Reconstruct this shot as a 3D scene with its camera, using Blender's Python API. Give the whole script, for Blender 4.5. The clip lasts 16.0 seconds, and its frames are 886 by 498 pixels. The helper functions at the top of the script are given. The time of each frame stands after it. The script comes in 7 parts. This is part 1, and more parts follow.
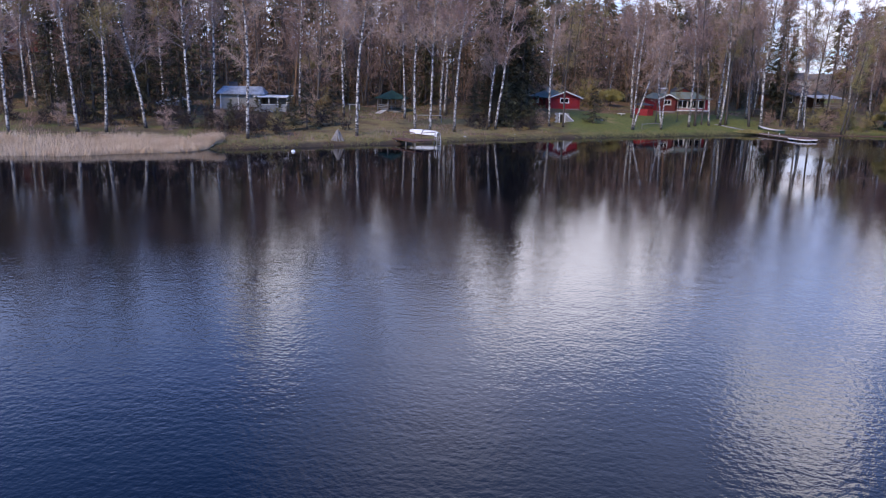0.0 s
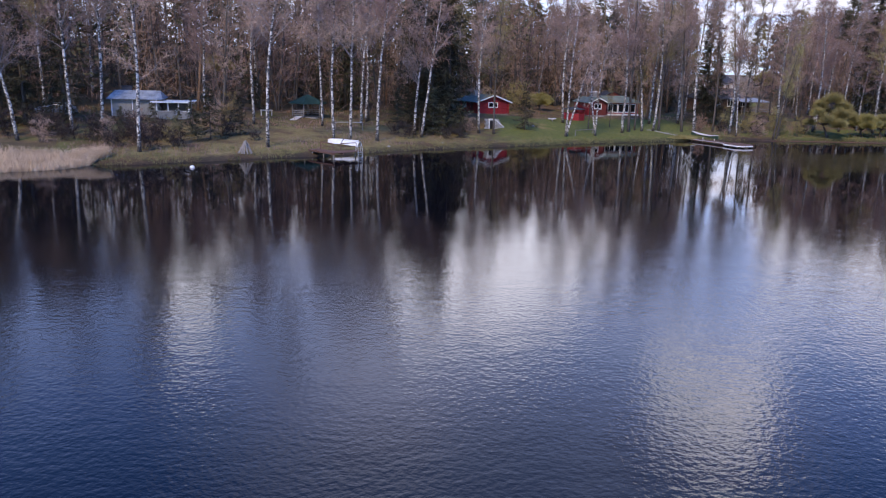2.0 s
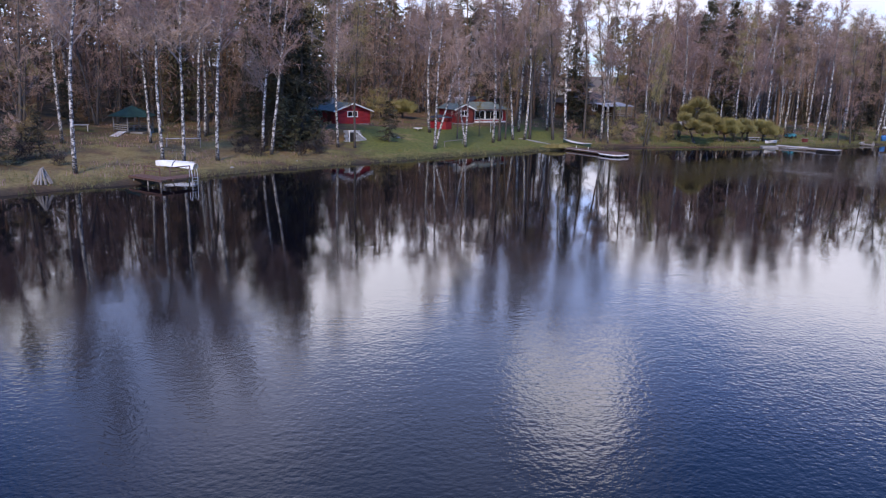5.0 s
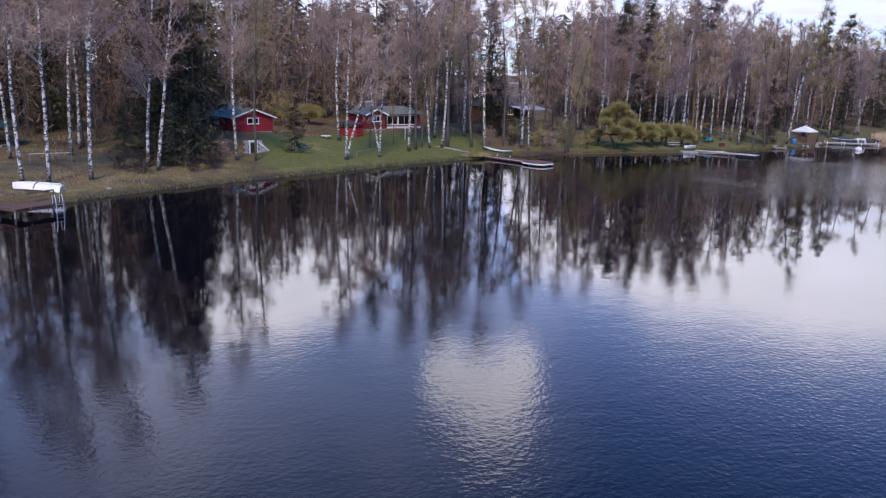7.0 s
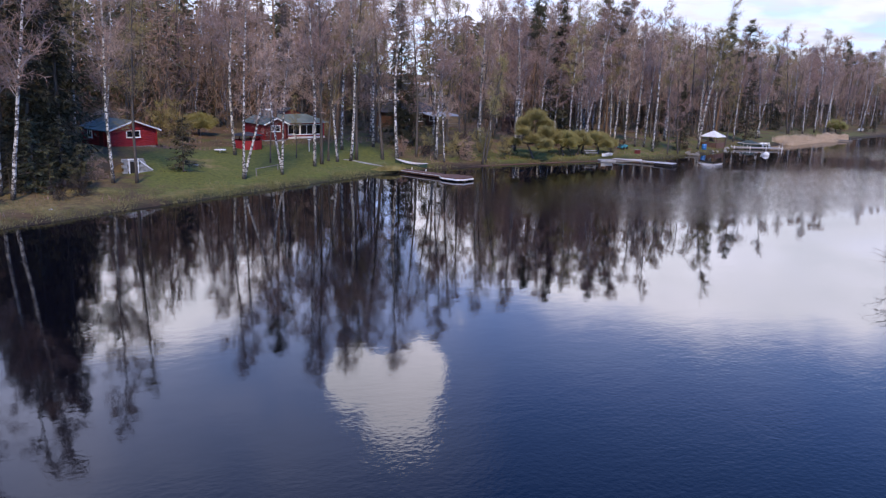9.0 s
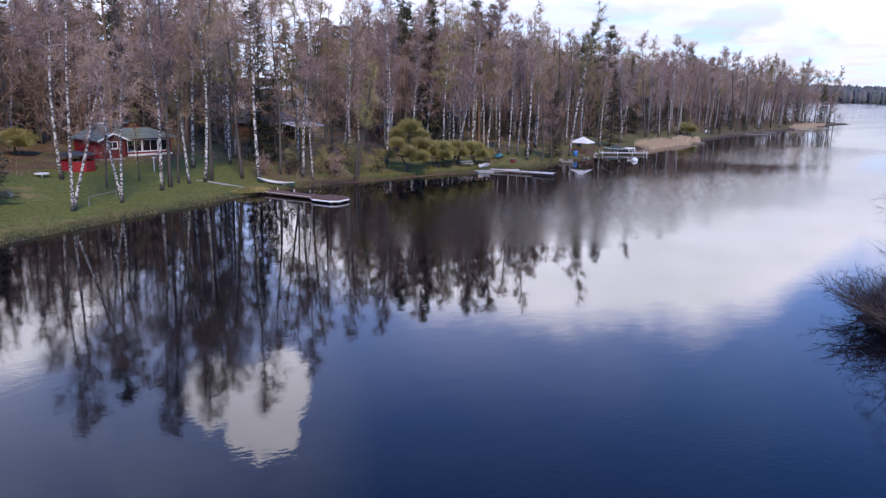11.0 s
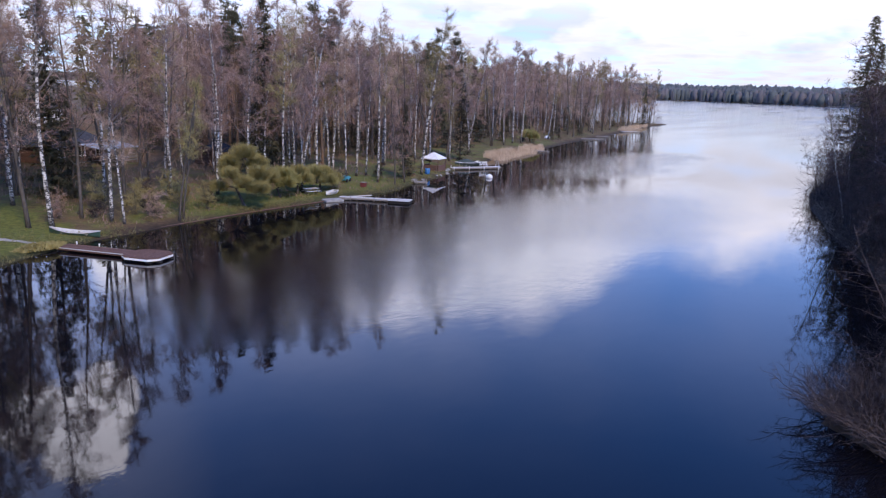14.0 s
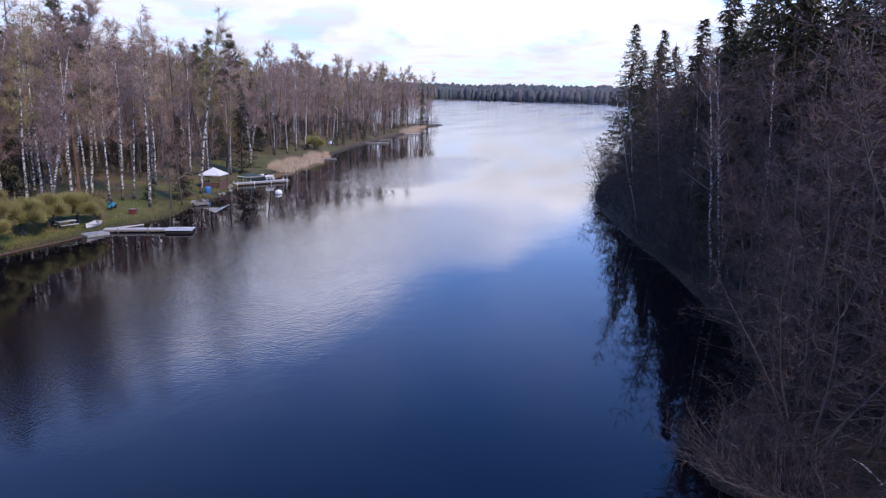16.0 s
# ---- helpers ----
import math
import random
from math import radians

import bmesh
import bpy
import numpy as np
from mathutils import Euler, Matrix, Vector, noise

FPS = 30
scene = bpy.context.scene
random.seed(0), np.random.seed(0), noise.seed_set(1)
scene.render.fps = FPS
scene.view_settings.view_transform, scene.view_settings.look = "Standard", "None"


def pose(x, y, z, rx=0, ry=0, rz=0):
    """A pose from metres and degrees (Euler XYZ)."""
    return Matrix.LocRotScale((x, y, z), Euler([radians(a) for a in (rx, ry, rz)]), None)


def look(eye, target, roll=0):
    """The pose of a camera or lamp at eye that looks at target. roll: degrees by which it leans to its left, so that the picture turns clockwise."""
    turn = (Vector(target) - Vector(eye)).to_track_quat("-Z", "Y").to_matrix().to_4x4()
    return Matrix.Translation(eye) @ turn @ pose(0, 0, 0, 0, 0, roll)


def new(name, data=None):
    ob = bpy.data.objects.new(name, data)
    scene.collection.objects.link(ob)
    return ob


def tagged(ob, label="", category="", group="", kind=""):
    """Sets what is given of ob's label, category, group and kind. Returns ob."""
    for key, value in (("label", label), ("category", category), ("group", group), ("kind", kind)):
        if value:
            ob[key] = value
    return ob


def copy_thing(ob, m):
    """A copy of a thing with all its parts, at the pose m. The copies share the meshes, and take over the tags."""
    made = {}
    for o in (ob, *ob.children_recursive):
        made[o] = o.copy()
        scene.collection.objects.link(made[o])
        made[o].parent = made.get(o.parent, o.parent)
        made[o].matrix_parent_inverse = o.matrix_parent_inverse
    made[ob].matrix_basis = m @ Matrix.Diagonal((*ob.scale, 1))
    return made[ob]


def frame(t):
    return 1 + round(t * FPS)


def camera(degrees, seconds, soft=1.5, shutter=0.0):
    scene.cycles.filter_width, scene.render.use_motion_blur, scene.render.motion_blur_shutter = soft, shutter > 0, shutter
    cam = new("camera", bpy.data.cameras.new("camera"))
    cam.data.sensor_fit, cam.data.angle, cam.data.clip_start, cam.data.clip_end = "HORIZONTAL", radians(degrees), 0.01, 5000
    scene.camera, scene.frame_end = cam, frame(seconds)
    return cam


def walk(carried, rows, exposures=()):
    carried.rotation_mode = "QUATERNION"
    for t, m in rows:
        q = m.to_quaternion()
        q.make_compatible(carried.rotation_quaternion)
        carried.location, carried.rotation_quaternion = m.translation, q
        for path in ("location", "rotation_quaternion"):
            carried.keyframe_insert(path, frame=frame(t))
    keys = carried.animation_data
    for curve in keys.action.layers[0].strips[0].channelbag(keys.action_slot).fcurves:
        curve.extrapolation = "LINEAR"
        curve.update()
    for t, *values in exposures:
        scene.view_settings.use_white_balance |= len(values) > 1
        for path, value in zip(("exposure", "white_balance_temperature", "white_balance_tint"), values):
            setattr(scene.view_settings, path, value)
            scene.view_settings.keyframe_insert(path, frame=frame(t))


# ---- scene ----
cam = camera(61.8, 16.0, soft=1.25)
# seconds, x, y, z, yaw, pitch, roll
PATH = [
    (0, 7.62, 20.39, 8.75, 0.27, -13.82, 1.48),
    (0.5, 7.56, 22.53, 8.79, -2.68, -13.76, 1.62),
    (1, 7.50, 24.61, 8.87, -3.61, -13.75, 1.60),
    (1.5, 7.48, 26.63, 8.99, -4.16, -13.72, 1.65),
    (2, 7.53, 28.57, 9.14, -5.75, -13.69, 1.71),
    (2.5, 7.59, 30.45, 9.27, -8.51, -13.60, 1.74),
    (3, 7.80, 32.33, 9.37, -10.45, -13.54, 1.76),
    (3.5, 8.04, 34.13, 9.44, -11.97, -13.44, 1.86),
    (4, 8.32, 35.73, 9.51, -13.37, -13.39, 1.68),
    (6.5, 10.02, 45.45, 9.82, -22.01, -13.09, 1.77),
    (7, 10.49, 47.21, 10.17, -23.79, -13.16, 1.76),
    (7.5, 10.98, 49.04, 10.49, -25.57, -13.24, 1.74),
    (8, 11.43, 51.13, 10.72, -27.44, -13.21, 1.78),
    (8.5, 11.92, 53.20, 10.90, -29.37, -13.13, 1.85),
    (9, 12.53, 55.27, 11.07, -31.63, -13.01, 1.89),
    (11.5, 16.62, 65.09, 11.92, -45.15, -12.39, 1.76),
    (12, 17.68, 66.71, 12.35, -47.30, -12.38, 1.87),
    (12.5, 18.82, 68.28, 12.80, -49.53, -12.45, 1.89),
    (13, 20.16, 69.89, 13.27, -51.73, -12.47, 1.94),
    (13.5, 21.50, 71.52, 13.75, -53.88, -12.46, 1.98),
    (14, 22.84, 73.13, 14.20, -55.63, -12.41, 1.96),
    (14.5, 24.19, 74.66, 14.60, -58.29, -12.32, 1.84),
    (15, 25.48, 75.99, 14.92, -63.03, -12.15, 1.79),
    (15.5, 26.85, 77.34, 15.12, -69.55, -11.99, 1.64),
    (16, 28.60, 78.72, 15.25, -72.67, -11.93, 1.49),
]


def flown(x, y, z, yaw, pitch, roll):
    a, b = radians(yaw), radians(pitch)
    return look((x, y, z), (x - math.sin(a) * math.cos(b), y + math.cos(a) * math.cos(b), z + math.sin(b)), roll)


walk(cam, [(t, flown(*row)) for t, *row in PATH], exposures=[(0.0, -0.03, 7100, 14), (16.0, -0.03, 7100, 14)])

# ---- sky and sun ----
SUN_UP, SUN_AZ = radians(42), radians(205)          # azimuth clockwise from +y
world = bpy.data.worlds.new("sky")
scene.world = world
world.use_nodes = True


def node(tree, kind, **values):
    n = tree.nodes.new(kind)
    for key, value in values.items():
        if key in n.inputs:
            n.inputs[key].default_value = value
    return n


def maths(tree, op, a, b=None, clamp=False):
    n = tree.nodes.new("ShaderNodeMath")
    n.operation, n.use_clamp = op, clamp
    for k, v in enumerate((a, b)):
        if v is None:
            continue
        if isinstance(v, (int, float)):
            n.inputs[k].default_value = v
        else:
            tree.links.new(v, n.inputs[k])
    return n.outputs[0]


def ramp(tree, fac, stops):
    n = tree.nodes.new("ShaderNodeValToRGB")
    el = n.color_ramp.elements
    while len(el) < len(stops):
        el.new(0.5)
    for e, (p, c) in zip(el, stops):
        e.position = p
        e.color = (*c, 1) if not isinstance(c, (int, float)) else (c, c, c, 1)
    tree.links.new(fac, n.inputs[0])
    return n.outputs[0]


def mixed(tree, fac, a, b):
    n = tree.nodes.new("ShaderNodeMix")
    n.data_type = "RGBA"
    for k, v in ((0, fac), (6, a), (7, b)):
        if isinstance(v, (int, float)):
            n.inputs[k].default_value = v
        elif isinstance(v, tuple):
            n.inputs[k].default_value = (*v, 1)
        else:
            tree.links.new(v, n.inputs[k])
    return n.outputs[2]


# upper edge of the low cloud bank: degrees to the left of +y, degrees above the horizon
CLOUD_EDGE = [(-100, 9), (-86, 10), (-82, 12), (-78, 13.6), (-75, 13.2), (-72.5, 12.6), (-70, 14.5), (-67, 17.2), (-63, 19.0), (-56, 19.8), (-48, 19.5), (-42, 19.8), (-37, 18.6), (-33, 17.5),
    (-30, 16.5), (-28, 12), (-24, 12), (-21, 15), (-18, 18), (-15.5, 21.5), (-10, 22.5), (-4, 22.5), (1, 18), (6, 16), (9.5, 17), (12.5, 22), (15, 22.5), (18, 16), (22, 13), (30, 12)]
# single clouds: azimuth and elevation of the middle, inner and outer radius, amount
CLOUDS = [(-27.6, 23.8, 1.0, 5.2, 0.95), (-28.4, 27.4, 0.4, 3.4, 0.85), (-24.0, 22.3, 0.2, 3.0, 0.55), (-30.5, 20.0, 0.5, 4.0, 0.15), (-90.5, 23.5, 0.5, 4.5, 0.14)]


def build_sky():
    t = world.node_tree
    t.nodes.clear()
    out = t.nodes.new("ShaderNodeOutputWorld")
    bg = t.nodes.new("ShaderNodeBackground")
    sky = t.nodes.new("ShaderNodeTexSky")
    sky.sky_type, sky.sun_disc = "NISHITA", False
    sky.sun_elevation, sky.sun_rotation = SUN_UP, SUN_AZ
    sky.air_density, sky.dust_density, sky.ozone_density = 1.0, 0.3, 5.0
    co = t.nodes.new("ShaderNodeTexCoord")
    sep = t.nodes.new("ShaderNodeSeparateXYZ")
    t.links.new(co.outputs["Generated"], sep.inputs[0])
    up = maths(t, "MAXIMUM", sep.outputs[2], 0.0)
    elev = maths(t, "MULTIPLY", maths(t, "ARCSINE", up), 180 / math.pi)
    az = maths(t, "MULTIPLY", maths(t, "ARCTAN2", maths(t, "MULTIPLY", sep.outputs[0], -1.0), sep.outputs[1]), 180 / math.pi)
    # the direction laid on a flat ceiling
    flat = maths(t, "ADD", up, 0.10)
    comb = t.nodes.new("ShaderNodeCombineXYZ")
    t.links.new(maths(t, "DIVIDE", sep.outputs[0], flat), comb.inputs[0])
    t.links.new(maths(t, "DIVIDE", sep.outputs[1], flat), comb.inputs[1])
    comb.inputs[2].default_value = 3.7

    def noise_of(source, scale, detail=5.0, rough=0.55):
        n = node(t, "ShaderNodeTexNoise", Scale=scale, Detail=detail, Roughness=rough)
        t.links.new(source, n.inputs["Vector"])
        return n.outputs[0]

    big, fine = noise_of(comb.outputs[0], 1.15, 7.0), noise_of(comb.outputs[0], 2.2)
    wisp, billow = noise_of(co.outputs["Generated"], 9.0, 6.0, 0.6), noise_of(co.outputs["Generated"], 3.5, 3.0)

    def cone(az, elev, inner, outer):
        """1 within a cone of directions, 0 outside it."""
        dot = t.nodes.new("ShaderNodeVectorMath")
        dot.operation = "DOT_PRODUCT"
        a, e = radians(az), radians(elev)
        dot.inputs[1].default_value = (-math.sin(a) * math.cos(e), math.cos(a) * math.cos(e), math.sin(e))
        t.links.new(co.outputs["Generated"], dot.inputs[0])
        r = t.nodes.new("ShaderNodeMapRange")
        r.inputs[1].default_value, r.inputs[2].default_value = math.cos(radians(outer)), math.cos(radians(inner))
        t.links.new(dot.outputs[1], r.inputs[0])
        return r.outputs[0]

    edge = maths(t, "MULTIPLY", ramp(t, maths(t, "DIVIDE", maths(t, "ADD", az, 100.0), 130.0), [((a + 100) / 130, e / 40) for a, e in CLOUD_EDGE]), 40.0)
    ragged = maths(t, "MULTIPLY", maths(t, "SUBTRACT", wisp, 0.5), 4.8)
    body = maths(t, "DIVIDE", maths(t, "ADD", maths(t, "ADD", maths(t, "SUBTRACT", edge, elev), 0.6), ragged), 4.4)
    for c in CLOUDS:
        one = cone(*c[:4])
        body = maths(t, "ADD", body, maths(t, "MULTIPLY", maths(t, "MULTIPLY", one, maths(t, "ADD", maths(t, "MULTIPLY", wisp, 12.0), -3.0)), c[4] * 1.4))
    # broken cover overhead
    over = maths(t, "MULTIPLY", maths(t, "SUBTRACT", big, 0.56), ramp(t, up, [(0.60, 0.0), (0.75, 6.0)]))
    body = maths(t, "MAXIMUM", body, over)
    mask = ramp(t, body, [(0.0, 0.0), (0.45, 0.30), (1.0, 0.97)])
    # gaps of pale blue low in the bank
    gaps = maths(t, "MULTIPLY", ramp(t, fine, [(0.46, 0.0), (0.62, 0.26)]), ramp(t, up, [(0.02, 1.0), (0.12, 0.45), (0.22, 0.25)]))
    mask = maths(t, "MULTIPLY", mask, maths(t, "SUBTRACT", 1.0, gaps))
    # a thin veil that clears upwards
    veil = maths(t, "MULTIPLY", ramp(t, up, [(0.05, 0.60), (0.16, 0.38), (0.26, 0.25), (0.34, 0.16), (0.43, 0.058), (0.54, 0.014)]), maths(t, "ADD", billow, 0.5))
    thin = ramp(t, maths(t, "DIVIDE", maths(t, "ADD", az, 100.0), 130.0), [(0.20, 0.38), (0.34, 1.0)])
    thin = maths(t, "MAXIMUM", thin, ramp(t, up, [(0.14, 1.0), (0.27, 0.0)]))
    veil = maths(t, "ADD", maths(t, "MULTIPLY", veil, thin), maths(t, "MULTIPLY", maths(t, "MULTIPLY", cone(-10, 25, 4, 25), billow), 0.40))
    mask = maths(t, "MAXIMUM", mask, veil, True)
    shade = ramp(t, maths(t, "ADD", maths(t, "MULTIPLY", billow, 0.5), maths(t, "MULTIPLY", fine, 0.5)), [(0.36, (0.67, 0.73, 0.90)), (0.58, (0.94, 0.968, 1.165))])
    squash = t.nodes.new("ShaderNodeMapping")
    squash.inputs["Scale"].default_value = (1.0, 1.0, 2.4)
    t.links.new(co.outputs["Generated"], squash.inputs[0])
    puff = maths(t, "MULTIPLY", ramp(t, noise_of(squash.outputs[0], 8.0, 4.0, 0.5), [(0.53, 0.0), (0.64, 1.0)]), ramp(t, up, [(0.02, 0.15), (0.07, 1.0), (0.17, 0.0)]))
    shade = mixed(t, puff, shade, (0.60, 0.69, 0.86))
    glow = ramp(t, up, [(0.0, 0.235), (0.10, 0.30), (0.20, 0.70), (0.32, 1.05), (0.5, 1.05), (0.75, 0.34), (1.0, 0.26)])
    bright = t.nodes.new("ShaderNodeVectorMath")
    bright.operation = "SCALE"
    t.links.new(maths(t, "MULTIPLY", glow, 4.2), bright.inputs[3])
    t.links.new(shade, bright.inputs[0])
    deep = t.nodes.new("ShaderNodeVectorMath")
    deep.operation = "MULTIPLY"
    deep.inputs[1].default_value = (0.042, 0.20, 0.41)
    t.links.new(sky.outputs[0], deep.inputs[0])
    t.links.new(mixed(t, mask, deep.outputs[0], bright.outputs[0]), bg.inputs[0])
    bg.inputs[1].default_value = 1.0
    t.links.new(bg.outputs[0], out.inputs[0])


build_sky()
sun = new("sun", bpy.data.lights.new("sun", "SUN"))
sun.data.energy, sun.data.angle, sun.data.color = 3.3, radians(10), (1.0, 0.85, 0.66)
sun_from = Vector((math.sin(SUN_AZ) * math.cos(SUN_UP), math.cos(SUN_AZ) * math.cos(SUN_UP), math.sin(SUN_UP)))
sun.matrix_world = look(sun_from * 100, (0, 0, 0))


# ---- materials ----
def surface(name, low, high, scale=3.0, rough=0.8, bump=0.3, stretch=(1, 1, 1), metal=0.0, fine=None, vary=0.0, spec=0.4, dist=0.02):
    """A surface of two colours in two sizes of noise, with relief; vary: spread of brightness between objects."""
    m = bpy.data.materials.new(name)
    m.use_nodes = True
    t = m.node_tree
    b = t.nodes["Principled BSDF"]
    co = t.nodes.new("ShaderNodeTexCoord")
    mp = t.nodes.new("ShaderNodeMapping")
    mp.inputs["Scale"].default_value = stretch
    t.links.new(co.outputs["Object"], mp.inputs[0])
    n1 = node(t, "ShaderNodeTexNoise", Scale=scale, Detail=4.0, Roughness=0.6)
    n2 = node(t, "ShaderNodeTexNoise", Scale=scale * 7.3, Detail=3.0, Roughness=0.6)
    for n in (n1, n2):
        t.links.new(mp.outputs[0], n.inputs["Vector"])
    fac = maths(t, "ADD", maths(t, "MULTIPLY", n1.outputs[0], 0.65), maths(t, "MULTIPLY", n2.outputs[0], 0.35))
    col = ramp(t, fac, [(0.36, low), (0.64, high)])
    if vary:
        info = t.nodes.new("ShaderNodeObjectInfo")
        hsv = t.nodes.new("ShaderNodeHueSaturation")
        t.links.new(col, hsv.inputs["Color"])
        t.links.new(maths(t, "ADD", maths(t, "MULTIPLY", info.outputs["Random"], 2 * vary), 1 - vary), hsv.inputs["Value"])
        t.links.new(maths(t, "ADD", maths(t, "MULTIPLY", info.outputs["Random"], 0.03), 0.485), hsv.inputs["Hue"])
        col = hsv.outputs[0]
    t.links.new(col, b.inputs["Base Color"])
    b.inputs["Roughness"].default_value, b.inputs["Metallic"].default_value = rough, metal
    b.inputs["Specular IOR Level"].default_value = spec
    if bump:
        bp = node(t, "ShaderNodeBump", Strength=bump, Distance=dist)
        t.links.new(fac, bp.inputs["Height"])
        t.links.new(bp.outputs[0], b.inputs["Normal"])
    return m


def birch_bark():
    m = surface("birch_bark", (0.44, 0.41, 0.37), (0.68, 0.65, 0.60), 1.2, 0.75, 0.3, (3, 3, 1.0))
    t = m.node_tree
    b = t.nodes["Principled BSDF"]
    old = b.inputs["Base Color"].links[0].from_socket
    co = t.nodes.new("ShaderNodeTexCoord")
    mp = t.nodes.new("ShaderNodeMapping")
    mp.inputs["Scale"].default_value = (2.2, 2.2, 3.4)
    t.links.new(co.outputs["Object"], mp.inputs[0])
    n = node(t, "ShaderNodeTexNoise", Scale=1.4, Detail=5.0, Roughness=0.7)
    t.links.new(mp.outputs[0], n.inputs["Vector"])
    scars = ramp(t, n.outputs[0], [(0.45, 0.0), (0.52, 1.0)])
    sep = t.nodes.new("ShaderNodeSeparateXYZ")
    t.links.new(co.outputs["Object"], sep.inputs[0])
    # the rough black bark at the foot of old stems
    foot = ramp(t, maths(t, "ADD", maths(t, "MULTIPLY", sep.outputs[2], 0.25), n.outputs[0]), [(0.52, 1.0), (0.72, 0.0)])
    dark = maths(t, "MAXIMUM", scars, foot, True)
    t.links.new(mixed(t, dark, old, (0.055, 0.048, 0.045)), b.inputs["Base Color"])
    return m


def ground_skin():
    m = surface("ground", (0.050, 0.034, 0.016), (0.150, 0.100, 0.044), 0.5, 0.95, 0.7, dist=0.12)
    t = m.node_tree
    b = t.nodes["Principled BSDF"]
    litter = b.inputs["Base Color"].links[0].from_socket
    co = t.nodes.new("ShaderNodeTexCoord")
    n = node(t, "ShaderNodeTexNoise", Scale=0.35, Detail=6.0, Roughness=0.65)
    n2 = node(t, "ShaderNodeTexNoise", Scale=2.6, Detail=4.0, Roughness=0.7)
    for k in (n, n2):
        t.links.new(co.outputs["Object"], k.inputs["Vector"])
    grass = ramp(t, n2.outputs[0], [(0.35, (0.060, 0.072, 0.011)), (0.65, (0.138, 0.148, 0.026))])
    dry = ramp(t, n2.outputs[0], [(0.35, (0.145, 0.112, 0.040)), (0.65, (0.26, 0.195, 0.080))])
    at = t.nodes.new("ShaderNodeAttribute")
    at.attribute_name = "lawn"
    bank = t.nodes.new("ShaderNodeAttribute")
    bank.attribute_name = "bank"
    patch = ramp(t, maths(t, "ADD", at.outputs["Fac"], maths(t, "MULTIPLY", maths(t, "SUBTRACT", n.outputs[0], 0.5), 1.6)), [(0.35, 0.0), (0.65, 1.0)])
    dried = ramp(t, maths(t, "ADD", bank.outputs["Fac"], maths(t, "MULTIPLY", maths(t, "SUBTRACT", n.outputs[0], 0.5), 2.4)), [(0.35, 0.0), (0.75, 0.85)])
    col = mixed(t, patch, litter, grass)
    col = mixed(t, dried, col, dry)
    wet_shade = t.nodes.new("ShaderNodeAttribute")
    wet_shade.attribute_name = "wet_shade"
    # wet litter, blackened further to carry the shade of the bank trees
    wet_shaded_soil = ramp(t, n2.outputs[0], [(0.35, (0.009, 0.007, 0.005)), (0.65, (0.028, 0.020, 0.013))])
    heath = node(t, "ShaderNodeTexNoise", Scale=0.16, Detail=5.0, Roughness=0.6)
    t.links.new(co.outputs["Object"], heath.inputs["Vector"])
    brown = ramp(t, n2.outputs[0], [(0.35, (0.055, 0.028, 0.014)), (0.65, (0.165, 0.088, 0.040))])
    col = mixed(t, maths(t, "MULTIPLY", ramp(t, heath.outputs[0], [(0.47, 0.0), (0.57, 0.9)]), maths(t, "SUBTRACT", 1.0, at.outputs["Fac"], True)), col, brown)
    col = mixed(t, wet_shade.outputs["Fac"], col, wet_shaded_soil)
    t.links.new(col, b.inputs["Base Color"])
    return m


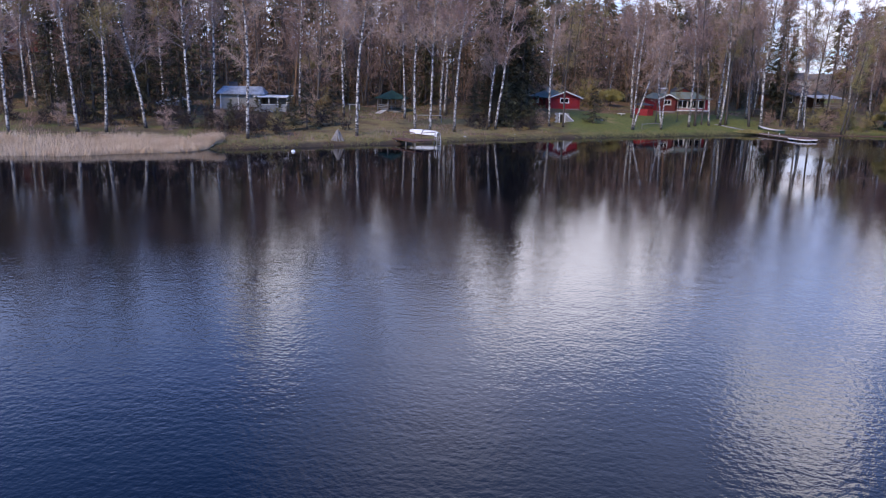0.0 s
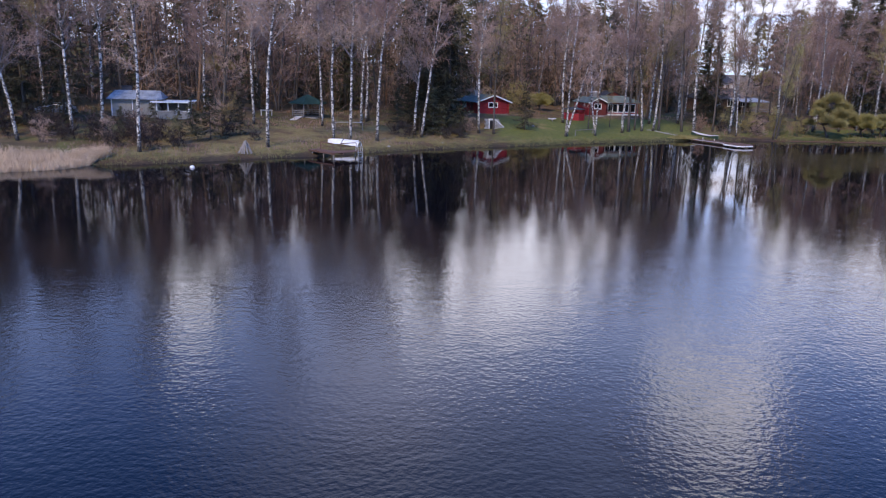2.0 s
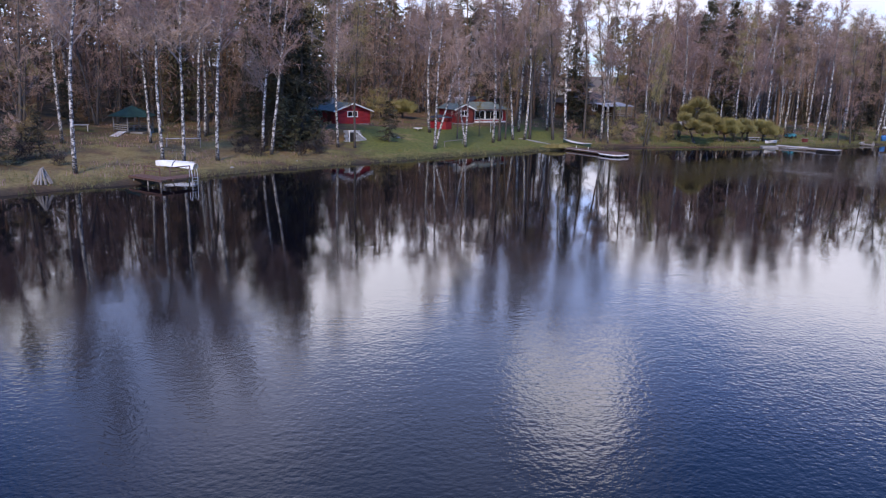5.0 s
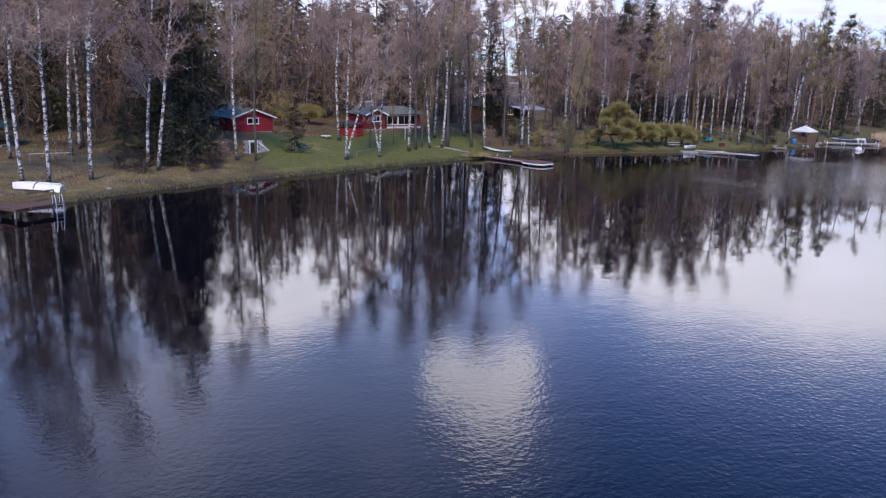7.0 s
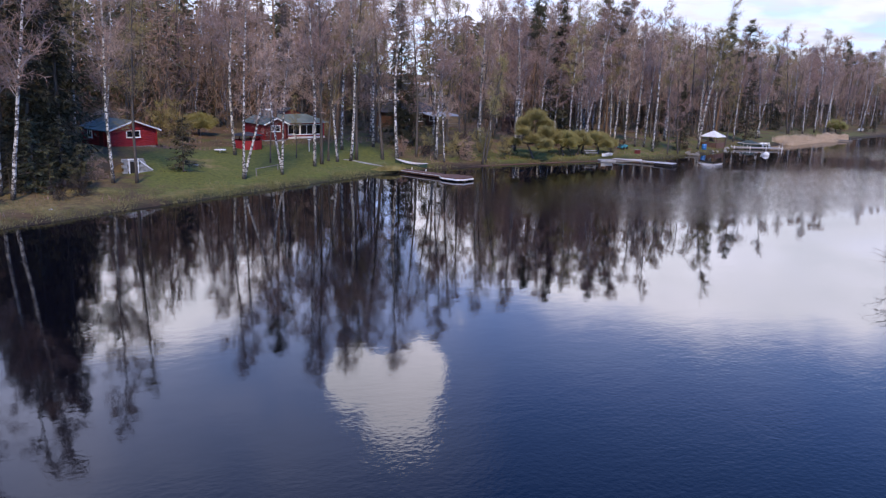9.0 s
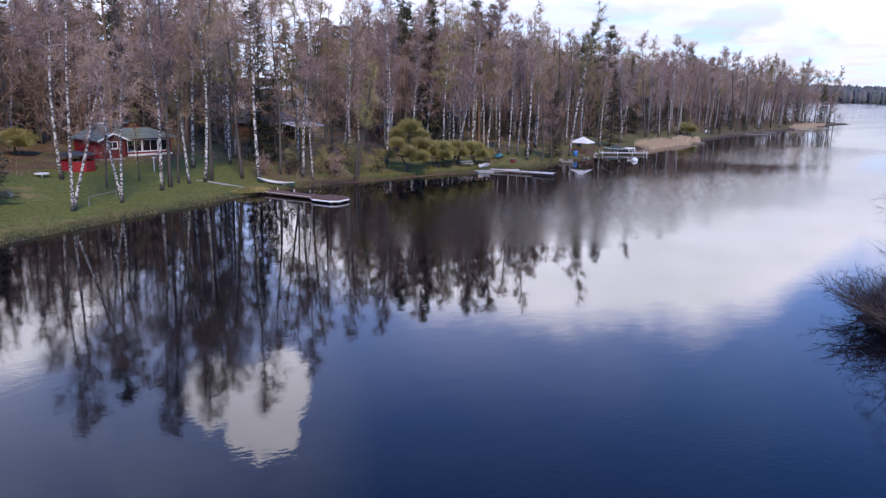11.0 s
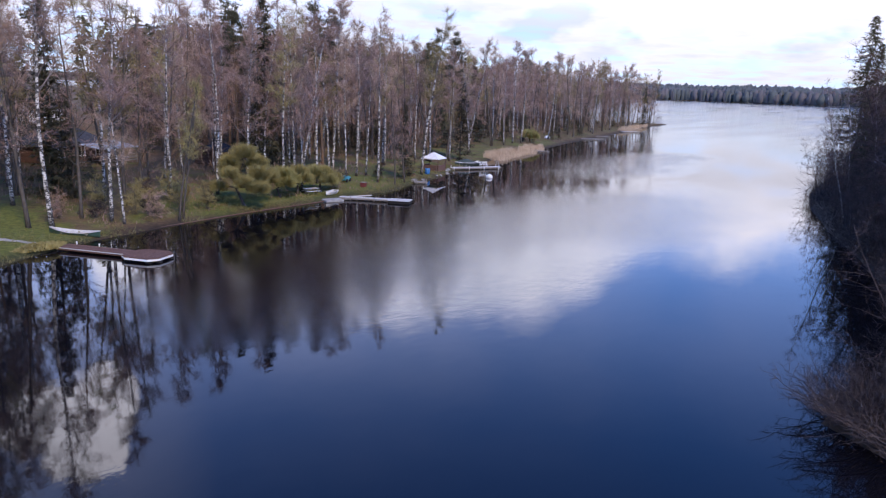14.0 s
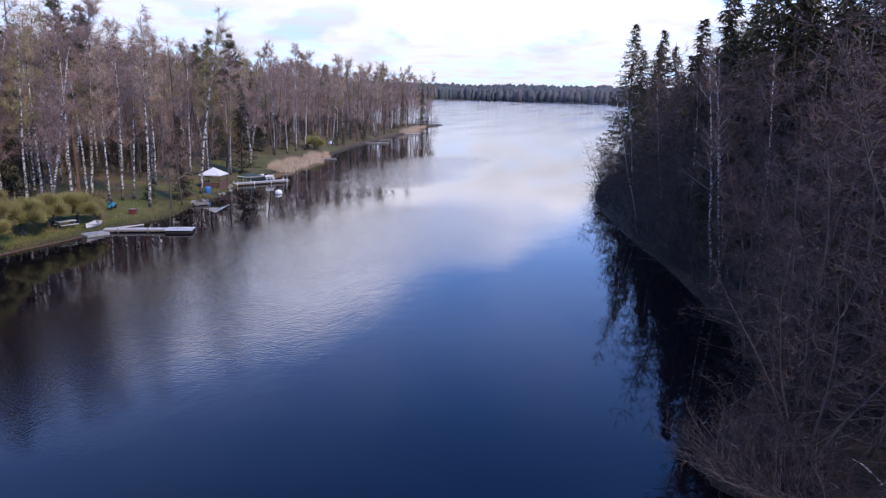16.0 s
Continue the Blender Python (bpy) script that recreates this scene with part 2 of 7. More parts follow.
def lake_water():
    m = bpy.data.materials.new("lake_water")
    m.use_nodes = True
    t = m.node_tree
    b = t.nodes["Principled BSDF"]
    b.inputs["Base Color"].default_value = (0.003, 0.003, 0.005, 1)
    b.inputs["IOR"].default_value = 1.333
    b.inputs["Roughness"].default_value = 0.012
    co = t.nodes.new("ShaderNodeTexCoord")

    def waves(scale, stretch, turn, detail):
        mp = t.nodes.new("ShaderNodeMapping")
        mp.inputs["Scale"].default_value = stretch
        mp.inputs["Rotation"].default_value = (0, 0, radians(turn))
        t.links.new(co.outputs["Object"], mp.inputs[0])
        n = node(t, "ShaderNodeTexNoise", Scale=scale, Detail=detail, Roughness=0.55)
        t.links.new(mp.outputs[0], n.inputs["Vector"])
        return n.outputs[0]

    small = waves(5.2, (0.9, 1.0, 1.0), 18, 2.5)
    swell = waves(1.1, (0.6, 1.0, 1.0), -24, 2.0)
    breeze = waves(0.03, (1.0, 1.0, 1.0), 30, 4.0)
    sep = t.nodes.new("ShaderNodeSeparateXYZ")
    t.links.new(co.outputs["Object"], sep.inputs[0])

    def patch(x, y, rx, ry):
        """1 in the middle of a patch of the lake, falling off outwards."""
        u = maths(t, "DIVIDE", maths(t, "SUBTRACT", sep.outputs[0], x), rx)
        v = maths(t, "DIVIDE", maths(t, "SUBTRACT", sep.outputs[1], y), ry)
        d = maths(t, "ADD", maths(t, "MULTIPLY", u, u), maths(t, "MULTIPLY", v, v))
        return maths(t, "ADD", maths(t, "SUBTRACT", 1.0, d), maths(t, "MULTIPLY", maths(t, "SUBTRACT", breeze, 0.5), 2.2))

    # the breeze lies on the open parts to the west and on a patch before the willows; the water under the shore is calm
    west = ramp(t, maths(t, "MULTIPLY", sep.outputs[0], 0.01), [(0.30, 1.0), (0.48, 0.0)])
    shore = maths(t, "ADD", maths(t, "SUBTRACT", sep.outputs[1], maths(t, "MULTIPLY", sep.outputs[0], 0.15)), maths(t, "MULTIPLY", breeze, 16.0))
    west = maths(t, "MULTIPLY", west, ramp(t, maths(t, "MULTIPLY", shore, 0.01), [(0.62, 1.0), (0.84, 0.05)]))
    ruffle = maths(t, "MULTIPLY", west, ramp(t, breeze, [(0.35, 0.55), (0.62, 1.0)]))
    east = maths(t, "MULTIPLY", ramp(t, maths(t, "MAXIMUM", patch(97, 109, 50, 19), patch(170, 128, 44, 16)), [(0.0, 0.0), (0.8, 1.0)]), 0.85)
    amount = maths(t, "MAXIMUM", maths(t, "MULTIPLY", ruffle, 0.62), east, True)
    h = maths(t, "ADD", maths(t, "MULTIPLY", maths(t, "MULTIPLY", small, 0.52), maths(t, "ADD", amount, 0.02)), maths(t, "MULTIPLY", maths(t, "MULTIPLY", swell, 0.36), maths(t, "ADD", amount, 0.17)))
    bp = node(t, "ShaderNodeBump", Strength=1.0, Distance=0.05)
    t.links.new(h, bp.inputs["Height"])
    t.links.new(bp.outputs[0], b.inputs["Normal"])
    # the open lake is roughened by waves too small and far to tell apart
    streak = waves(0.02, (0.35, 3.0, 1.0), -25, 4.0)
    far = ramp(t, maths(t, "MULTIPLY", sep.outputs[0], 0.001), [(0.16, 0.010), (0.40, 0.17)])
    t.links.new(maths(t, "MULTIPLY", far, ramp(t, streak, [(0.35, 0.55), (0.65, 1.3)])), b.inputs["Roughness"])
    return m


BARK_BIRCH = birch_bark()
BARK_GREY = surface("grey_bark", (0.050, 0.041, 0.035), (0.115, 0.097, 0.083), 2.0, 0.9, 0.6, (4, 4, 1))
# far-shore trees: the haze of the distance is mixed into both colours
HAZED_DARK = surface("hazed_conifers", (0.072, 0.082, 0.078), (0.096, 0.106, 0.100), 0.01, 0.9, 0)
HAZED_PALE = surface("hazed_bare_trees", (0.098, 0.090, 0.090), (0.130, 0.117, 0.116), 0.01, 0.9, 0)
BARK_PINE = surface("pine_bark", (0.10, 0.065, 0.045), (0.24, 0.145, 0.085), 1.6, 0.9, 0.7, (4, 4, 1))
TWIG = surface("birch_twigs", (0.225, 0.146, 0.114), (0.43, 0.288, 0.226), 0.4, 0.85, 0, vary=0.25)
BARK_ALDER = surface("alder_bark", (0.030, 0.022, 0.0205), (0.110, 0.082, 0.077), 2.0, 0.9, 0.4, (4, 4, 1))
TWIG_FAR = surface("far_twigs", (0.150, 0.093, 0.064), (0.300, 0.192, 0.136), 0.15, 0.85, 0)
TWIG_GREEN = surface("budding_twigs", (0.19, 0.150, 0.060), (0.33, 0.265, 0.11), 0.4, 0.85, 0, vary=0.25)
TWIG_ALDER = surface("alder_twigs", (0.078, 0.046, 0.043), (0.200, 0.124, 0.115), 0.5, 0.85, 0, vary=0.25)
# dark brown twigs, with the shade under the bank canopy put into the colour
TWIG_DARK_SHADED = surface("dark_shaded_twigs", (0.016, 0.0095, 0.0085), (0.048, 0.029, 0.026), 0.5, 0.85, 0, vary=0.2)
TWIG_PALE = surface("pale_twigs", (0.15, 0.125, 0.120), (0.30, 0.265, 0.255), 0.5, 0.85, 0, vary=0.2)
NEEDLE = surface("spruce_needles", (0.040, 0.036, 0.017), (0.084, 0.072, 0.033), 0.5, 0.8, 0, vary=0.3)
NEEDLE_PINE = surface("pine_needles", (0.040, 0.042, 0.021), (0.085, 0.083, 0.042), 0.5, 0.8, 0, vary=0.25)
WILLOW = surface("willow_shoots", (0.180, 0.160, 0.054), (0.38, 0.340, 0.122), 0.6, 0.8, 0, vary=0.1)
REED = surface("dry_reed", (0.44, 0.31, 0.20), (0.68, 0.52, 0.36), 0.6, 0.85, 0)
GRASS = surface("grass_blades", (0.09, 0.10, 0.03), (0.24, 0.20, 0.09), 0.5, 0.85, 0)
GROUND = ground_skin()
WATER = lake_water()
RED = surface("red_paint", (0.21, 0.014, 0.018), (0.34, 0.024, 0.030), 2.0, 0.75, 0.3, (1, 1, 4))
RED_DARK = surface("dark_red_paint", (0.11, 0.022, 0.020), (0.17, 0.032, 0.028), 2.0, 0.8, 0.3, (1, 1, 4))
GREY_BOARD = surface("grey_paint", (0.19, 0.19, 0.18), (0.28, 0.275, 0.26), 2.0, 0.8, 0.3, (1, 1, 4))
WHITE = surface("white_paint", (0.66, 0.65, 0.62), (0.80, 0.79, 0.77), 2.0, 0.6, 0.15)
ROOF_GREY = surface("sheet_roof", (0.13, 0.15, 0.18), (0.36, 0.40, 0.44), 1.3, 0.6, 0.15, spec=0.3)
ROOF_GREEN = surface("green_felt_roof", (0.105, 0.130, 0.112), (0.18, 0.21, 0.185), 1.2, 0.95, 0.4, spec=0.15)
ROOF_DARKGREEN = surface("dark_green_roof", (0.014, 0.036, 0.028), (0.026, 0.062, 0.048), 1.2, 0.85, 0.3, spec=0.2)
ROOF_DARK = surface("dark_roof", (0.030, 0.032, 0.040), (0.062, 0.066, 0.080), 1.0, 0.9, 0.3, spec=0.2)
STONE = surface("grey_stone", (0.20, 0.19, 0.18), (0.38, 0.37, 0.35), 2.5, 0.9, 0.6)
WOOD_OLD = surface("weathered_wood", (0.16, 0.14, 0.12), (0.30, 0.27, 0.24), 1.6, 0.85, 0.5, (6, 1, 6))
WOOD_BROWN = surface("brown_deck_wood", (0.085, 0.045, 0.032), (0.16, 0.085, 0.062), 1.6, 0.75, 0.4, (6, 1, 6))
WOOD_PALE = surface("pale_deck_wood", (0.40, 0.38, 0.36), (0.58, 0.56, 0.53), 1.6, 0.8, 0.4, (6, 1, 6))
DARK = surface("dark_opening", (0.012, 0.011, 0.010), (0.025, 0.022, 0.020), 2.0, 0.9, 0.1)
BLUE = surface("blue_plastic", (0.02, 0.12, 0.34), (0.04, 0.20, 0.48), 2.0, 0.4, 0.05)
TEAL = surface("teal_canvas", (0.03, 0.20, 0.24), (0.06, 0.32, 0.36), 2.0, 0.6, 0.1)
BOAT_GREEN = surface("green_boat_paint", (0.025, 0.055, 0.040), (0.050, 0.095, 0.070), 2.0, 0.4, 0.1)
COVER = surface("dark_boat_cover", (0.030, 0.045, 0.040), (0.060, 0.080, 0.070), 1.5, 0.7, 0.4)
METAL = surface("dull_metal", (0.45, 0.45, 0.45), (0.62, 0.62, 0.62), 3.0, 0.4, 0.1, metal=0.9)
CAR_PAINT = surface("silver_car_paint", (0.26, 0.29, 0.33), (0.34, 0.37, 0.41), 2.0, 0.3, 0.05, metal=0.5)


def window_glass():
    m = bpy.data.materials.new("window_glass")
    m.use_nodes = True
    b = m.node_tree.nodes["Principled BSDF"]
    b.inputs["Base Color"].default_value = (0.012, 0.013, 0.016, 1)
    b.inputs["Roughness"].default_value = 0.05
    b.inputs["Specular IOR Level"].default_value = 0.6
    return m


GLASS = window_glass()


# ---- mesh building ----
class Form:
    """Vertices and faces of one part."""

    def __init__(self):
        self.v, self.f = [], []

    def add(self, verts, faces):
        k = len(self.v)
        self.v += [tuple(p) for p in verts]
        self.f += [tuple(i + k for i in face) for face in faces]
        return self

    def block(self, x, y, z, sx, sy, sz, turn=0.0, cut=0.015, tilt=0.0):
        """A block centred at x, y with its underside at z, edges cut; turn and tilt (about its own x) in degrees."""
        hx, hy, hz = sx / 2, sy / 2, sz / 2
        c = min(cut, hx * 0.45, hy * 0.45, hz * 0.45)
        vs, idx = [], {}
        for i in (-1, 1):
            for j in (-1, 1):
                for k in (-1, 1):
                    for a in range(3):
                        p = [i * hx, j * hy, k * hz]
                        for b in range(3):
                            if b != a:
                                p[b] -= (i, j, k)[b] * c
                        idx[i, j, k, a] = len(vs)
                        vs.append(p)
        fs = []
        for a in range(3):
            b, d = (a + 1) % 3, (a + 2) % 3
            for s in (-1, 1):
                quad = []
                for u, w in ((-1, -1), (1, -1), (1, 1), (-1, 1)):
                    key = [0, 0, 0]
                    key[a], key[b], key[d] = s, u, w
                    quad.append(idx[(*key, a)])
                fs.append(quad if s > 0 else quad[::-1])
            for s in (-1, 1):
                for w in (-1, 1):
                    e = []
                    for u in (-1, 1):
                        key = [0, 0, 0]
                        key[a], key[b], key[d] = u, s, w
                        e.append((idx[(*key, b)], idx[(*key, d)]))
                    fs.append([e[0][0], e[1][0], e[1][1], e[0][1]])
        for i in (-1, 1):
            for j in (-1, 1):
                for k in (-1, 1):
                    fs.append([idx[i, j, k, 0], idx[i, j, k, 1], idx[i, j, k, 2]])
        m = Matrix.Translation((x, y, z + hz)) @ Euler((radians(tilt), 0, radians(turn))).to_matrix().to_4x4()
        return self.add([m @ Vector(p) for p in vs], fs)

    def tube(self, path, radii, n=6, cap=True):
        """A tapering tube along a path."""
        pts = [Vector(p) for p in path]
        k = len(self.v)
        for i, p in enumerate(pts):
            way = (pts[min(i + 1, len(pts) - 1)] - pts[max(i - 1, 0)]).normalized()
            side = way.cross(Vector((0.3, 0.9, 0.1))).normalized() if abs(way.z) > 0.7 else way.cross(Vector((0, 0, 1))).normalized()
            other = way.cross(side)
            for j in range(n):
                a = 2 * math.pi * j / n
                self.v.append(tuple(p + (side * math.cos(a) + other * math.sin(a)) * radii[i]))
        for i in range(len(pts) - 1):
            for j in range(n):
                a, b = k + i * n + j, k + i * n + (j + 1) % n
                self.f.append((a, b, b + n, a + n))
        if cap:
            self.f.append(tuple(k + j for j in range(n))[::-1])
            self.f.append(tuple(k + (len(pts) - 1) * n + j for j in range(n)))
        return self

    def sliver(self, base, tip, width, across=None):
        """One thin twig or blade."""
        a, b = Vector(base), Vector(tip)
        s = (b - a).cross(across or Vector((random.uniform(-1, 1), random.uniform(-1, 1), random.uniform(-1, 1))))
        if s.length < 1e-6:
            return self
        s = s.normalized() * width / 2
        k = len(self.v)
        self.v += [tuple(a - s), tuple(a + s), tuple(b)]
        self.f.append((k, k + 1, k + 2))
        return self

    def sheet(self, corners, thick):
        """A slab under four (or three) corners."""
        c = [Vector(p) for p in corners]
        n = (c[1] - c[0]).cross(c[2] - c[0]).normalized() * thick
        if n.z < 0:
            n = -n
        k = len(c)
        low = [p - n for p in c]
        fs = [tuple(range(k)), tuple(range(2 * k - 1, k - 1, -1))]
        fs += [(i, i + k, (i + 1) % k + k, (i + 1) % k) for i in range(k)]
        return self.add(c + low, fs)

    def mesh(self, name, material, smooth=False):
        me = bpy.data.meshes.new(name)
        me.from_pydata(self.v, [], self.f)
        me.materials.append(material)
        if smooth:
            me.polygons.foreach_set("use_smooth", [True] * len(me.polygons))
        me.update()
        return me


def part(name, form, material, parent, label="", smooth=False):
    ob = new(name, form.mesh(name, material, smooth))
    ob.parent = parent
    if label:
        ob["label"] = label
    return ob


def thing(name, m, label, category, group=""):
    ob = new(name)
    ob.empty_display_size = 0.3
    ob.matrix_basis = m
    return tagged(ob, label, category, group)


def merged(ob):
    """Fixes the normals of closed parts."""
    bm = bmesh.new()
    bm.from_mesh(ob.data)
    bmesh.ops.recalc_face_normals(bm, faces=bm.faces)
    bm.to_mesh(ob.data)
    bm.free()
    return ob


# ---- lie of the land ----
# shorelines, metres; land lies on the left of each line
SHORE_NORTH = [(-400, 20), (-120, 70), (-60, 88), (-34, 93), (-14, 96.5), (-6.5, 100.7), (-2.4, 103.3), (2, 105.5),
    (6.3, 108.6), (10.3, 111.8), (16.6, 115.3), (23, 118.6), (30, 121.9), (37, 125.3), (45, 128.8), (52, 132), (57, 133.6),
    (66, 134.9), (76, 135.6), (86, 135.5), (92, 136), (101, 135.2), (109, 138), (118, 140), (130, 144.5), (150, 149.5),
    (167, 152.5), (182, 155.2), (193, 158), (214, 162.5), (246, 167.3), (300, 177), (345, 184.5), (370, 186.5), (373, 189)]
NORTH = [(-4500, -1500)] + SHORE_NORTH + [(350, 205), (318, 240), (320, 400), (480, 900), (900, 1700), (900, 4500), (-4500, 4500)]
SOUTH = [(20, -500), (36, -60), (48, 20), (53, 62), (55.5, 73), (58, 76.4), (62, 76.2), (66, 74.6), (72, 73.2), (79, 73.6), (86, 75.8), (97, 78.5), (112, 83.2), (130, 88), (147, 90.8),
    (163, 91.6), (182, 91.0), (190, 84), (205, 50), (230, -40), (330, -300), (900, -900), (1500, -1400), (1500, -4500), (20, -4500)]
FAR = [(1500, -1400), (1900, -900), (1760, -300), (1690, 200), (1750, 600), (1620, 1000), (1350, 1500), (900, 1700), (900, 4500), (4500, 4500), (4500, -4500), (1500, -4500)]
def inland(x, y, ring):
    """Signed distance to the edge of a land ring, positive inside."""
    best = np.full(np.shape(x), 1e9); inside = np.zeros(np.shape(x), bool)
    for (ax, ay), (bx, by) in zip(ring, ring[1:] + ring[:1]):
        dx, dy = bx - ax, by - ay
        k = np.clip(((x - ax) * dx + (y - ay) * dy) / (dx * dx + dy * dy), 0, 1)
        best = np.minimum(best, np.hypot(x - ax - k * dx, y - ay - k * dy))
        if ay != by:
            inside ^= ((ay > y) != (by > y)) & (x < ax + (y - ay) * dx / dy)
    return np.where(inside, best, -best)
def step(a, b, v):
    k = np.clip((v - a) / (b - a), 0, 1); return k * k * (3 - 2 * k)
def rise(s, slope, top):
    s0 = np.maximum(s - 0.6, 0)
    return np.where(s < 0, np.maximum(s * 0.5, -2.6), np.minimum(s, 0.6) * 0.6 + top * (1 - np.exp(-s0 * slope / top)))
def height(x, y):
    x = np.asarray(x, float); y = np.asarray(y, float)
    n, s, f = inland(x, y, NORTH), inland(x, y, SOUTH), inland(x, y, FAR)
    zn = rise(n, 0.085, 11.0) + 6.0 * step(25, 75, n) * step(-5, -60, x)
    zn = zn + 0.9 * np.exp(-(((x - 26) / 7) ** 2 + ((y - 139) / 7) ** 2))
    zs, zf = rise(s, 0.16, 6.0), rise(f, 0.06, 22.0)
    z = np.maximum(np.maximum(zn, zs), zf)
    bump = 0.10 * np.sin(x * 0.41 + 1.3 * np.sin(y * 0.23)) * np.sin(y * 0.37 + 0.7) + 0.05 * np.sin(x * 1.1 + y * 0.8)
    return z + bump * step(0.5, 4, np.maximum(np.maximum(n, s), f))


# looked up on a one-metre grid
GX, GY = np.meshgrid(np.arange(-160, 401.0), np.arange(20, 341.0))
GRIDS = {"z": height(GX, GY).tolist(), "north": inland(GX, GY, NORTH).tolist(), "south": inland(GX, GY, SOUTH).tolist()}


def grid(key, x, y):
    u, v = min(max(x + 160, 0), 559.999), min(max(y - 20, 0), 319.999)
    i, j = int(u), int(v)
    u, v = u - i, v - j
    g = GRIDS[key]
    return (g[j][i] * (1 - u) + g[j][i + 1] * u) * (1 - v) + (g[j + 1][i] * (1 - u) + g[j + 1][i + 1] * u) * v


def ground_at(x, y):
    return grid("z", x, y)


def axis(core, fine, reach):
    lo, hi = core
    mid = list(np.arange(lo, hi + fine, fine))
    out, d = [], fine
    p = hi + fine
    while p < reach:
        d *= 1.22
        p += d
        out.append(p)
    low, d, p = [], fine, lo
    while p > -reach:
        d *= 1.22
        p -= d
        low.append(p)
    return np.array(low[::-1] + mid + out)


def build_ground():
    xs, ys = axis((-90, 380), 2.0, 4400), axis((60, 215), 1.5, 4400)
    gx, gy = np.meshgrid(xs, ys)
    gz = height(gx, gy)
    verts = np.stack([gx, gy, gz], -1).reshape(-1, 3)
    nx, ny = len(xs), len(ys)
    i = np.arange(nx * ny).reshape(ny, nx)
    faces = np.stack([i[:-1, :-1], i[:-1, 1:], i[1:, 1:], i[1:, :-1]], -1).reshape(-1, 4)
    me = bpy.data.meshes.new("ground")
    me.from_pydata(verts.tolist(), [], faces.tolist())
    me.polygons.foreach_set("use_smooth", [True] * len(me.polygons))
    n = inland(gx, gy, NORTH)
    lawn = step(18, 30, gx) * step(64, 54, gx) * step(26, 14, n) * 0.95
    lawn = np.maximum(lawn, 0.50 * step(-12, 0, gx) * step(64, 50, gx) * step(16, 6, n))
    lawn = np.maximum(lawn, 0.75 * step(60, 75, gx) * step(118, 104, gx) * step(14, 7, n))
    lawn = np.maximum(lawn, 0.55 * step(98, 108, gx) * step(230, 200, gx) * step(30, 8, n))
    lawn = np.maximum(lawn, 0.9 * np.exp(-(((gx - 82) / 12) ** 2 + ((gy - 185) / 10) ** 2)))
    lawn = np.maximum(lawn, 0.4 * step(-30, -40, gx) * step(30, 10, n))
    bank = step(0.0, 0.6, n) * step(5.0, 1.5, n) * 0.45 * step(60, 30, gx)
    bank = np.maximum(bank, 0.62 * step(-24, -10, gx) * step(28, 16, gx) * step(30, 10, n) * step(-1, 1, n))
    bank = np.maximum(bank, 0.75 * np.exp(-(((gx - 31) / 3.5) ** 2 + ((gy - 134) / 3) ** 2)))
    lawn = lawn * step(-1.0, 0.5, n)
    lawn = np.maximum(lawn, 0.40 * step(0, 2, n) * step(45, 25, n))
    # all of the south bank takes the painted canopy shade
    wet_shade = step(-3, 0, inland(gx, gy, SOUTH))
    wet_shade = np.maximum(wet_shade, 0.9 * step(1.5, 0.1, n) * step(-30, -10, n))
    for key, values in (("lawn", lawn), ("bank", bank), ("wet_shade", wet_shade)):
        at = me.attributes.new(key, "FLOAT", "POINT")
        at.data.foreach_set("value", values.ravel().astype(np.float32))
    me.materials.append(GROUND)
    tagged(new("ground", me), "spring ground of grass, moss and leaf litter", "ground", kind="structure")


build_ground()
lake = Form().add([(-4300, -4300, 0), (4300, -4300, 0), (4300, 4300, 0), (-4300, 4300, 0)], [(0, 1, 2, 3)])
tagged(new("water", lake.mesh("water", WATER)), "dark lake water with light ripples", "water", kind="structure")

# ---- trees ----
def wander(start, way, length, steps, bend, up=0.0):
    """A crooked path."""
    p, d, out = Vector(start), Vector(way).normalized(), [Vector(start)]
    for _ in range(steps):
        d = (d + Vector((random.gauss(0, bend), random.gauss(0, bend), random.gauss(0, bend) + up))).normalized()
        p = p + d * (length / steps)
        out.append(p.copy())
    return out


def along(path, k):
    k = max(0.0, min(0.999, k)) * (len(path) - 1)
    i = int(k)
    return path[i].lerp(path[i + 1], k - i)


def any_way(low, high):
    """A direction with its slope between two angles above level."""
    a, e = random.uniform(0, 2 * math.pi), radians(random.uniform(low, high))
    return Vector((math.cos(a) * math.cos(e), math.sin(a) * math.cos(e), math.sin(e)))


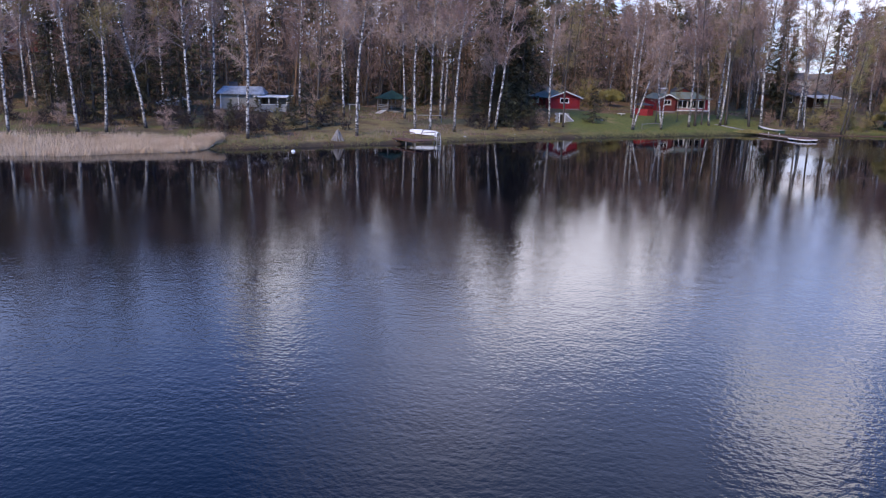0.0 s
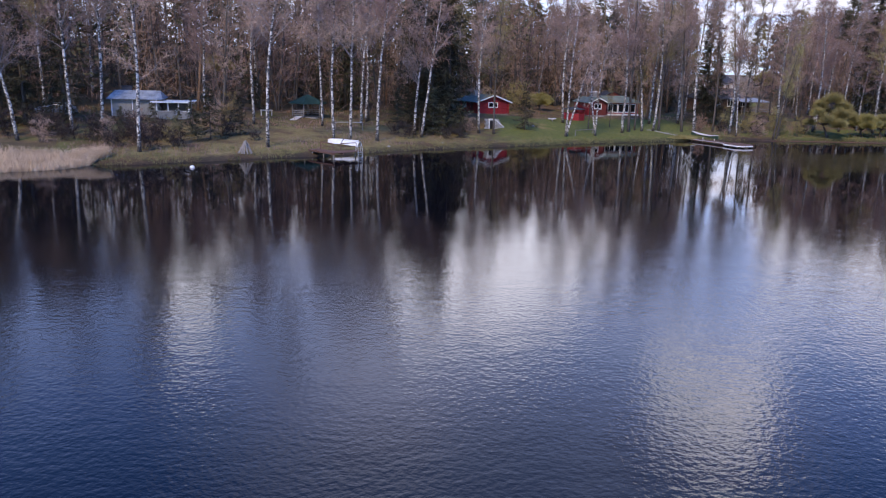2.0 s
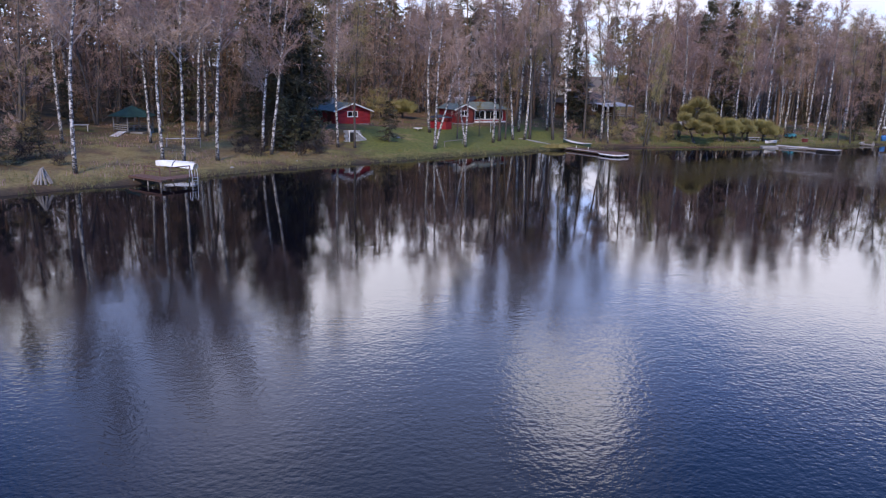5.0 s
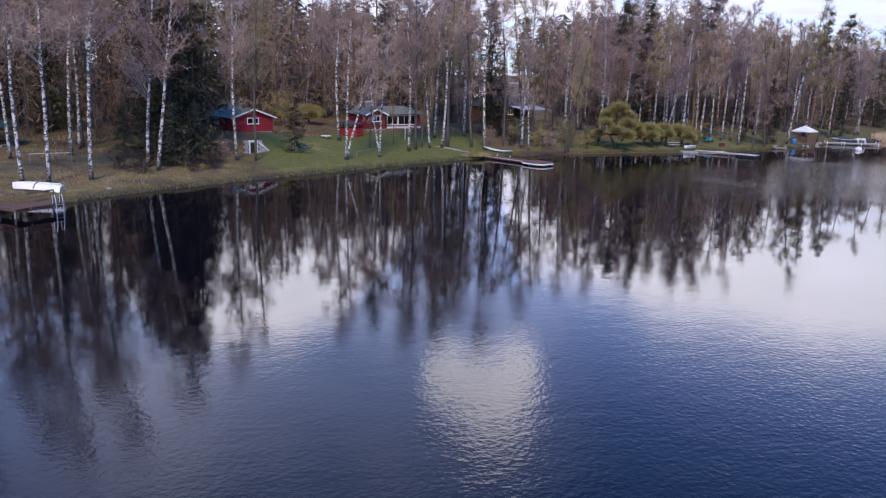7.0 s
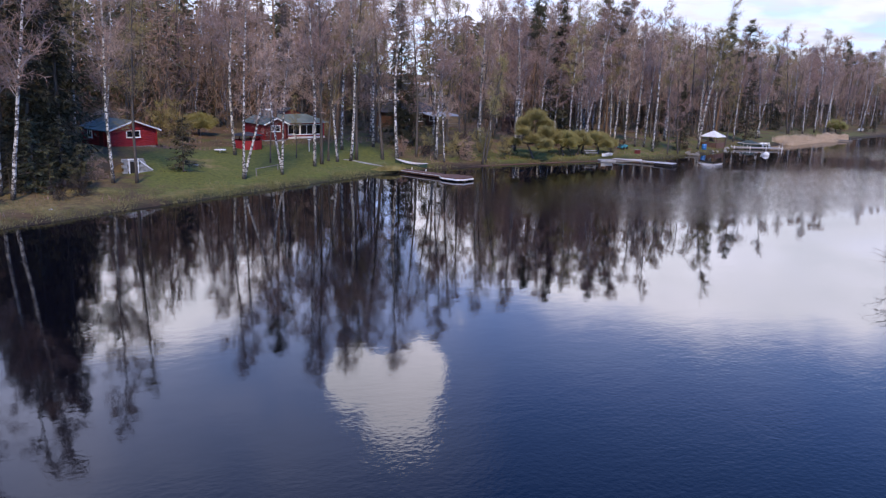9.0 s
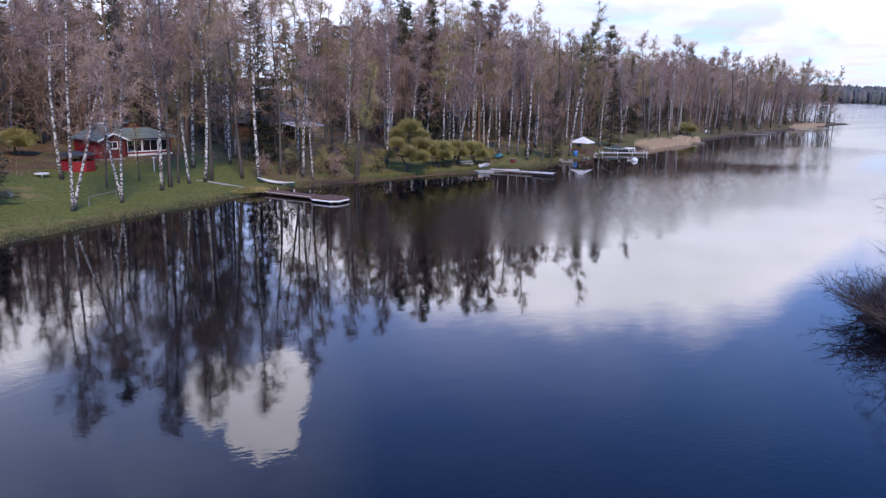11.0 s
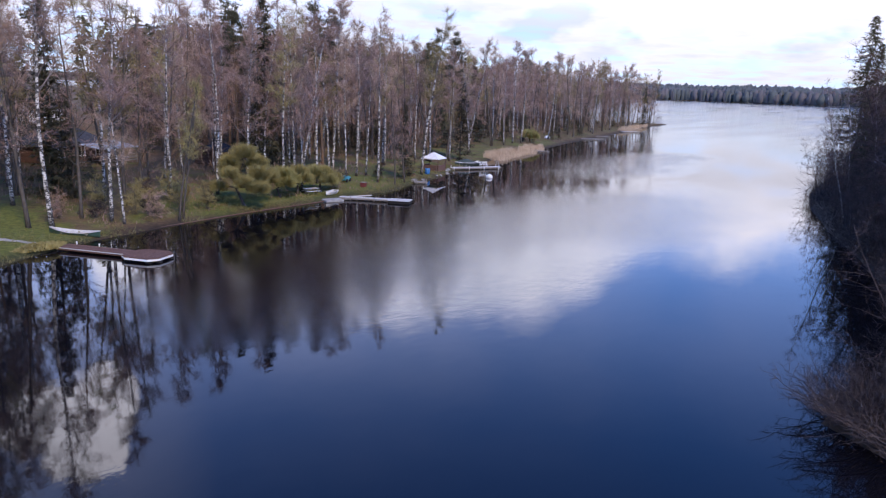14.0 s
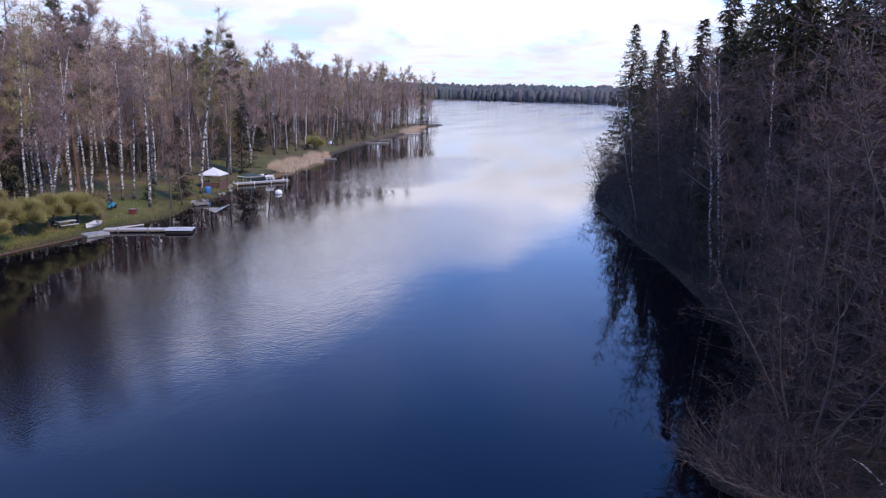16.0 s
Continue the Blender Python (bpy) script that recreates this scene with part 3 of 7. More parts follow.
def birch(seed, tall, bark, twig, stems=1, bare=0.36, limbs=34, twigs=19, width=0.032, thick=0.15, spread=1.0):
    random.seed(seed)
    trunk, boughs, crown = Form(), Form(), Form()
    for s in range(stems):
        lean = any_way(78, 86) if stems > 1 else any_way(87, 89.5)
        h = tall * (1 if s == 0 else random.uniform(0.75, 0.95))
        path = wander((0.12 * s, 0.05 * s, -0.25), lean, h + 0.25, 12, 0.025, 0.02)
        radii = [thick * (1.25 if i == 0 else 1.0) * (1 - i / 12.6) ** 0.85 + 0.012 for i in range(13)]
        trunk.tube(path, radii, 7)
        for _ in range(limbs // stems):
            k = bare + (1 - bare) * random.random() ** 1.05 * 0.98
            base = along(path, k)
            reach = spread * (0.55 + 3.5 * (1 - k) ** 0.7 * random.uniform(0.6, 1.1)) * tall / 20
            arm = wander(base, any_way(28, 66), reach, 3, 0.14, 0.04)
            boughs.tube(arm, [0.012 + 0.030 * (1 - k) * (1 - i / 3.5) + 0.004 for i in range(4)], 3, False)
            out = (arm[-1] - arm[0]).normalized()
            for j in range(4):
                sub = wander(along(arm, random.uniform(0.2, 1.0)), out + any_way(-25, 55) * 0.9, reach * random.uniform(0.28, 0.6), 2, 0.2, 0.0)
                boughs.sliver(sub[0], sub[2], 0.03)
                lie = (sub[2] - sub[0]).normalized() * 0.45
                for _ in range(int(twigs * min(1.2, 0.32 + reach / (2.6 * tall / 20)))):
                    q = along(sub, random.random())
                    way = lie + Vector((random.gauss(0, 0.5), random.gauss(0, 0.5), random.gauss(-0.08, 0.5)))
                    crown.sliver(q, q + way.normalized() * random.uniform(0.4, 1.25) * tall / 20, width)
    return trunk, boughs, crown, bark, twig


def alder(seed, tall, stems, twig, bark, limbs=16, twigs=5, width=0.020, reach=0.34, low=0.10, slope=(-5, 45), upright=(62, 84), thick=0.0085):
    """A leafless tree or bush: crooked stems, long arching branches, fine forked ends."""
    random.seed(seed)
    trunk, boughs, crown = Form(), Form(), Form()
    for s in range(stems):
        h = tall * random.uniform(0.7, 1.0)
        foot = Vector((random.gauss(0, 0.18), random.gauss(0, 0.18), -0.2))
        path = wander(foot, any_way(*upright), h, 8, 0.07, 0.035)
        trunk.tube(path, [0.010 + thick * tall * (1 - i / 8.4) / (stems ** 0.35) for i in range(9)], 5)
        for _ in range(limbs):
            k = random.uniform(low, 0.98)
            long = reach * tall * random.uniform(0.45, 1.1) * (1.15 - 0.75 * k)
            arm = wander(along(path, k), any_way(*slope), long, 5, 0.16, 0.02)
            boughs.tube(arm, [0.013 * (1 - i / 5.6) * (0.6 + 0.05 * tall) + 0.003 for i in range(6)], 3, False)
            out = (arm[-1] - arm[0]).normalized()
            for _ in range(4):
                sub = wander(along(arm, random.uniform(0.2, 1)), out + any_way(-35, 60) * 0.9, long * random.uniform(0.25, 0.5), 3, 0.2, 0.02)
                boughs.sliver(sub[0], sub[2], 0.020).sliver(sub[1], sub[3], 0.015)
                lie = (sub[3] - sub[0]).normalized()
                for _ in range(twigs):
                    q = along(sub, random.random())
                    crown.sliver(q, q + (lie + any_way(-50, 60) * 0.8).normalized() * random.uniform(0.3, 0.9), width)
    return trunk, boughs, crown, bark, twig


def spruce(seed, tall, needle, bark, wide=0.17, bare=0.04, rings=46, open_top=0.0):
    random.seed(seed)
    trunk, boughs, crown = Form(), Form(), Form()
    fineness = min(1.0, 0.28 + tall / 28)
    path = wander((0, 0, -0.25), (0, 0, 1), tall + 0.25, 8, 0.008)
    trunk.tube(path, [0.011 * tall * (1 - i / 8.15) + 0.01 for i in range(9)], 7)
    for r in range(rings * 5):
        k = bare + (1 - bare) * (max(0.0, r + random.uniform(-2, 2)) / (rings * 5)) ** 0.9
        k = min(max(k, bare), 0.99)
        reach = tall * wide * (1 - k) ** 0.78 * (0.6 + 0.4 * min(1, (k - bare) * 9 + 0.4)) + 0.22
        for _ in range(1):
            long = reach * random.uniform(0.62, 1.12)
            a = random.uniform(0, 2 * math.pi)
            out = Vector((math.cos(a), math.sin(a), 0))
            base = along(path, k)
            arm = [base, base + out * long * 0.5 + Vector((0, 0, -0.16 * long)), base + out * long + Vector((0, 0, -0.22 * long + 0.10 * long))]
            boughs.sliver(arm[0], arm[2], 0.05)
            side = out.cross(Vector((0, 0, 1)))
            for j in range(int((7 + long * 6.6) / fineness ** 0.75)):
                u = random.uniform(0.12, 1.0)
                q = along(arm, u)
                sway = side * random.choice((-1, 1)) * random.uniform(0.3, 1) + out * random.uniform(0.2, 0.9) + Vector((0, 0, random.uniform(-0.9, 0.35)))
                crown.sliver(q, q + sway.normalized() * random.uniform(0.35, 0.85) * fineness, random.uniform(0.13, 0.24) * fineness, Vector((0, 0, 1)) + 0.5 * any_way(-90, 90))
    return trunk, boughs, crown, bark, needle


def pine(seed, tall, needle, bark, bare=0.5):
    random.seed(seed)
    trunk, boughs, crown = Form(), Form(), Form()
    path = wander((0, 0, -0.25), any_way(87, 90), tall + 0.25, 10, 0.02, 0.01)
    trunk.tube(path, [0.0095 * tall * (1 - i / 10.4) + 0.012 for i in range(11)], 7)
    for _ in range(44):
        k = bare + (1 - bare) * random.random() ** 0.85
        reach = tall * 0.135 * (1.08 - ((k - bare) / (1 - bare)) ** 1.7) * random.uniform(0.5, 1.1)
        arm = wander(along(path, min(k, 0.98)), any_way(0, 38), reach, 4, 0.14, 0.06)
        boughs.tube(arm, [0.05 * (1 - i / 4.6) + 0.006 for i in range(5)], 3, False)
        for _ in range(8):
            c = along(arm, random.uniform(0.3, 1.05)) + any_way(-30, 60) * random.uniform(0.1, 0.7)
            for _ in range(11):
                crown.sliver(c, c + any_way(-15, 75) * random.uniform(0.3, 0.75), random.uniform(0.04, 0.085))
    return trunk, boughs, crown, bark, needle


def plant(name, made, label, category, group):
    trunk, boughs, crown, bark, leaf = made
    ob = thing(name, Matrix(), label, category, group)
    part("trunk", trunk, bark, ob, smooth=True)
    if boughs.v:
        part("branch_work", boughs, bark if bark is not BARK_BIRCH else TWIG_PALE, ob)["kind"] = "stuff"
    part("crown", crown, leaf, ob)["kind"] = "stuff"
    return ob


def standing(x, y, size=1.0, turn=None, lx=0.0, ly=0.0, sink=0.05):
    """The pose of a plant on the ground; lx, ly: metres sideways per metre of height."""
    way = Vector((lx, ly, 1)).normalized()
    q = Vector((0, 0, 1)).rotation_difference(way) @ Euler((0, 0, random.uniform(0, 6.283) if turn is None else turn)).to_quaternion()
    return Matrix.LocRotScale((x, y, ground_at(x, y) - sink), q, (size, size, size))


class Kind:
    """Templates of one species; the first use of each places it, later uses copy it."""

    def __init__(self, name, label, category, group, makers):
        self.name, self.label, self.category, self.group, self.makers = name, label, category, group, makers
        self.made = {}

    def put(self, which, m, label=""):
        which %= len(self.makers)
        if which not in self.made:
            state = random.getstate()
            ob = plant(self.name, self.makers[which](), self.label, self.category, self.group)
            random.setstate(state)
            ob.matrix_basis = m
            self.made[which] = ob
        else:
            ob = copy_thing(self.made[which], Matrix())
            ob.matrix_basis = m
        if label:
            ob["label"] = label
        return ob


BIRCH = Kind("birch_tree", "tall leafless birch with white banded trunk", "birch", "birches", [
    lambda: birch(11, 20, BARK_BIRCH, TWIG), lambda: birch(12, 20, BARK_BIRCH, TWIG, limbs=36, bare=0.30),
    lambda: birch(13, 20, BARK_BIRCH, TWIG, limbs=26, bare=0.44), lambda: birch(14, 20, BARK_BIRCH, TWIG_GREEN, limbs=30),
    lambda: birch(15, 20, BARK_BIRCH, TWIG, limbs=34, bare=0.26, spread=1.15)])
TWIN = Kind("birch_tree", "leafless birch forking into two white stems", "birch", "birches", [
    lambda: birch(21, 20, BARK_BIRCH, TWIG, stems=2, limbs=44), lambda: birch(22, 20, BARK_BIRCH, TWIG, stems=2, limbs=40, spread=1.2)])
TALL = Kind("birch_tree", "tall leafless birch with wide dense twiggy crown", "birch", "birches", [
    lambda: birch(16, 23, BARK_BIRCH, TWIG, limbs=46, twigs=17, bare=0.44, width=0.036, thick=0.17, spread=1.3), lambda: birch(17, 23, BARK_BIRCH, TWIG, limbs=48, twigs=16, bare=0.40, width=0.036, thick=0.16, spread=1.2)])
ASPEN = Kind("aspen_tree", "slender bare tree with grey trunk and brown twigs", "tree", "woodland trees", [
    lambda: birch(31, 19, BARK_GREY, TWIG, limbs=34, bare=0.22, width=0.034, twigs=12), lambda: birch(32, 19, BARK_GREY, TWIG, limbs=36, bare=0.16, width=0.034, twigs=12, spread=1.15),
    lambda: birch(33, 19, BARK_GREY, TWIG_GREEN, limbs=32, bare=0.25, width=0.034, twigs=12), lambda: birch(34, 19, BARK_GREY, TWIG, limbs=40, bare=0.15, width=0.034, twigs=12, stems=2)])
SPRUCE = Kind("spruce_tree", "dark green spruce with drooping boughs", "spruce", "spruces", [
    lambda: spruce(41, 20, NEEDLE, BARK_GREY, 0.18), lambda: spruce(42, 20, NEEDLE, BARK_GREY, 0.15), lambda: spruce(43, 20, NEEDLE, BARK_GREY, 0.21, rings=38)])
OLD_SPRUCE = Kind("spruce_tree", "tall old spruce with dense dark crown", "spruce", "spruces", [
    lambda: spruce(44, 27, NEEDLE, BARK_GREY, 0.23, rings=76), lambda: spruce(45, 25, NEEDLE, BARK_GREY, 0.20, rings=72)])
PINE = Kind("pine_tree", "tall pine with reddish trunk and high crown", "pine", "pines", [
    lambda: pine(51, 22, NEEDLE_PINE, BARK_PINE), lambda: pine(52, 22, NEEDLE_PINE, BARK_PINE, 0.38), lambda: pine(53, 22, NEEDLE_PINE, BARK_PINE, 0.6)])
YOUNG = Kind("young_spruce", "small bushy young conifer", "spruce", "young conifers", [
    lambda: spruce(61, 4, NEEDLE_PINE, BARK_GREY, 0.30, 0.02, 16), lambda: spruce(62, 4, NEEDLE, BARK_GREY, 0.36, 0.02, 15)])
THICKET = Kind("bank_tree", "leafless tree crowded on the overgrown bank", "tree", "bank trees", [
    lambda: alder(36, 19, 1, TWIG_ALDER, BARK_ALDER, limbs=52, reach=0.20, low=0.08, slope=(-4, 36), upright=(80, 88), thick=0.0038),
    lambda: alder(37, 18, 2, TWIG_ALDER, BARK_ALDER, limbs=28, reach=0.21, low=0.06, slope=(-8, 34), upright=(76, 87), thick=0.0036)])
BANK_BIRCH = Kind("birch_tree", "slender leafless birch leaning out from the overgrown bank", "birch", "birches", [
    lambda: birch(38, 20, BARK_BIRCH, TWIG_ALDER, limbs=26, bare=0.40, twigs=9, width=0.022, thick=0.12), lambda: birch(39, 20, BARK_BIRCH, TWIG_ALDER, limbs=24, bare=0.46, twigs=9, width=0.022, thick=0.10)])
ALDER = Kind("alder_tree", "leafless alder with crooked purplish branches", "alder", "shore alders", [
    lambda: alder(71, 12, 2, TWIG_DARK_SHADED, BARK_ALDER, limbs=20, reach=0.38, thick=0.006, slope=(-12, 35)), lambda: alder(72, 13, 1, TWIG_DARK_SHADED, BARK_ALDER, limbs=36, reach=0.36, thick=0.006, slope=(-12, 35)), lambda: alder(73, 11, 3, TWIG_DARK_SHADED, BARK_ALDER, limbs=14, reach=0.40, thick=0.006, slope=(-12, 35))])
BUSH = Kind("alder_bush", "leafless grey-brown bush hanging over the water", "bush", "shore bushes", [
    lambda: alder(81, 5, 5, TWIG_DARK_SHADED, BARK_ALDER, limbs=5, reach=0.50, twigs=3, width=0.013, upright=(35, 75), slope=(-15, 45)), lambda: alder(82, 5, 4, TWIG_DARK_SHADED, BARK_ALDER, limbs=6, reach=0.52, twigs=3, width=0.013, upright=(35, 75), slope=(-15, 50)),
    lambda: alder(83, 5, 6, TWIG_DARK_SHADED, BARK_ALDER, limbs=4, reach=0.46, twigs=3, width=0.013, upright=(35, 75), slope=(-15, 45))])
HAZEL = Kind("bare_bush", "bare budding olive bush", "bush", "garden bushes", [
    lambda: alder(91, 4, 8, TWIG_GREEN, BARK_GREY, limbs=6, twigs=7, width=0.032, reach=0.36), lambda: alder(92, 4, 7, TWIG, BARK_GREY, limbs=6, twigs=7, width=0.030, reach=0.36)])

BRUSH = Kind("bare_bush", "dark brown leafless bush on the shore slope", "bush", "slope bushes", [
    lambda: alder(93, 3.0, 9, TWIG_DARK_SHADED, BARK_GREY, limbs=5, twigs=4, width=0.034, reach=0.34), lambda: alder(94, 2.6, 8, TWIG_DARK_SHADED, BARK_GREY, limbs=5, twigs=4, width=0.034, reach=0.38)])



def overhang(seed):
    """A leaning shrub whose bare limbs reach out along +x, low over the water."""
    random.seed(seed)
    trunk, boughs, crown = Form(), Form(), Form()
    for s in range(4):
        e, a = radians(random.uniform(5, 50)), radians(random.gauss(0, 36))
        path = wander((random.gauss(0, 0.2), random.gauss(0, 0.2), -0.1), (math.cos(a) * math.cos(e), math.sin(a) * math.cos(e), math.sin(e)), random.uniform(3.0, 5.4), 9, 0.20, -0.01)
        trunk.tube(path, [0.008 + 0.040 * (1 - i / 9.4) for i in range(10)], 5)
        for _ in range(9):
            k = random.uniform(0.25, 0.98)
            way = (path[-1] - path[0]).normalized() * 0.8 + any_way(-30, 70)
            arm = wander(along(path, k), way, random.uniform(0.7, 1.9) * (1.2 - 0.6 * k), 4, 0.22, 0.02)
            boughs.tube(arm, [0.014 * (1 - i / 4.6) + 0.003 for i in range(5)], 3, False)
            for _ in range(3):
                sub = wander(along(arm, random.uniform(0.2, 1)), (arm[-1] - arm[0]).normalized() + any_way(-50, 70) * 0.9, random.uniform(0.3, 0.8), 3, 0.25, 0.0)
                boughs.sliver(sub[0], sub[2], 0.014).sliver(sub[1], sub[3], 0.010)
                for _ in range(3):
                    q = along(sub, random.random())
                    crown.sliver(q, q + any_way(-40, 70) * random.uniform(0.15, 0.4), 0.012)
    return trunk, boughs, crown, BARK_ALDER, TWIG_DARK_SHADED


OVERHANG = Kind("leaning_bush", "bare bush with pale crooked limbs reaching over the water", "bush", "shore bushes", [lambda: overhang(95), lambda: overhang(96), lambda: overhang(97)])

random.seed(5)
# x, y, size, lean x, lean y
NEAR_WEST = [(-39.2, 99.2, 1.0, 0, 0), (-47.3, 117.5, 1.0, .055, 0), (-32.7, 101, 1.05, -.033, 0), (-29.9, 101.6, 1.05, .041, 0), (-26.7, 104.6, 1.0, -.053, 0),
    (-23.3, 109.1, 1.05, 0, 0), (-14.3, 101.2, 1.05, .025, 0), (-21.7, 113.4, 1.0, .039, 0), (-32.1, 124.4, 1.0, -.027, 0), (-14.2, 129.3, 1.0, 0, 0),
    (-9, 141.1, 1.0, -.039, 0), (-6.9, 122.8, 1.0, -.018, .004), (-3.2, 107.6, 1.05, .06, -.01), (1.3, 125, 1.0, -.005, 0), (3.3, 114, 1.0, .012, 0), (5.1, 114.4, 1.0, .05, -.01)]
NEAR_MID = [(6.2, 128, 1.0, .038, 0), (6.8, 131.8, 1.05, .037, 0), (8.2, 115.8, 1.05, .04, -.01), (12.9, 122.5, 1.0, -.012, 0), (13.7, 120.8, 1.0, .115, -.026),
    (21.7, 126.8, 1.0, -.035, .007), (36.8, 141.4, 1.0, -.01, .006), (44.1, 135.1, .95, .01, 0),
    (47.9, 137.4, .85, -.11, .067), (52.3, 146.2, 1.0, 0, 0), (49.7, 137.6, .9, .025, -.015), (57.7, 147.8, 1.0, -.02, .014), (56.4, 138.2, 1.0, -.012, .007)]
NEAR_EAST = [(61.8, 137.8, .9, .02, -.02), (62.3, 136.5, .6, -.03, .035), (98.1, 156, 1.05, -.03, .03), (105.5, 160.4, 1.1, -.02, .02), (106.6, 160.2, 1.1, .01, -.01),
    (89, 140.3, .9, .02, -.02), (101.8, 147, 1.05, .044, -.05), (104.6, 144.8, .9, .028, -.032), (103.7, 140, 1.0, 0, 0), (116.8, 142, 1.05, .069, -.08),
    (150, 155, 1.0, .075, -.086), (184.5, 164, 1.0, .013, -.014), (189.3, 164.3, 1.0, .042, -.049), (209.7, 167, 1.0, .061, -.071), (256.5, 174.9, 1.0, .072, -.083), (102.4, 150, 1.05, .01, -.01)]
for k, (x, y, size, lx, ly) in enumerate(NEAR_WEST + NEAR_MID + NEAR_EAST):
    grown = size * random.uniform(1.03, 1.12) * (1.18 if 40 < x < 60 else 1.10 if x > 30 else 1.0)
    dense = 20 < x < 62 or -8 < x < 10
    (TALL if dense else BIRCH).put(k, standing(x, y, grown * (0.9 if dense else 1.0), None, lx, ly))
TWIN.put(0, standing(33.8, 127.8, 0.95, 1.0, .07, -.045))
TWIN.put(1, standing(38.7, 130.4, 0.85, 2.2, .02, -.02))
for x, y, size, lx, ly in [(23.6, 126.4, .95, .014, 0), (46.9, 137.8, .8, -.021, .012), (39.5, 136.9, .6, -.015, .009), (67.7, 135.7, .75, .074, -.045), (68.4, 136.0, .7, .055, -.02),
        (107.7, 138.3, .8, -.012, .014), (104.3, 137.4, .7, .008, -.01), (127.6, 145.0, .8, .14, -.05), (-15.9, 133.1, .8, 0, 0), (43.7, 139.9, .4, 0, 0), (45.4, 136.2, 1.22, .01, 0), (55.0, 139.5, 1.25, -.01, 0), (51.0, 138.8, 1.2, .02, 0)]:
    ASPEN.put(random.randrange(3), standing(x, y, size, None, lx, ly))
# the dark spruce thicket beside the red sauna, and garden conifers
for x, y, size in [(15.5, 127.5, 1.0), (18.0, 131, 1.05), (17.6, 135.5, 1.1), (15.0, 135, 1.1), (13.5, 131, .95), (18.0, 141, 1.1), (17, 141, 1.1), (63.5, 151, 1.0), (69.5, 160, .7), (109, 170, 0.8),
        (81, 191, .8), (85, 194, .75), (77, 188, .8), (-30, 114, .8), (-35, 110, .9), (-27, 117, .7), (-41, 112, .8), (110.5, 140.5, .55)]:
    SPRUCE.put(random.randrange(3), standing(x, y, size))
for x, y, size in [(28.6, 130.5, 1.35), (-9.5, 110, 1.4), (-12, 113, 1.0), (-7, 113.5, 1.1), (16.5, 123.5, 1.0), (19, 124.5, .8), (14.8, 125.0, 1.2), (209, 165.5, 1.0), (235, 169, 1.2), (214, 165.8, .8),
        (76.5, 160.5, .8), (71.5, 157.5, .7), (-20.5, 108, .8)]:
    YOUNG.put(random.randrange(2), standing(x, y, size), "small dark conifer on the shore slope")
for x, y, size in [(101.5, 148.5, 1.15), (104.0, 151, 1.05), (46.5, 156, 1.25), (54, 152, 1.2), (71, 167, 1.0), (26, 158, 1.0), (63, 165, 1.0), (14, 146, 1.0), (150, 168, .9), (225, 182, .95), (240, 184, .95)]:
    PINE.put(random.randrange(3), standing(x, y, size))
for x, y, size in [(-16, 108, .8), (-19, 106, .7), (-12.5, 106, .7), (-11, 119, .9), (-9.5, 121, 1.0), (33, 152, 1.3), (31, 155, 1.2), (65, 139, .8), (70, 138.5, .9), (73, 138, .8),
        (64, 143, .9), (60, 144, .6), (68, 142, .8), (72, 143, .9), (20.5, 128, .6), (-24, 103.5, .7), (-36, 104, .8), (25, 149, 1.2), (58.5, 141.0, .5), (94, 139, .6), (66, 137, .8), (199, 166, 1.0)]:
    HAZEL.put(random.randrange(2), standing(x, y, size))


for x, y, size in [(-17.5, 103.6, .9), (-14.3, 103.0, 1.1), (-16.2, 106.5, 1.3), (-25.5, 107.5, 1.2), (-20.0, 106.0, 1.2), (-13.5, 107.5, 1.0), (-22.5, 105.5, 1.0), (-28.5, 107, 1.1), (-31.5, 106, .9), (-35, 107, 1.2), (-38, 104.5, 1.0), (-43, 106, 1.2),
        (-11.8, 104.2, .8), (-8.2, 112.5, .9), (-5.0, 110.5, .7), (10.5, 121.5, .8), (12.0, 118.9, .9), (18.5, 121.5, .8), (17.0, 119.8, .6), (-18.3, 110.5, 1.1), (61, 139.5, .7), (66.5, 138.5, .8), (75, 140.5, .9), (70, 145, 1.0), (98, 142, .7), (107, 143, .8), (113, 141.5, .6)]:
    BRUSH.put(random.randrange(2), standing(x, y, size))
for x, y, size in [(-15.2, 109.5, .9), (-18.2, 108.8, .8), (-13.2, 111.5, .8), (-10.6, 108.6, .7), (-26, 111, 1.0), (-33.5, 113, 1.2), (11.0, 127.0, 1.3), (13.2, 126.0, 1.0), (15.4, 123.2, 1.5), (17.6, 125.2, 1.5), (13.6, 123.0, 1.1), (18.8, 123.4, 1.0), (-24.0, 108.5, .7)]:
    YOUNG.put(random.randrange(2), standing(x, y, size), "low bushy conifer on the shore slope")


def far_enough(x, y, taken, gap):
    return all((x - a) ** 2 + (y - b) ** 2 > gap * gap for a, b in taken)


# glades kept free of the wood: x, y, half width, half depth
GLADES = [(-19, 121, 7, 9), (-2, 128, 8, 9), (27, 143, 8, 10), (47, 146, 13, 16), (80, 166, 9, 11), (84, 186, 9, 12), (90, 206, 7, 6), (90, 159, 5, 4), (80, 138, 14, 5), (95, 139, 10, 4), (122, 143, 8, 5),
    (108, 152, 9, 6), (70, 155, 7, 6), (73, 164, 7, 8), (84, 188, 11, 14), (92, 208, 11, 12), (99, 226, 11, 12), (-13.5, 137, 4, 5), (-29, 121, 5, 5), (-60, 146, 8, 9), (10, 118, 14, 9), (215, 168, 14, 5), (170, 157, 16, 5)]


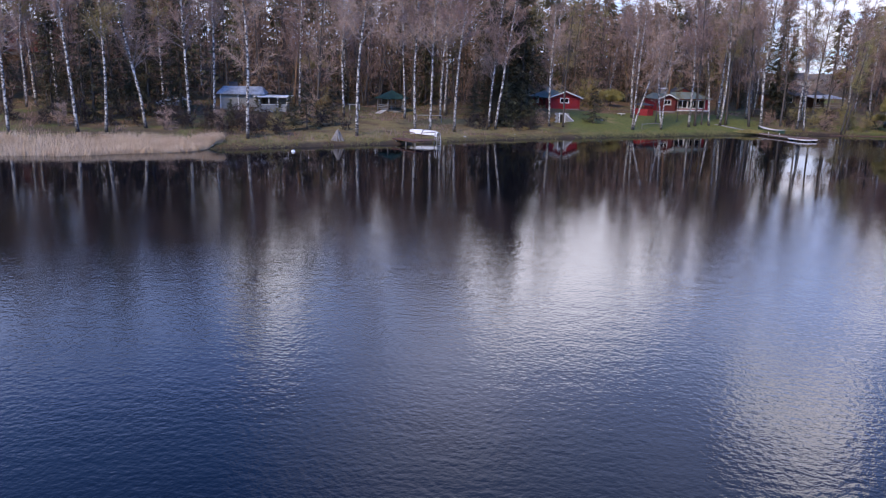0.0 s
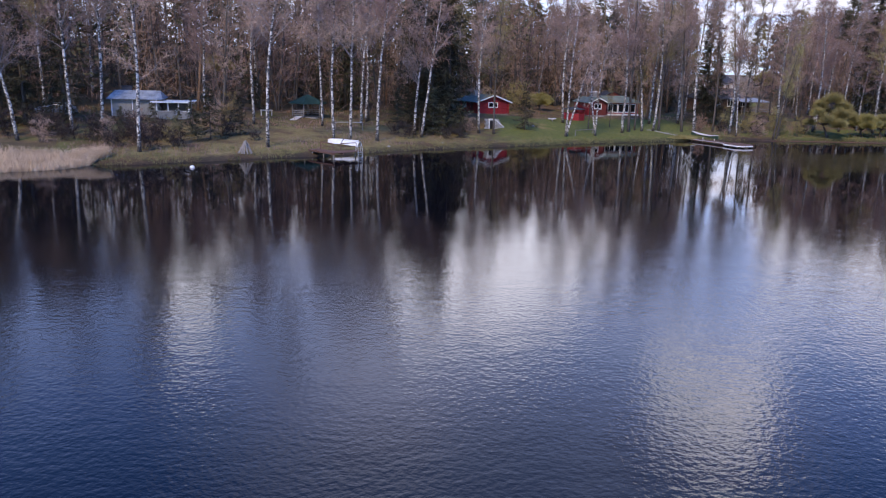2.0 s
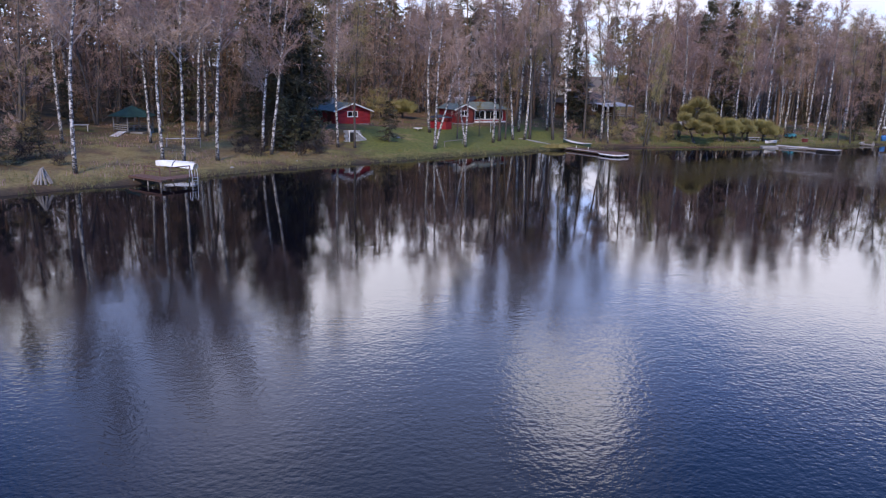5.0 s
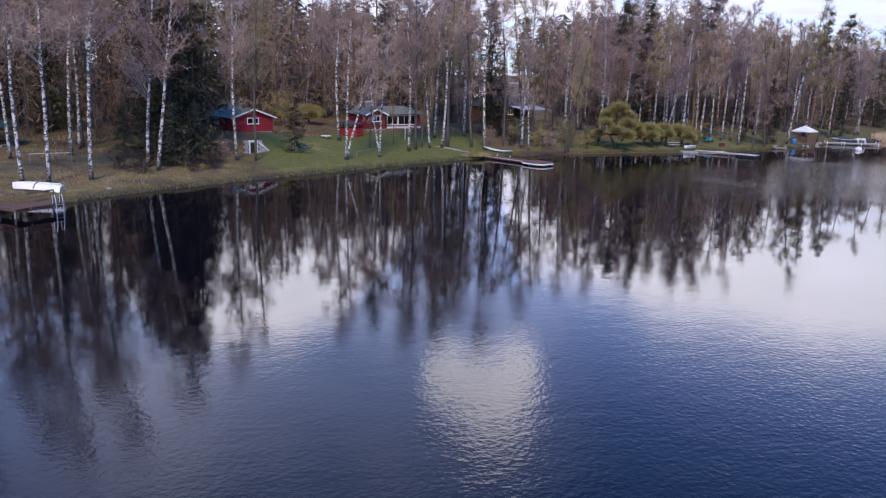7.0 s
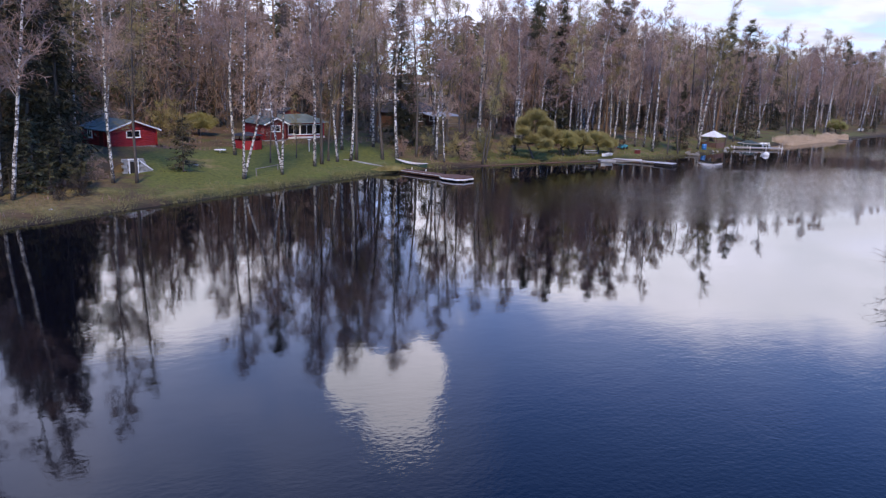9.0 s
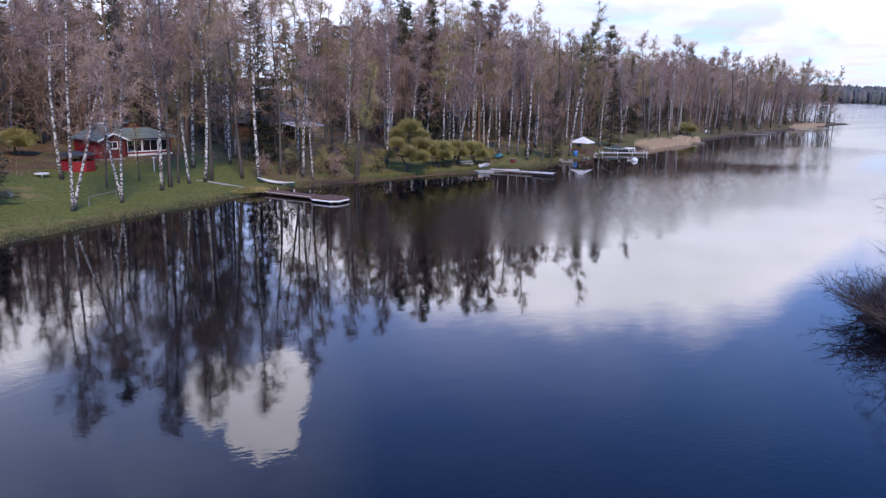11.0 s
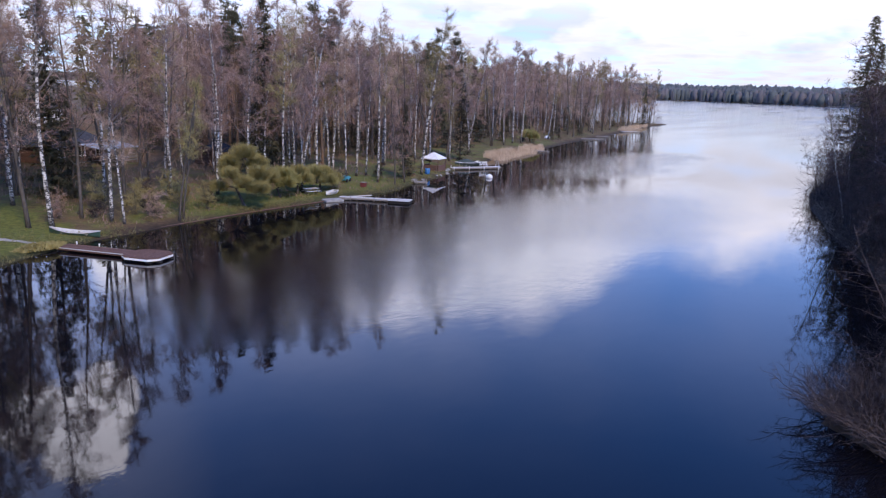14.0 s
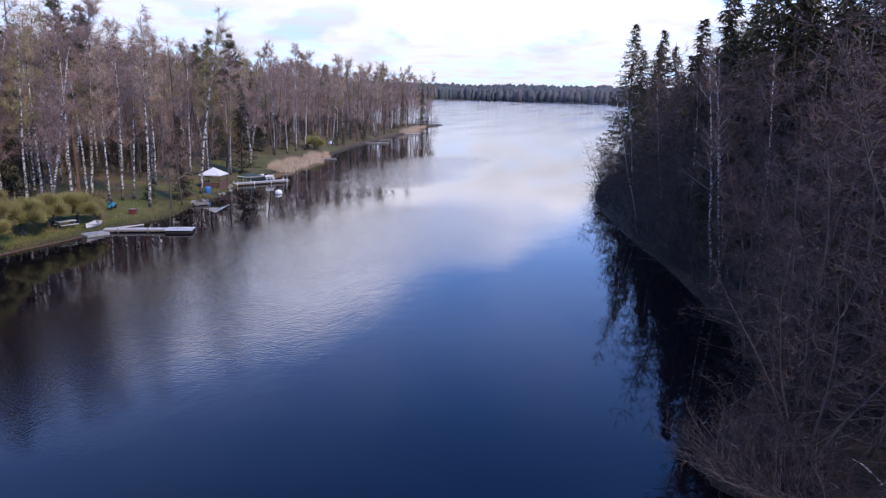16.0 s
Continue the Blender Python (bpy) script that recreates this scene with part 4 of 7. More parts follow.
def woodland():
    random.seed(77)
    taken = []
    counts = {"b": 0, "a": 0, "s": 0, "p": 0}
    tries = 0
    while len(taken) < 430 and tries < 40000:
        tries += 1
        x = random.uniform(-85, 368)
        y = random.uniform(95, 240)
        n = grid("north", x, y)
        edge = 20 if x < 60 else 9 if x < 130 else 3
        if n < edge or n > (46 if x < 130 else 36):
            continue
        if any(abs(x - a) < w and abs(y - b) < d for a, b, w, d in GLADES):
            continue
        if not far_enough(x, y, taken, 2.7):
            continue
        taken.append((x, y))
        r = random.random()
        size = random.uniform(0.90, 1.22) * (1.0 if x < 15 or n < 16 else 0.92)
        lx, ly = random.gauss(0, 0.02), random.gauss(0, 0.02)
        if r < (0.42 if n < 24 else 0.18) and counts["b"] < 235:
            counts["b"] += 1
            BIRCH.put(random.randrange(5), standing(x, y, size, None, lx, ly))
        elif r < 0.86:
            counts["a"] += 1
            ASPEN.put(random.randrange(4), standing(x, y, size, None, lx, ly))
        elif r < (0.95 if x < 110 else 0.985):
            counts["s"] += 1
            SPRUCE.put(random.randrange(3), standing(x, y, size * random.uniform(0.5, 1.05) * (1.0 if x < 110 else 0.75)))
        else:
            counts["p"] += 1
            PINE.put(random.randrange(3), standing(x, y, size * 1.02))


woodland()


def birch_stand():
    """Slender birches and aspens close together behind the willows."""
    random.seed(82)
    taken, tries = [], 0
    while len(taken) < 46 and tries < 9000:
        tries += 1
        x, y = random.uniform(58, 132), random.uniform(138, 172)
        n = grid("north", x, y)
        if not 6 < n < 24 or any(abs(x - a) < w and abs(y - b) < d for a, b, w, d in GLADES) or not far_enough(x, y, taken, 2.2):
            continue
        taken.append((x, y))
        (BIRCH if random.random() < 0.6 else ASPEN).put(random.randrange(5), standing(x, y, random.uniform(0.92, 1.15), None, random.gauss(0.01, 0.02), random.gauss(0, 0.02)))


birch_stand()


def young_growth():
    """Half-grown conifers under the tall trees."""
    random.seed(76)
    taken = []
    while len(taken) < 85:
        x, y = random.uniform(-80, 240), random.uniform(100, 215)
        n = grid("north", x, y)
        if not (22 if x < 60 else 12) < n < 44 or any(abs(x - a) < w and abs(y - b) < d for a, b, w, d in GLADES) or not far_enough(x, y, taken, 3.0):
            continue
        taken.append((x, y))
        YOUNG.put(random.randrange(2), standing(x, y, random.uniform(0.8, 2.1)), "half-grown conifer in the shade of the wood")


young_growth()


def deep_wood():
    """The crowded wood behind, too far in to count."""
    random.seed(78)
    stems, haze, dark = Form(), Form(), Form()
    spots, tries = [], 0
    while len(spots) < 1650 and tries < 60000:
        tries += 1
        x, y = random.uniform(-140, 345), random.uniform(110, 330)
        n = grid("north", x, y)
        if not 26 < n < 92 or any(abs(x - a) < w and abs(y - b) < d for a, b, w, d in GLADES):
            continue
        spots.append((x, y))
        z, h = ground_at(x, y), random.uniform(16.5, 23.5) * (1.0 if x < 15 else 0.90)
        stems.tube([(x, y, z - 0.2), (x + random.gauss(0, 0.3), y, z + h * 0.6), (x + random.gauss(0, 0.6), y, z + h)], [0.14, 0.09, 0.02], 4, False)
        if random.random() < ((0.76 if x < 90 else 0.9) if n < 52 else 0.5):
            for _ in range(320 if n < 52 else 90):
                k = random.uniform(0.05, 1.0)
                c = Vector((x, y, z + h * k)) + any_way(-10, 40) * random.uniform(0, 2.8) * (1.25 - k)
                haze.sliver(c, c + any_way(-30, 80) * random.uniform(1.0, 2.2), 0.11 if n < 52 else 0.22)
        else:
            for _ in range(240 if n < 52 else 130):
                k = random.random() ** 0.8
                a = random.uniform(0, 6.283)
                rad = 3.2 * (1 - k) * random.uniform(0.3, 1.0) + 0.1
                c = Vector((x + math.cos(a) * rad, y + math.sin(a) * rad, z + h * (0.04 + 0.96 * k)))
                size = 1.0 if n < 52 else 1.7
                dark.sliver(c, c + Vector((math.cos(a), math.sin(a), random.uniform(-0.8, 0.2))) * random.uniform(0.5, 1.1) * size, random.uniform(0.25, 0.5) * size)
    scrub = Form()
    tries = 0
    while tries < 5200:
        tries += 1
        x, y = random.uniform(-90, 345), random.uniform(100, 300)
        n = grid("north", x, y)
        if not (19 if x < 62 else 8 if x < 130 else 4) < n < 75 or any(abs(x - a) < w and abs(y - b) < d for a, b, w, d in GLADES):
            continue
        z, h = ground_at(x, y), random.uniform(1.2, 6.5)
        for _ in range(26):
            k = random.random()
            c = Vector((x, y, z + h * k)) + any_way(-10, 40) * random.uniform(0, 0.5 + 0.25 * h)
            scrub.sliver(c, c + any_way(10, 85) * random.uniform(0.6, 1.7), 0.08)
    wood = tagged(new("far_wood"), "dense leafless wood rising behind the cottages", "forest", kind="stuff")
    part("stems", stems, BARK_GREY, wood)
    part("bare_crowns", haze, TWIG_FAR, wood)
    part("conifers", dark, NEEDLE, wood)
    part("undergrowth", scrub, TWIG_FAR, wood)


deep_wood()


def far_shore():
    random.seed(79)
    dark, pale = Form(), Form()
    for _ in range(5200):
        y = random.uniform(-900, 1500)
        x = float(np.interp(y, [-900, -300, 200, 600, 1000, 1500], [1900, 1760, 1690, 1750, 1620, 1350])) + 6 + 130 * random.random() ** 1.6
        z, h = 0.3 + 0.09 * (x - float(np.interp(y, [-900, -300, 200, 600, 1000, 1500], [1900, 1760, 1690, 1750, 1620, 1350]))), (27 + 6 * noise.noise((x * 0.006, y * 0.006, 3))) * random.uniform(0.80, 1.14)
        w = h * random.uniform(0.20, 0.42)
        form = dark if noise.noise((x * 0.006, y * 0.006, 0)) + random.gauss(0, 0.35) + 0.010 * (x - 1690) / 1.3 > 0.12 else pale
        n, turn = 4, random.uniform(0, 6.28)
        rings = [(0.0, 0.7), (random.uniform(0.3, 0.5), 1.0), (random.uniform(0.72, 0.9), random.uniform(0.45, 0.8))]
        k = len(form.v)
        for u, r in rings:
            for j in range(n):
                a = turn + 6.283 * j / n
                q = w * r * random.uniform(0.75, 1.25)
                form.v.append((x + math.cos(a) * q, y + math.sin(a) * q, z + h * u))
        form.v.append((x, y, z + h))
        for i in range(2):
            for j in range(n):
                form.f.append((k + i * n + j, k + i * n + (j + 1) % n, k + (i + 1) * n + (j + 1) % n, k + (i + 1) * n + j))
        for j in range(n):
            form.f.append((k + 2 * n + j, k + 2 * n + (j + 1) % n, k + 3 * n))
    wood = tagged(new("distant_shore_forest"), "dark forest line on the distant shore", "forest", kind="stuff")
    part("conifers", dark, HAZED_DARK, wood, smooth=True)
    part("bare_trees", pale, HAZED_PALE, wood, smooth=True)


far_shore()


def south_bank():
    """The overgrown bank that the flight ends beside."""
    random.seed(80)
    taken = []

    def spot(east, north, inland_by, gap):
        """A free place on the bank, so far from its edge."""
        while True:
            x, y = random.uniform(*east), random.uniform(*north)
            if inland_by[0] < grid("south", x, y) < inland_by[1] and far_enough(x, y, taken, gap):
                taken.append((x, y))
                return x, y
            if random.random() < 0.0008:
                return None

    for k, (x, y, size) in enumerate([(174.8, 88.4, 1.04), (165.4, 83.5, 1.02), (170, 86, .84), (168, 80, .9), (178, 84, .86), (127, 66, 1.04), (119, 62, 1.0), (111, 62, 1.06), (104, 58, 1.0), (97, 58, 1.1), (89, 56, 1.1),
            (106, 74.5, 1.02), (99, 72, 1.05), (113, 77, .9), (94, 70.5, 1.08), (84, 55, 1.1), (78, 52, 1.1), (71, 50, 1.1), (135, 70, .9), (145, 73, .9), (93, 63, .95), (102, 65, .95)]):
        OLD_SPRUCE.put(k, standing(x, y, size))
        taken.append((x, y))
    for x, y, size in [(146, 79, .8), (131, 73, .8), (121, 68, .9), (112, 66, .85), (101, 60, .9), (92, 60, .9), (108, 74, .7), (96, 69, .8), (120, 77, .6), (80, 64, .8), (69, 66, .7), (74, 61, .9), (86, 67, .7),
            (66, 58, 1.0), (113, 76, .6), (127, 80, .6), (138, 82, .6), (84, 70.5, .5), (62, 65, .6), (100, 73, .5), (152, 84, .7), (158, 86, .7), (60, 58, .9)]:
        SPRUCE.put(random.randrange(3), standing(x, y, size))
        taken.append((x, y))
    PINE.put(1, standing(128, 70, 1.25))
    for k in range(34):
        at = spot((78, 178), (50, 92), (6.5, 14), 2.4) if k % 2 else spot((66, 118), (45, 80), (8, 20), 2.4)
        if at:
            SPRUCE.put(random.randrange(3), standing(*at, random.uniform(0.72, 0.95) * (1.18 if at[0] < 104 else 0.92 if at[0] < 150 else 0.74)))
    for k in range(74):
        at = spot((62, 168), (40, 90), (3.5, 24), 1.9) if k % 2 else spot((64, 112), (45, 76), (3.5, 20), 1.9)
        if at:
            THICKET.put(k, standing(*at, random.uniform(0.85, 1.28) * (0.78 if at[0] > 130 else 1.0), None, random.gauss(-0.01, 0.02), random.gauss(0.02, 0.025)))
    for k in range(26):
        at = spot((66, 116), (52, 80), (2.5, 9), 1.4)
        if at:
            THICKET.put(k, standing(*at, random.uniform(0.95, 1.30), None, random.gauss(-0.01, 0.02), random.gauss(0.03, 0.02)))
    for k, (x, y, size, lx, ly) in enumerate([(92, 75.2, .95, -.06, .16), (90.5, 74.6, .85, -.05, .16), (88, 72, .9, -.02, .1), (116.5, 82.5, .8, -.08, .19), (133.5, 84, .8, -.08, .17), (74, 66, 1.1, -.05, .2), (77, 65, 1.1, -.04, .22),
            (98, 74, .9, -.02, .05), (106, 77, .85, -.03, .06), (122, 80, .85, -.02, .04)]):
        BANK_BIRCH.put(k, standing(x, y, size, None, lx, ly))
    for k in range(84):
        at = spot((60, 184), (40, 94), (2.6, 22), 2.1) if k % 3 else spot((58, 92), (52, 76), (3.0, 14), 2.1)
        if at:
            s = grid("south", *at)
            out = 0.10 * math.exp(-s / 5)
            ALDER.put(random.randrange(3), standing(*at, random.uniform(0.8, 1.25) * (1.0 + 0.015 * s) * (1.0 if at[0] < 110 else 0.8 if at[0] < 138 else 0.55), None, -out * 0.3, out))
    for k in range(34):
        at = spot((54, 172), (60, 96), (0.0, 4), 0.5) if k % 2 else spot((52, 84), (52, 77), (0.0, 12), 0.5)
        if not at:
            continue
        x, y = at
        BUSH.put(random.randrange(3), standing(x, y, random.uniform(0.6, 1.05) * (0.5 if x > 130 else 0.85 if x > 100 or x < 62 else 1.0), None, -0.06, 0.22, 0.0))
    edge = [Vector((x, y, 0)) for x, y in [(52.5, 58), (53, 62), (56, 73), (59, 76.2), (68, 74.2), (80, 74.0), (97, 78.5), (112, 83.2), (130, 88), (147, 90.8), (163, 91.6), (180, 91.0)]]

    def at_edge(low, high, back):
        """A place so far in from the water, with its direction outwards."""
        k = random.uniform(low, high)
        i = int(k)
        p, way = edge[i].lerp(edge[i + 1], k - i), (edge[i + 1] - edge[i]).normalized()
        out = Vector((-way.y, way.x, 0))
        return p - out * back, out

    for k in range(64):
        p, out = at_edge(3.6, 10.6, random.uniform(0.4, 3.2))
        size = random.uniform(0.55, 1.0) * (1.0 if p.x < 112 else 0.85 if p.x < 150 else 0.62)
        (THICKET if k % 3 else ALDER).put(k, standing(p.x, p.y, size * (0.95 if k % 3 else 1.0), None, out.x * 0.08, out.y * 0.08))
    for k in range(42):
        p, out = at_edge(0, 10.9, random.uniform(0.1, 1.1)) if k % 3 else at_edge(0.6, 3.6, random.uniform(0.1, 3.0))
        if 64 < p.x < 80:
            continue
        size = random.uniform(0.45, 0.85) * (0.8 if p.x < 64 else 1.0 if p.x < 85 else 0.8 if p.x < 130 else 0.55)
        BUSH.put(random.randrange(3), standing(p.x, p.y, size, None, out.x * 0.35, out.y * 0.35, 0.0))
    # branches that arch far out over the water
    for k in range(34):
        p, out = at_edge(1.6, 7.2, random.uniform(0.2, 1.2)) if k % 3 else at_edge(1.9, 3.5, random.uniform(0.0, 0.6))
        if 64 < p.x < 80:
            continue
        turn = math.atan2(out.y, out.x) + random.uniform(-0.9, 0.9)
        OVERHANG.put(k, Matrix.LocRotScale((p.x, p.y, max(ground_at(p.x, p.y), 0.0) - 0.05), Euler((0, 0, turn)).to_quaternion(), (1, 1, 1)) @ Matrix.Scale(random.uniform(0.5, 0.9), 4))
    log = thing("fallen_log", pose(0, 0, 0), "pale broken birch log lying in the brush", "log")
    part("trunk", Form().tube([(57.6, 71.2, 0.5), (59.0, 70.0, 0.75), (61.0, 68.4, 1.1)], [0.06, 0.08, 0.09], 8), BARK_BIRCH, log, smooth=True)
    part("branch", Form().tube([(59.0, 70.0, 0.75), (59.3, 70.7, 1.3), (59.2, 71.3, 1.6)], [0.04, 0.03, 0.012], 6), BARK_BIRCH, log, smooth=True)
    # the crowded wood further in on the bank
    stems, bare, dark = Form(), Form(), Form()
    made = 0
    while made < 230:
        x, y = random.uniform(62, 160), random.uniform(35, 84)
        if not 7 < grid("south", x, y) < 34:
            continue
        made += 1
        z, h = ground_at(x, y), random.uniform(17, 24) * (1.16 if x < 104 else 1.0 if x < 118 else 0.85)
        stems.tube([(x, y, z - 0.2), (x + random.gauss(0, 0.3), y, z + h * 0.6), (x + random.gauss(0, 0.6), y, z + h)], [0.13, 0.08, 0.02], 4, False)
        if made % 2:
            for _ in range(120):
                k = random.uniform(0.1, 1.0)
                c = Vector((x, y, z + h * k)) + any_way(-10, 40) * random.uniform(0, 2.8) * (1.25 - k)
                bare.sliver(c, c + any_way(-20, 60) * random.uniform(0.8, 1.9), 0.045)
        else:
            for _ in range(380):
                k = random.random() ** 0.8
                a = random.uniform(0, 6.283)
                rad = 3.0 * (1 - k) * random.uniform(0.3, 1.0) + 0.1
                c = Vector((x + math.cos(a) * rad, y + math.sin(a) * rad, z + h * (0.08 + 0.92 * k)))
                dark.sliver(c, c + Vector((math.cos(a), math.sin(a), random.uniform(-0.8, 0.2))) * random.uniform(0.5, 1.0), random.uniform(0.18, 0.36))
    wood = tagged(new("bank_wood"), "dark crowded wood behind the overgrown bank", "forest", kind="stuff")
    part("stems", stems, BARK_GREY, wood)
    part("bare_crowns", bare, TWIG_ALDER, wood)
    part("conifers", dark, NEEDLE, wood)
    # low brambles, dead stalks and fallen sticks under the trees
    low, pale = Form(), Form()
    for k in range(4200):
        if k % 4 == 0:
            x, y = random.uniform(52, 84), random.uniform(52, 77)
        else:
            p, out = at_edge(0, 10.9, random.uniform(-0.7, 3.0)) if k % 4 < 3 else at_edge(0.5, 5, random.uniform(-0.7, 5.0))
            x, y = p.x, p.y
        if not -0.8 < grid("south", x, y) < 12:
            continue
        z = max(0.0, ground_at(x, y))
        tall = random.uniform(0.5, 1.9)
        p = Vector((x, y, z - 0.05))
        q = p + Vector((random.gauss(0, 0.9), random.gauss(0.15, 0.9), tall))
        form = pale if random.random() < 0.03 else low
        form.sliver(p, q, 0.026)
        for _ in range(3):
            m = p.lerp(q, random.uniform(0.3, 1))
            form.sliver(m, m + any_way(-20, 70) * random.uniform(0.3, 0.9), 0.018)
    brush = tagged(new("bank_brush"), "tangled dark brush under the bank trees", "undergrowth", kind="stuff")
    part("stalks", low, TWIG_DARK_SHADED, brush)
    part("dead_stalks", pale, TWIG_PALE, brush)


south_bank()


def point_trees():
    random.seed(81)
    for x, y, size in [(346, 186.5, .6), (352, 187.2, .55), (357, 188, .5), (362, 188, .5), (340, 187, .65), (366, 188.3, .4), (335, 186, .7), (330, 185, .7), (326, 187, .75)]:
        ALDER.put(random.randrange(3), standing(x, y, size), "low bare alder on the point")


point_trees()


def pollard(x, y, tall, wide, lobes, seed):
    """A pruned willow: crooked stem and rounded lobes of upright fine shoots."""
    random.seed(seed)
    ob = thing("willow_tree", pose(x, y, ground_at(x, y) - 0.05), "pruned willow with rounded yellow-green lobes", "willow", "shore willows")
    trunk, crown = Form(), Form()
    trunk.tube(wander((0, 0, -0.1), any_way(70, 85), tall * 0.32, 4, 0.12), [0.20, 0.17, 0.15, 0.13, 0.11], 7)
    fork = Vector(trunk.v[-4])
    for a, r, zc, rad in lobes:
        rad *= 0.92
        c = Vector((math.cos(a) * r * wide, math.sin(a) * r * wide, zc * tall))
        trunk.tube([fork, fork.lerp(c, 0.55) + any_way(-40, 60) * 0.25, c - Vector((0, 0, rad * 0.4))], [0.09, 0.06, 0.035], 5)
        for _ in range(int(1500 * rad * rad)):
            e = math.asin(random.uniform(-0.55, 1.0))
            b = random.uniform(0, 6.283)
            d = Vector((math.cos(b) * math.cos(e), math.sin(b) * math.cos(e), math.sin(e)))
            reach = rad * random.triangular(0.6, 1.16, 0.95) * (1 + 0.26 * noise.noise(d * 2.6 + c))
            tip = c + Vector((d.x * 1.08, d.y * 1.08, d.z * 0.78)) * reach
            root = c + Vector((d.x * 0.15, d.y * 0.15, -0.40)) * rad
            crown.sliver(root.lerp(tip, random.uniform(0.3, 0.8)), tip, 0.034)
    part("trunk", trunk, BARK_GREY, ob, smooth=True)
    part("crown", crown, WILLOW, ob)
    return ob


pollard(77.4, 137.4, 7.2, 2.4, [(0.3, 0.1, .82, 1.7), (2.6, .6, .70, 1.4), (-0.1, .75, .66, 1.5), (3.4, 1.05, .54, 1.35), (-1.2, .75, .52, 1.6), (-0.4, 1.15, .46, 1.5), (4.0, .95, .40, 1.4), (1.6, .9, .58, 1.5), (-1.6, 1.05, .32, 1.5), (0.6, 1.2, .34, 1.3), (2.7, 1.15, .32, 1.2)], 3)
pollard(83.9, 138.6, 4.4, 1.8, [(0, 0.2, .66, 1.55), (2.8, .6, .54, 1.35), (-.4, .8, .52, 1.35), (-1.6, .6, .46, 1.4), (1.5, .6, .5, 1.4)], 4)
pollard(87.4, 139.4, 4.3, 1.8, [(0.4, .3, .66, 1.5), (3.0, .6, .55, 1.3), (-1.2, .6, .48, 1.35), (0.2, .9, .46, 1.35)], 6)
pollard(91.0, 138.9, 4.2, 2.1, [(2.8, .4, .64, 1.5), (0.2, .3, .60, 1.5), (-0.3, .85, .44, 1.45), (-1.4, .6, .42, 1.4), (1.5, .6, .48, 1.3)], 8)
pollard(193, 163.5, 4.2, 2.4, [(2.8, .5, .50, 1.8), (0.2, .5, .50, 1.8), (-1.4, .4, .42, 1.7), (1.5, .3, .58, 1.7)], 9)
pollard(-14.4, 139.8, 7.6, 1.9, [(0.3, 0.1, .84, 1.6), (2.6, .7, .74, 1.4), (-0.4, .8, .72, 1.4), (4.2, .7, .70, 1.4), (1.3, .7, .72, 1.4)], 14)
pollard(36.5, 156.5, 3.8, 2.0, [(2.8, .5, .50, 1.5), (0.2, .5, .50, 1.5), (-1.4, .5, .42, 1.5), (1.5, .3, .56, 1.5)], 12)
pollard(99.0, 197.0, 7.0, 2.4, [(2.8, .5, .64, 2.0), (0.2, .5, .64, 2.0), (-1.4, .5, .55, 1.9), (1.5, .3, .74, 1.9)], 13)


def reed_bed(label, line, deep, count, tall, seed):
    """Dry reeds along a line, from it outwards by deep metres."""
    random.seed(seed)
    form = Form()
    for _ in range(count):
        k = random.random() * (len(line) - 1)
        i = int(k)
        (ax, ay), (bx, by) = line[i], line[i + 1]
        u = k - i
        x, y = ax + (bx - ax) * u, ay + (by - ay) * u
        n = Vector((by - ay, -(bx - ax), 0)).normalized()
        d = deep * float(np.interp(k / (len(line) - 1), [0, 0.1, 0.55, 0.8, 1.0], [1, 1, 0.85, 0.45, 0.08]))
        o = random.uniform(-0.12, 1) * d + 1.6 * noise.noise((x * 0.22, y * 0.22, 0))
        p = Vector((x + n.x * o, y + n.y * o, 0))
        p.z = min(max(ground_at(p.x, p.y), -0.1), 2.0)
        h = tall * (0.6 + 0.4 * min(1.0, (d - o) / 3.0)) * random.uniform(0.55, 1.1) * (1 + 0.25 * noise.noise((p.x * 0.4, p.y * 0.4, 5)))
        top = p + Vector((random.gauss(0, 0.22), random.gauss(0, 0.22), h))
        form.sliver(p, top, 0.045)
    ob = new("reed_bed", form.mesh("reed_bed", REED))
    tagged(ob, label, "reeds", kind="stuff")


reed_bed("dry straw-coloured reeds along the shore", [(-75, 89), (-56, 91.5), (-42, 93.5), (-30, 95), (-24, 96.2), (-19, 97.0), (-16.0, 97.6)], 9.5, 34000, 1.1, 21)
reed_bed("dry pale reed bed beside the boat dock", [(150, 151.5), (160, 153.5), (170, 155.0), (181, 156.5), (187, 157.3)], 4.6, 9000, 1.3, 22)
reed_bed("dry reeds near the point", [(285, 176), (300, 179), (320, 182.5), (338, 185)], 3.0, 4000, 1.7, 23)


def tufts():
    random.seed(24)
    form = Form()
    for _ in range(26000):
        x = random.uniform(-35, 135)
        y0 = float(np.interp(x, [p[0] for p in SHORE_NORTH], [p[1] for p in SHORE_NORTH]))
        y = y0 + abs(random.gauss(0, 2.6)) - 0.1
        if noise.noise((x * 0.35, y * 0.35, 2)) < -0.15:
            continue
        z = ground_at(x, y)
        p = Vector((x, y, z - 0.03))
        form.sliver(p, p + Vector((random.gauss(0, 0.10), random.gauss(0, 0.10) - 0.03, random.uniform(0.10, 0.36))), 0.05)
    tagged(new("shore_grass", form.mesh("shore_grass", GRASS)), "rough spring grass along the water", "grass", kind="stuff")


tufts()


